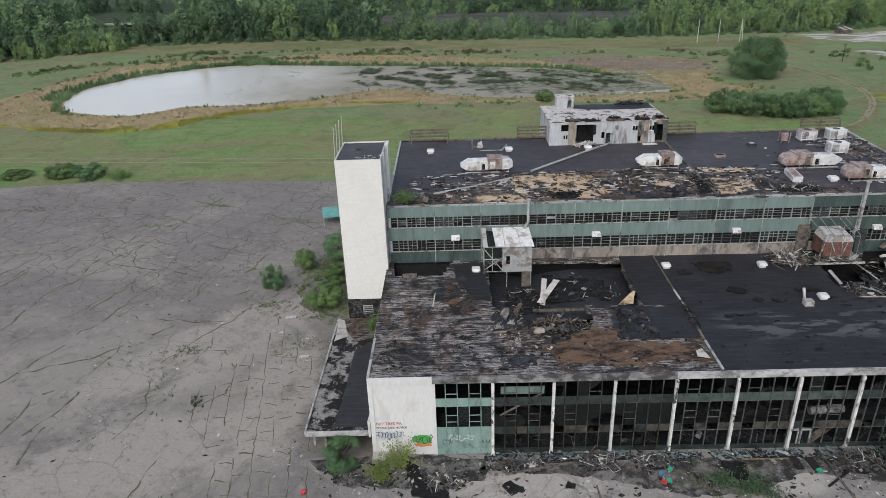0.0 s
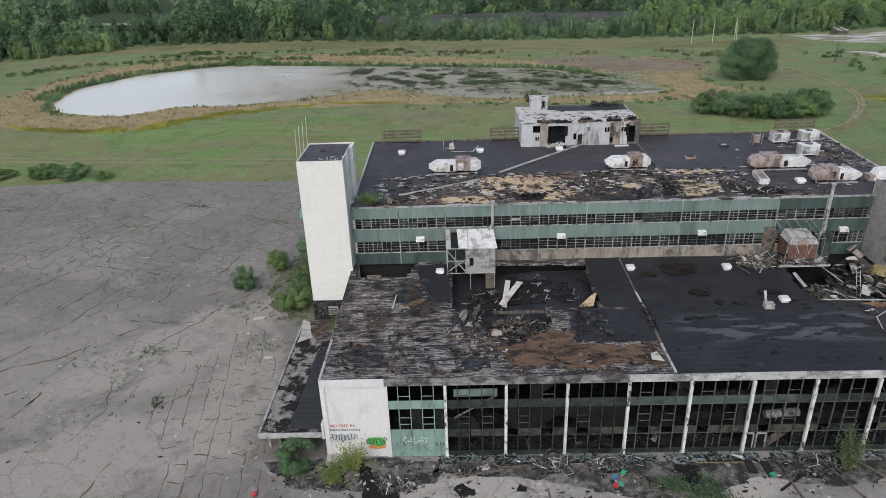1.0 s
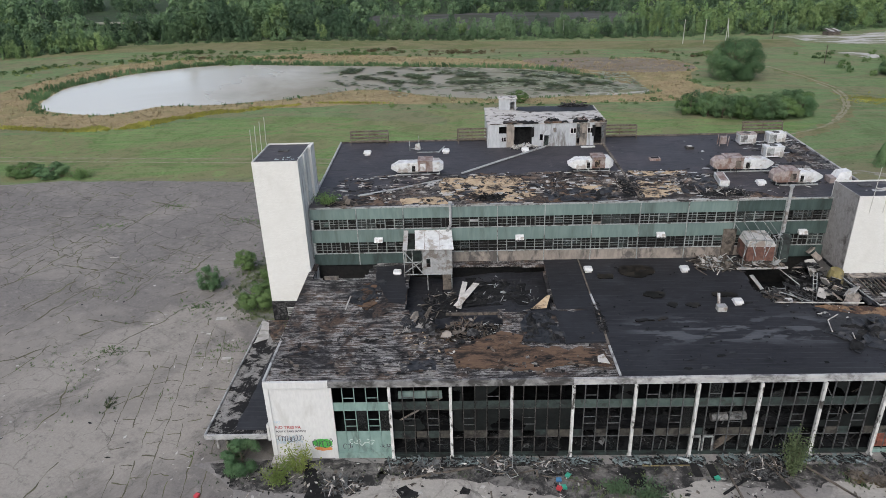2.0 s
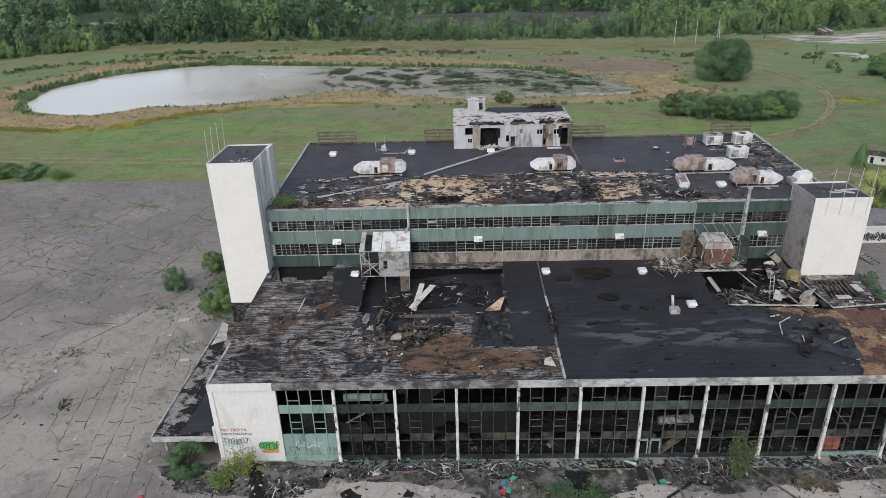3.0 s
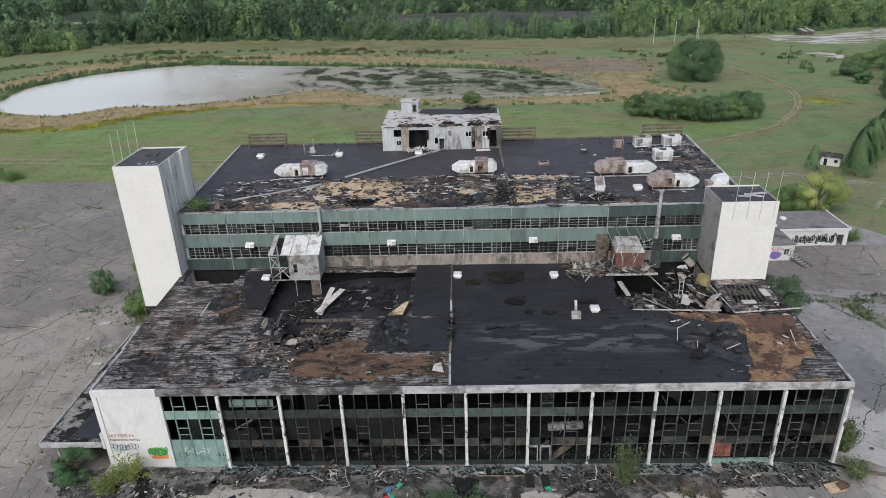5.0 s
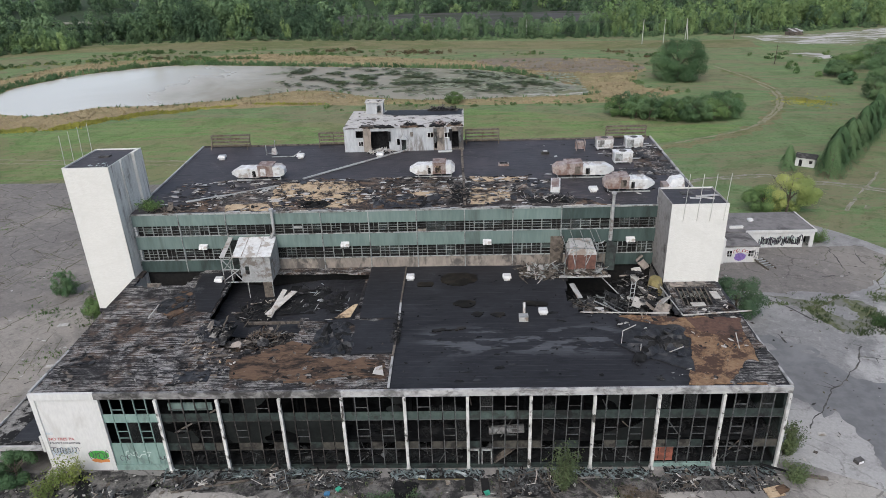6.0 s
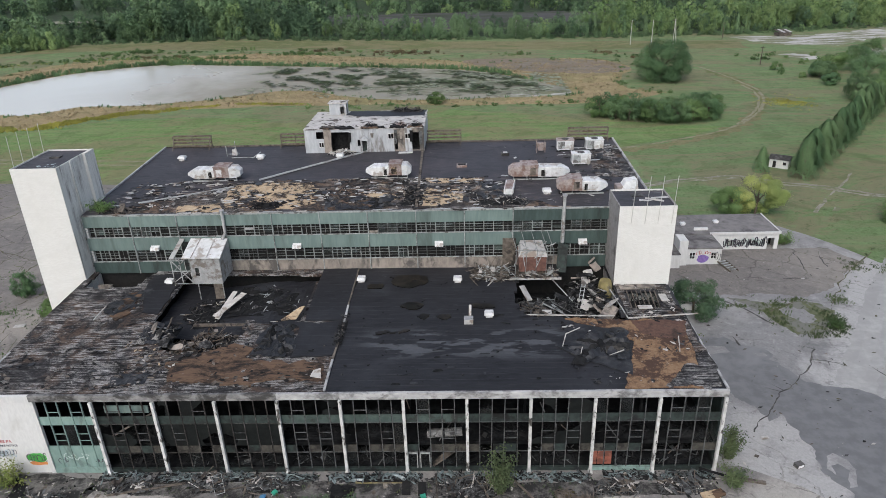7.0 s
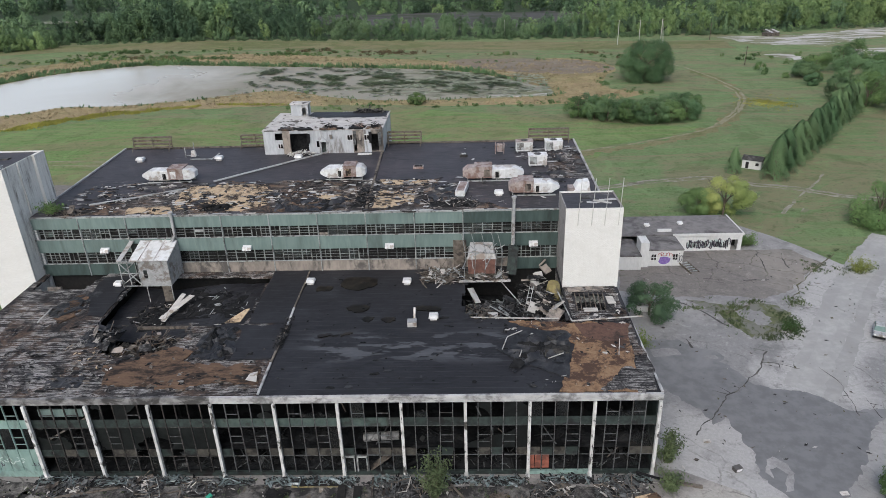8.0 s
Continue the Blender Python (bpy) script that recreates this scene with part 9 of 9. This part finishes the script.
# ---- low building in the yard ----
low = thing("low_building", (0, 0, 0), 0, "low white block building with flat roof and spray paint", "building", kind="structure")
s = Shape().box(96.3, 107.9, 128.5, 128.8, 0, 3.5).box(107.9, 109.2, 128.5, 128.8, 2.4, 3.5).box(109.2, 110.0, 128.5, 128.8, 0, 3.5)
part("front_wall", s, RENDER_WHITE, low)
part("side_wall", Shape().box(109.7, 110.0, 128.8, 138, 0, 3.5), RENDER_WHITE, low)
part("back_wall", Shape().box(76, 110, 138, 138.3, 0, 3.5), RENDER_WHITE, low)
part("inner_wall", Shape().box(107.0, 109.7, 131, 131.1, 0, 3.5), CHAR, low)
part("roof", Shape().box(96.2, 110.15, 128.3, 138.4, 3.5, 3.75), LOWROOF, low)
part("roof", Shape().box(76, 96.2, 128.3, 138.4, 3.5, 3.7), LOWROOF, low)
part("roof_edge", Shape().box(96.1, 110.2, 128.2, 128.4, 3.4, 3.9), RENDER_WHITE, low)
part("roof_edge", Shape().box(110.0, 110.2, 128.4, 138.4, 3.4, 3.9), RENDER_WHITE, low)
s = Shape().box(89.0, 90.2, 121.8, 122.1, 0, 3.3).box(91.3, 94.3, 121.8, 122.1, 0, 3.3).box(95.4, 96.3, 121.8, 122.1, 0, 3.3)
for a, b in ((90.2, 91.3), (94.3, 95.4)):
    s.box(a, b, 121.8, 122.1, 0, 1.2).box(a, b, 121.8, 122.1, 2.5, 3.3)
part("front_wall", s, RENDER_WHITE, low)
part("side_wall", Shape().box(96.0, 96.3, 122.1, 128.5, 0, 3.3), RENDER_WHITE, low)
part("side_wall", Shape().box(89.0, 89.3, 122.1, 128.5, 0, 3.3), RENDER_WHITE, low)
part("inner_wall", Shape().box(89.3, 96.0, 124.0, 124.1, 0, 3.2), CHAR, low)
part("roof", Shape().box(88.9, 96.4, 121.7, 128.2, 3.3, 3.55), LOWROOF, low)
part("chimney_block", Shape().box(88.0, 89.6, 121.4, 124.8, 0, 5.2), RENDER_WHITE, low)
part("link_wall", Shape().box(76.5, 88.0, 120.2, 120.5, 0, 2.8), RENDER_WHITE, low)
part("link_roof", Shape().box(76.5, 88.0, 120.2, 128.3, 2.8, 3.0), LOWROOF, low)
for a in (90.2, 94.3):
    part("window_bars", Shape().box(a, a + 0.08, 121.75, 121.85, 1.2, 2.5).box(a + 1.02, a + 1.1, 121.75, 121.85, 1.2, 2.5).box(a, a + 1.1, 121.75, 121.85, 1.82, 1.9).box(a + 0.5, a + 0.58, 121.75, 121.85, 1.2, 2.5), UNIT, low)
for vx, vy in ((92.0, 133), (99.0, 133.8)):
    roof_vent(vx, vy, lambda y: 3.7, "small white vent on the low building", w=0.9, tall=0.6, group="low building vents")
part("parapet_step", Shape().box(93.5, 96.2, 130.0, 130.4, 3.7, 4.2), RENDER_WHITE, low)
scrawl("graffiti", 99.2, 107.6, 0.5, 2.7, 128.48, 22, INK_DARK, "dense black illegible graffiti lettering", 11, 0.11)
scrawl("graffiti", 99.4, 107.6, 0.5, 2.6, 128.485, 16, INK_PALE, "pale fill strokes of black graffiti", 12, 0.16)
blob("graffiti", 91.6, 94.1, 0.4, 2.2, 121.78, INK_PURPLE, "purple sprayed lettering shape", 13)
scrawl("graffiti", 91.5, 94.2, 2.0, 2.9, 121.775, 5, INK_RED, "pink sprayed scrawl on white wall", 14, 0.05)
scrawl("graffiti", 95.3, 96.2, 0.5, 2.6, 121.775, 2, INK_DARK, "dark sprayed scrawl on white wall", 15, 0.05)
st = thing("steel_steps", (97.2, 120.2, 0.05), 20, "low rusty steel stair frame lying in the yard", "steps")
for dx in (-0.9, 0.9):
    part("stringer", Shape().bar((dx, -1.9, 0.1), (dx, 1.9, 0.6), 0.14, 0.3), RAIL, st)
for k in range(5):
    part("tread", Shape().box(-0.9, 0.9, -1.5 + k * 0.75, -1.2 + k * 0.75, 0.2 + k * 0.1, 0.26 + k * 0.1), GREYFRAME, st)
solid("low_wall", Shape().box(83.5, 88.5, 104.2, 104.5, 0, 1.0), RENDER_WHITE, "low pale retaining wall beside the bush", "wall", kind="structure")
solid("low_wall", Shape().box(83.5, 88.5, 104.5, 106, 0, 0.9), CONCRETE, "low concrete platform beside the bush", "platform", kind="structure")

# parked car at the drive's side
car = thing("car", (119.5, 96.3, 0.08), -30, "small silver hatchback with green tinted glass on the drive", "car")
body = Shape()
body.hexa([(-0.85, -2.0, 0.3), (0.85, -2.0, 0.3), (0.85, 2.0, 0.3), (-0.85, 2.0, 0.3)], [(-0.88, -2.05, 0.75), (0.88, -2.05, 0.75), (0.88, 2.05, 0.85), (-0.88, 2.05, 0.85)])
body.hexa([(-0.88, -2.05, 0.75), (0.88, -2.05, 0.75), (0.88, 2.05, 0.85), (-0.88, 2.05, 0.85)], [(-0.78, -1.95, 0.9), (0.78, -1.95, 0.9), (0.8, 1.95, 1.0), (-0.8, 1.95, 1.0)])
part("body", body, UNITGREY, car)
part("cabin", Shape().hexa([(-0.78, -0.9, 0.9), (0.78, -0.9, 0.9), (0.78, 1.8, 1.0), (-0.78, 1.8, 1.0)], [(-0.62, -0.2, 1.45), (0.62, -0.2, 1.45), (0.62, 1.4, 1.48), (-0.62, 1.4, 1.48)]), CARGLASS, car, "green tinted glazing")
part("roof", Shape().hexa([(-0.63, -0.2, 1.45), (0.63, -0.2, 1.45), (0.63, 1.4, 1.48), (-0.63, 1.4, 1.48)], [(-0.58, -0.1, 1.52), (0.58, -0.1, 1.52), (0.58, 1.3, 1.54), (-0.58, 1.3, 1.54)]), UNITGREY, car)
for wx in (-0.86, 0.68):
    for wy in (-1.3, 1.3):
        wheel = part("wheel", Shape().bar((wx, wy, 0.32), (wx + 0.2, wy, 0.32), 0.64, sides=14), SHADOWY, car)
        part("rim", Shape().bar((wx - 0.01, wy, 0.32), (wx + 0.21, wy, 0.32), 0.36, sides=10), UNIT, wheel)
for lx in (-0.6, 0.6):
    part("headlight", Shape().box(lx - 0.16, lx + 0.16, -2.08, -2.0, 0.66, 0.84), UNIT, car)
part("bumper", Shape().box(-0.86, 0.86, -2.12, -2.0, 0.3, 0.55), SHADOWY, car)

# white shed in the meadow, tent on the lot
ws = thing("meadow_shed", (133.2, 182.0, 0), -33, "small white wooden shed with a grey pitched roof", "shed")
part("body", Shape().box(-2.4, 2.4, -1.8, 1.8, 0, 2.4), RENDER_WHITE, ws)
part("roof", Shape().hexa([(-2.7, -2.1, 2.4), (2.7, -2.1, 2.4), (2.7, 2.1, 2.4), (-2.7, 2.1, 2.4)], [(-2.6, -0.1, 3.3), (2.6, -0.1, 3.3), (2.6, 0.1, 3.3), (-2.6, 0.1, 3.3)]), DARKFRAME, ws)
# doorway and window are black plates, their inner dark painted on
part("doorway", Shape().box(-1.5, -0.7, -1.85, -1.8, 0.1, 1.9), SHADOWY, ws)
part("window", Shape().box(1.0, 1.8, -1.85, -1.8, 1.0, 1.8), SHADOWY, ws)
tent = thing("canopy_tent", (-29.8, 147.0, 0.04), 12, "teal canvas canopy on thin legs beside the building", "canopy tent")
part("canvas", Shape().hexa([(-2.7, -3.2, 2.3), (2.7, -3.2, 2.3), (2.7, 3.2, 2.3), (-2.7, 3.2, 2.3)], [(-0.5, -0.6, 3.2), (0.5, -0.6, 3.2), (0.5, 0.6, 3.2), (-0.5, 0.6, 3.2)]), TEAL, tent)
part("valance", Shape().box(-2.75, 2.75, -3.25, -3.2, 2.0, 2.32), TEAL, tent)
for lx in (-2.6, 2.6):
    for ly in (-3.1, 3.1):
        part("leg", Shape().bar((lx, ly, 0), (lx, ly, 2.3), 0.1, sides=6), POLE, tent)

# utility poles and wires behind the meadow
tops = []
for k, (px, py, h) in enumerate(((82.5, 470, 11), (147, 421, 14.0), (159.5, 421, 13.8), (172.0, 420, 14.0), (174.0, 421, 14.2), (191.5, 341, 9.0), (205, 432, 10))):
    ob = thing("utility_pole", (px, py, 0), 0, "pale wooden utility pole with crossarm", "utility pole", "utility poles")
    part("pole", Shape().bar((0, 0, 0), (0.1 if k != 4 else -1.5, 0, h), 0.45, sides=7, taper=0.7), POLE if k < 5 else BARK, ob)
    part("crossarm", Shape().bar((-1.2, 0, h - 0.8), (1.2, 0, h - 0.8), 0.18), BARK, ob)
    tops.append((px, py, h - 0.7))
for a, b in zip(tops[:4], tops[1:4]):
    s = Shape()
    for off in (-1.1, 1.1):
        prev = None
        for q in range(9):
            t = q / 8
            p = (a[0] + (b[0] - a[0]) * t + off * 0.2, a[1] + (b[1] - a[1]) * t, a[2] + (b[2] - a[2]) * t - 3 * t * (1 - t) + off * 0.2)
            if prev:
                s.bar(prev, p, 0.07)
            prev = p
    solid("power_line", s, DARKFRAME, "sagging power lines between poles", "wires")
ob = thing("ruined_shed", (246, 443, 0), 15, "collapsed dark shed with a pale torn roof", "shed")
part("body", Shape().box(-4, 4, -3, 3, 0, 2.0), OLDWOOD, ob)
for k in range(4):
    part("roof_sheet", Shape().hexa([(-4.4 + 2.2 * k, -3.4, 2.2), (-2.6 + 2.2 * k, -3.4, 2.4), (-2.6 + 2.2 * k, 3.4, 3.4), (-4.4 + 2.2 * k, 3.4, 3.6)], [(-4.4 + 2.2 * k, -3.4, 2.3), (-2.6 + 2.2 * k, -3.4, 2.5), (-2.6 + 2.2 * k, 3.4, 3.5), (-4.4 + 2.2 * k, 3.4, 3.7)]), GALV if k % 2 else OLDWOOD, ob)

# ---- lot details ----
weed = random.Random(31)
spots = []
for _ in range(1600):
    px, py = weed.uniform(-60, -19), weed.uniform(58, 128)
    if noise.noise(Vector((px * 0.12, py * 0.12, 5.0))) > 0.12:
        spots.append((px, py, weed.uniform(0.4, 1.1)))
for cx, cy, r in ((-61, 158.9, 2.2), (-71.3, 146.4, 2.6), (-39.1, 147.7, 2.8), (-36, 106, 2.0), (-45.5, 91.5, 1.8), (-110, 160, 2.6), (-25.5, 92.2, 2.0)):
    spots += [(cx + weed.gauss(0, r), cy + weed.gauss(0, r * 0.5), weed.uniform(0.5, 1.2)) for _ in range(60)]
tufts("weeds", spots, 0.28, 0.16, 5, LEAF, "small weeds in the cracks of the lot", "weeds", 31)
spots = []
for cx, cy, rx, ry, n in ((98.0, 103.6, 1.6, 0.9, 40), (100.6, 105.2, 1.0, 0.8, 70), (103.9, 107.0, 1.0, 0.4, 40), (107.2, 100.6, 0.8, 1.8, 90), (106.0, 97.8, 1.4, 1.0, 110), (103.0, 95.6, 1.5, 0.5, 60), (98.6, 100.6, 0.8, 1.4, 60), (93.6, 105.3, 1.8, 0.5, 40), (101.5, 100.5, 2.4, 2.2, 24), (111.5, 107.0, 0.9, 0.9, 70), (121, 120, 1.6, 1.4, 60), (26.5, 60.6, 1.8, 0.9, 40), (32.0, 59.3, 2.4, 1.2, 60), (57.8, 61.6, 0.8, 0.8, 30), (-38.9, 77.4, 0.4, 0.9, 26), (-27, 118, 3.0, 6.0, 420), (-24, 104, 3.0, 2.0, 160), (127, 118.5, 2.0, 1.0, 60)):
    spots += [(cx + weed.gauss(0, rx), cy + weed.gauss(0, ry), weed.uniform(0.4, 1.15)) for _ in range(n)]
spots += [(weed.uniform(-19, 78), weed.gauss(63.2, 1.0), weed.uniform(0.3, 0.8)) for _ in range(260)]
for ax, ay, bx, by in ((120, 118, 129, 128.5), (110, 105, 121, 119)):
    for _ in range(40):
        t = weed.random()
        spots.append((ax + (bx - ax) * t + weed.gauss(0, 0.3), ay + (by - ay) * t + weed.gauss(0, 0.3), weed.uniform(0.25, 0.7)))
tufts("weeds", spots, 0.4, 0.2, 6, RUSSETGREEN, "weeds on broken ground beside the building", "weeds", 32)
litter("lot_litter", -60, -19, 60, 128, 260, lambda y: 0.0, (CONCRETE, ASHY, WOOD), "scattered rubble bits on the lot", 9, 0.35, ())
litter("lot_litter", 80, 128, 58, 124, 520, lambda y: 0.0, (CONCRETE, ASHY, MOSS, OLDWOOD), "scattered bits on the yard", 10, 0.35, ())
for k, (px, py, w, h, mt) in enumerate(((-30.4, 101.3, 1.9, 1.1, CONCRETE), (-25.6, 88.8, 1.5, 0.8, WOOD), (-31, 96.2, 0.8, 0.5, WOOD), (84.5, 71.5, 0.9, 0.6, WOOD), (97, 62.6, 0.9, 0.6, WOOD), (-62, 128, 1.8, 0.2, WOOD))):
    solid("loose_sheet", Shape().hexa([(px - w / 2, py - h / 2, 0.08), (px + w / 2, py - h * 0.4, 0.08), (px + w * 0.45, py + h / 2, 0.1), (px - w / 2, py + h * 0.4, 0.1)], [(px - w / 2, py - h / 2, 0.14), (px + w / 2, py - h * 0.4, 0.2), (px + w * 0.45, py + h / 2, 0.22), (px - w / 2, py + h * 0.4, 0.15)]), mt, "pale sheet lying on the paving", "sheet", "loose pale sheets")


def crack(name, pts, width, z, material, seed, label, spur=0.14, wander=0.7):
    """A ragged open joint in the paving, wide in places and closed in others."""
    rng = random.Random(seed)
    s = Shape()
    line = []
    for (ax, ay), (bx, by) in zip(pts, pts[1:]):
        n = max(2, int(math.dist((ax, ay), (bx, by)) / 0.7))
        for k in range(n):
            t = k / n
            nv = noise.noise_vector(Vector((ax + (bx - ax) * t, ay + (by - ay) * t, seed * 3.1)) * 0.35)
            line.append((ax + (bx - ax) * t + nv.x * wander + rng.gauss(0, 0.06), ay + (by - ay) * t + nv.y * wander + rng.gauss(0, 0.06)))
    for i in range(len(line) - 1):
        p, q = Vector(line[i]), Vector(line[i + 1])
        d = (q - p).normalized()
        side = Vector((-d.y, d.x))
        w0 = width * max(0.12, 0.55 + 0.9 * noise.noise(Vector((p.x * 0.5, p.y * 0.5, seed))))
        w1 = width * max(0.12, 0.55 + 0.9 * noise.noise(Vector((q.x * 0.5, q.y * 0.5, seed))))
        if noise.noise(Vector((p.x * 0.16, p.y * 0.16, seed * 1.7))) < -0.18:
            continue
        a, b, c, e = p - side * w0, p + side * w0, q + side * w1, q - side * w1
        s.quad((a.x, a.y, z), (e.x, e.y, z), (c.x, c.y, z), (b.x, b.y, z))
        if rng.random() < spur:
            f = p + side * rng.choice((-1, 1)) * rng.uniform(0.8, 2.6) + d * rng.uniform(-0.6, 1.2)
            s.quad((p.x - d.x * 0.08, p.y - d.y * 0.08, z), (f.x, f.y, z), (p.x + d.x * 0.1, p.y + d.y * 0.1, z))
    return solid(name, s, material, label, "crack", kind="structure")


LOT_CRACKS = [
    [(-96.4, 180.5), (-84.7, 173.1), (-67.6, 162.3), (-50.6, 154.5), (-40.9, 147.9), (-32.5, 141.7)], [(-94, 104), (-91.2, 115.7), (-87.5, 132.5), (-81.8, 145.0), (-77, 163)], [(-82, 86), (-80.8, 98.8), (-80.1, 112.0), (-75.7, 120.8), (-72.6, 127.8), (-71.0, 136.4)],
    [(-69.3, 98.3), (-67.6, 107.9), (-63.6, 121.5), (-59.7, 122.7)], [(-108.2, 143.1), (-101.7, 148.2), (-104, 160), (-107.2, 176.2)], [(-70.6, 124.7), (-59.8, 121.3), (-50.4, 117.4)], [(-75.1, 123.6), (-73.0, 131.7), (-67.5, 141.3), (-64.5, 157.7), (-60, 170)],
    [(-81.2, 110.9), (-77.4, 118.2), (-77.4, 129.6), (-74, 141)], [(-70, 85.4), (-64.9, 88.1), (-59.8, 89.6), (-56.3, 94.0), (-51.0, 98.5), (-46.4, 103.5)], [(-66, 66), (-63.7, 71.4), (-63.5, 75), (-63.7, 79.5), (-60.7, 81.7)], [(-60.6, 71.3), (-58.9, 75.4), (-57.2, 79.9), (-59, 88.8)],
    [(-57.4, 64.7), (-58.3, 70.1), (-58, 80)], [(-46, 116), (-43, 121), (-41, 130)], [(-43, 110), (-38, 114), (-34, 119)]]
for k, pts in enumerate(LOT_CRACKS):
    crack("crack", pts, 0.27, 0.05, MOSS, 200 + k, "mossy open crack in the old paving")
lot_rng = random.Random(64)
for k in range(96):
    along = k < 30
    cx, cy = (-134 + 3.6 * k + lot_rng.uniform(-2, 2), lot_rng.uniform(98, 162)) if along else (lot_rng.uniform(-125, -38), lot_rng.uniform(96, 172))
    ang, reach = (radians(lot_rng.gauss(73, 9)), lot_rng.uniform(9, 22)) if along else (radians(lot_rng.gauss(-22, 20)), lot_rng.uniform(4, 9))
    if cx + reach * math.cos(ang) > -32:
        continue
    bend = lot_rng.uniform(-2.5, 2.5)
    pts = [(cx + reach * t * math.cos(ang) + bend * math.cos(2.4 * t + k), cy + reach * t * math.sin(ang) + bend * 0.5 * math.sin(3 * t)) for t in (-1, -0.6, -0.2, 0.2, 0.6, 1)]
    crack("crack", [(x, min(y, 176.5)) for x, y in pts], lot_rng.uniform(0.1, 0.2), 0.051, MOSS, 900 + k, "mossy crack in the old paving", 0.1, 1.3)
def slab_joint(i, y):
    """Where the i-th long joint of the slabs beside the canopy runs."""
    return -19.6 - 2.35 * i - 0.17 * (y - 60) + 0.08 * math.sin(y * 0.3 + i)


slab_rng = random.Random(12)
SLABS = [(52, 92), (50, 98), (52, 101), (53, 97), (58, 91), (55, 88), (66, 92), (72, 96)]
for i, (ya, yb) in enumerate(SLABS):
    n = int((yb - ya) / 5)
    crack("crack", [(slab_joint(i, ya + (yb - ya) * k / n), ya + (yb - ya) * k / n) for k in range(n + 1)], 0.095, 0.052, MOSS, 240 + i, "mossy slab joint beside the canopy", 0.02, 0.16)
    y = ya + slab_rng.uniform(1, 4)
    while y < yb and i + 1 < len(SLABS):
        if SLABS[i + 1][0] < y < SLABS[i + 1][1]:
            y2 = y + slab_rng.uniform(-0.8, 0.8)
            crack("crack", [(slab_joint(i, y), y), ((slab_joint(i, y) + slab_joint(i + 1, y2)) / 2, (y + y2) / 2 + slab_rng.uniform(-0.4, 0.4)), (slab_joint(i + 1, y2), y2)], 0.13, 0.053, MOSS, 300 + i * 20 + int(y), "mossy cross joint between slabs", 0.02, 0.15)
        y += slab_rng.uniform(2.2, 5.5)
for k, pts in enumerate(([(-40, 66), (-41, 58), (-38, 50)], [(-48, 68), (-46, 76), (-48, 84)], [(-39.0, 91.5), (-35.3, 85.5), (-35.3, 79.6), (-38.9, 76.6)], [(-34.0, 102.6), (-28.8, 95.3), (-25.0, 90.3)])):
    crack("crack", pts, 0.15, 0.054, MOSS, 270 + k, "mossy crack in the old paving", 0.08, 0.5)
for k, (pts, w) in enumerate([([(89, 95.5), (89.7, 91.5), (90, 86.3)], 0.16), ([(101.4, 93.6), (97.6, 87.6), (92.9, 82.8), (86.1, 75.5), (81.4, 69.6), (79.7, 67.5)], 0.15), ([(112.5, 126.4), (111.2, 115.4)], 0.22),
                              ([(96.2, 116.6), (104, 115.2), (114.3, 115.3), (119.4, 117.4)], 0.2), ([(117, 126.3), (115.8, 118.8)], 0.2), ([(91.4, 107.4), (94.3, 104.4), (97, 98.8)], 0.25), ([(98.5, 89), (104.1, 86.8)], 0.1),
                              ([(109.2, 105), (115.8, 114.1), (122.1, 121), (129, 128.5)], 0.16), ([(106, 76), (107, 83), (106, 88)], 0.08), ([(108.5, 76), (109, 81)], 0.08), ([(92.5, 105), (98, 103), (101, 105), (104, 107)], 0.35)]):
    crack("crack", pts, w, 0.1, JOINT if k not in (7, 10) else MOSS, 280 + k, "dark open joint in the yard asphalt")
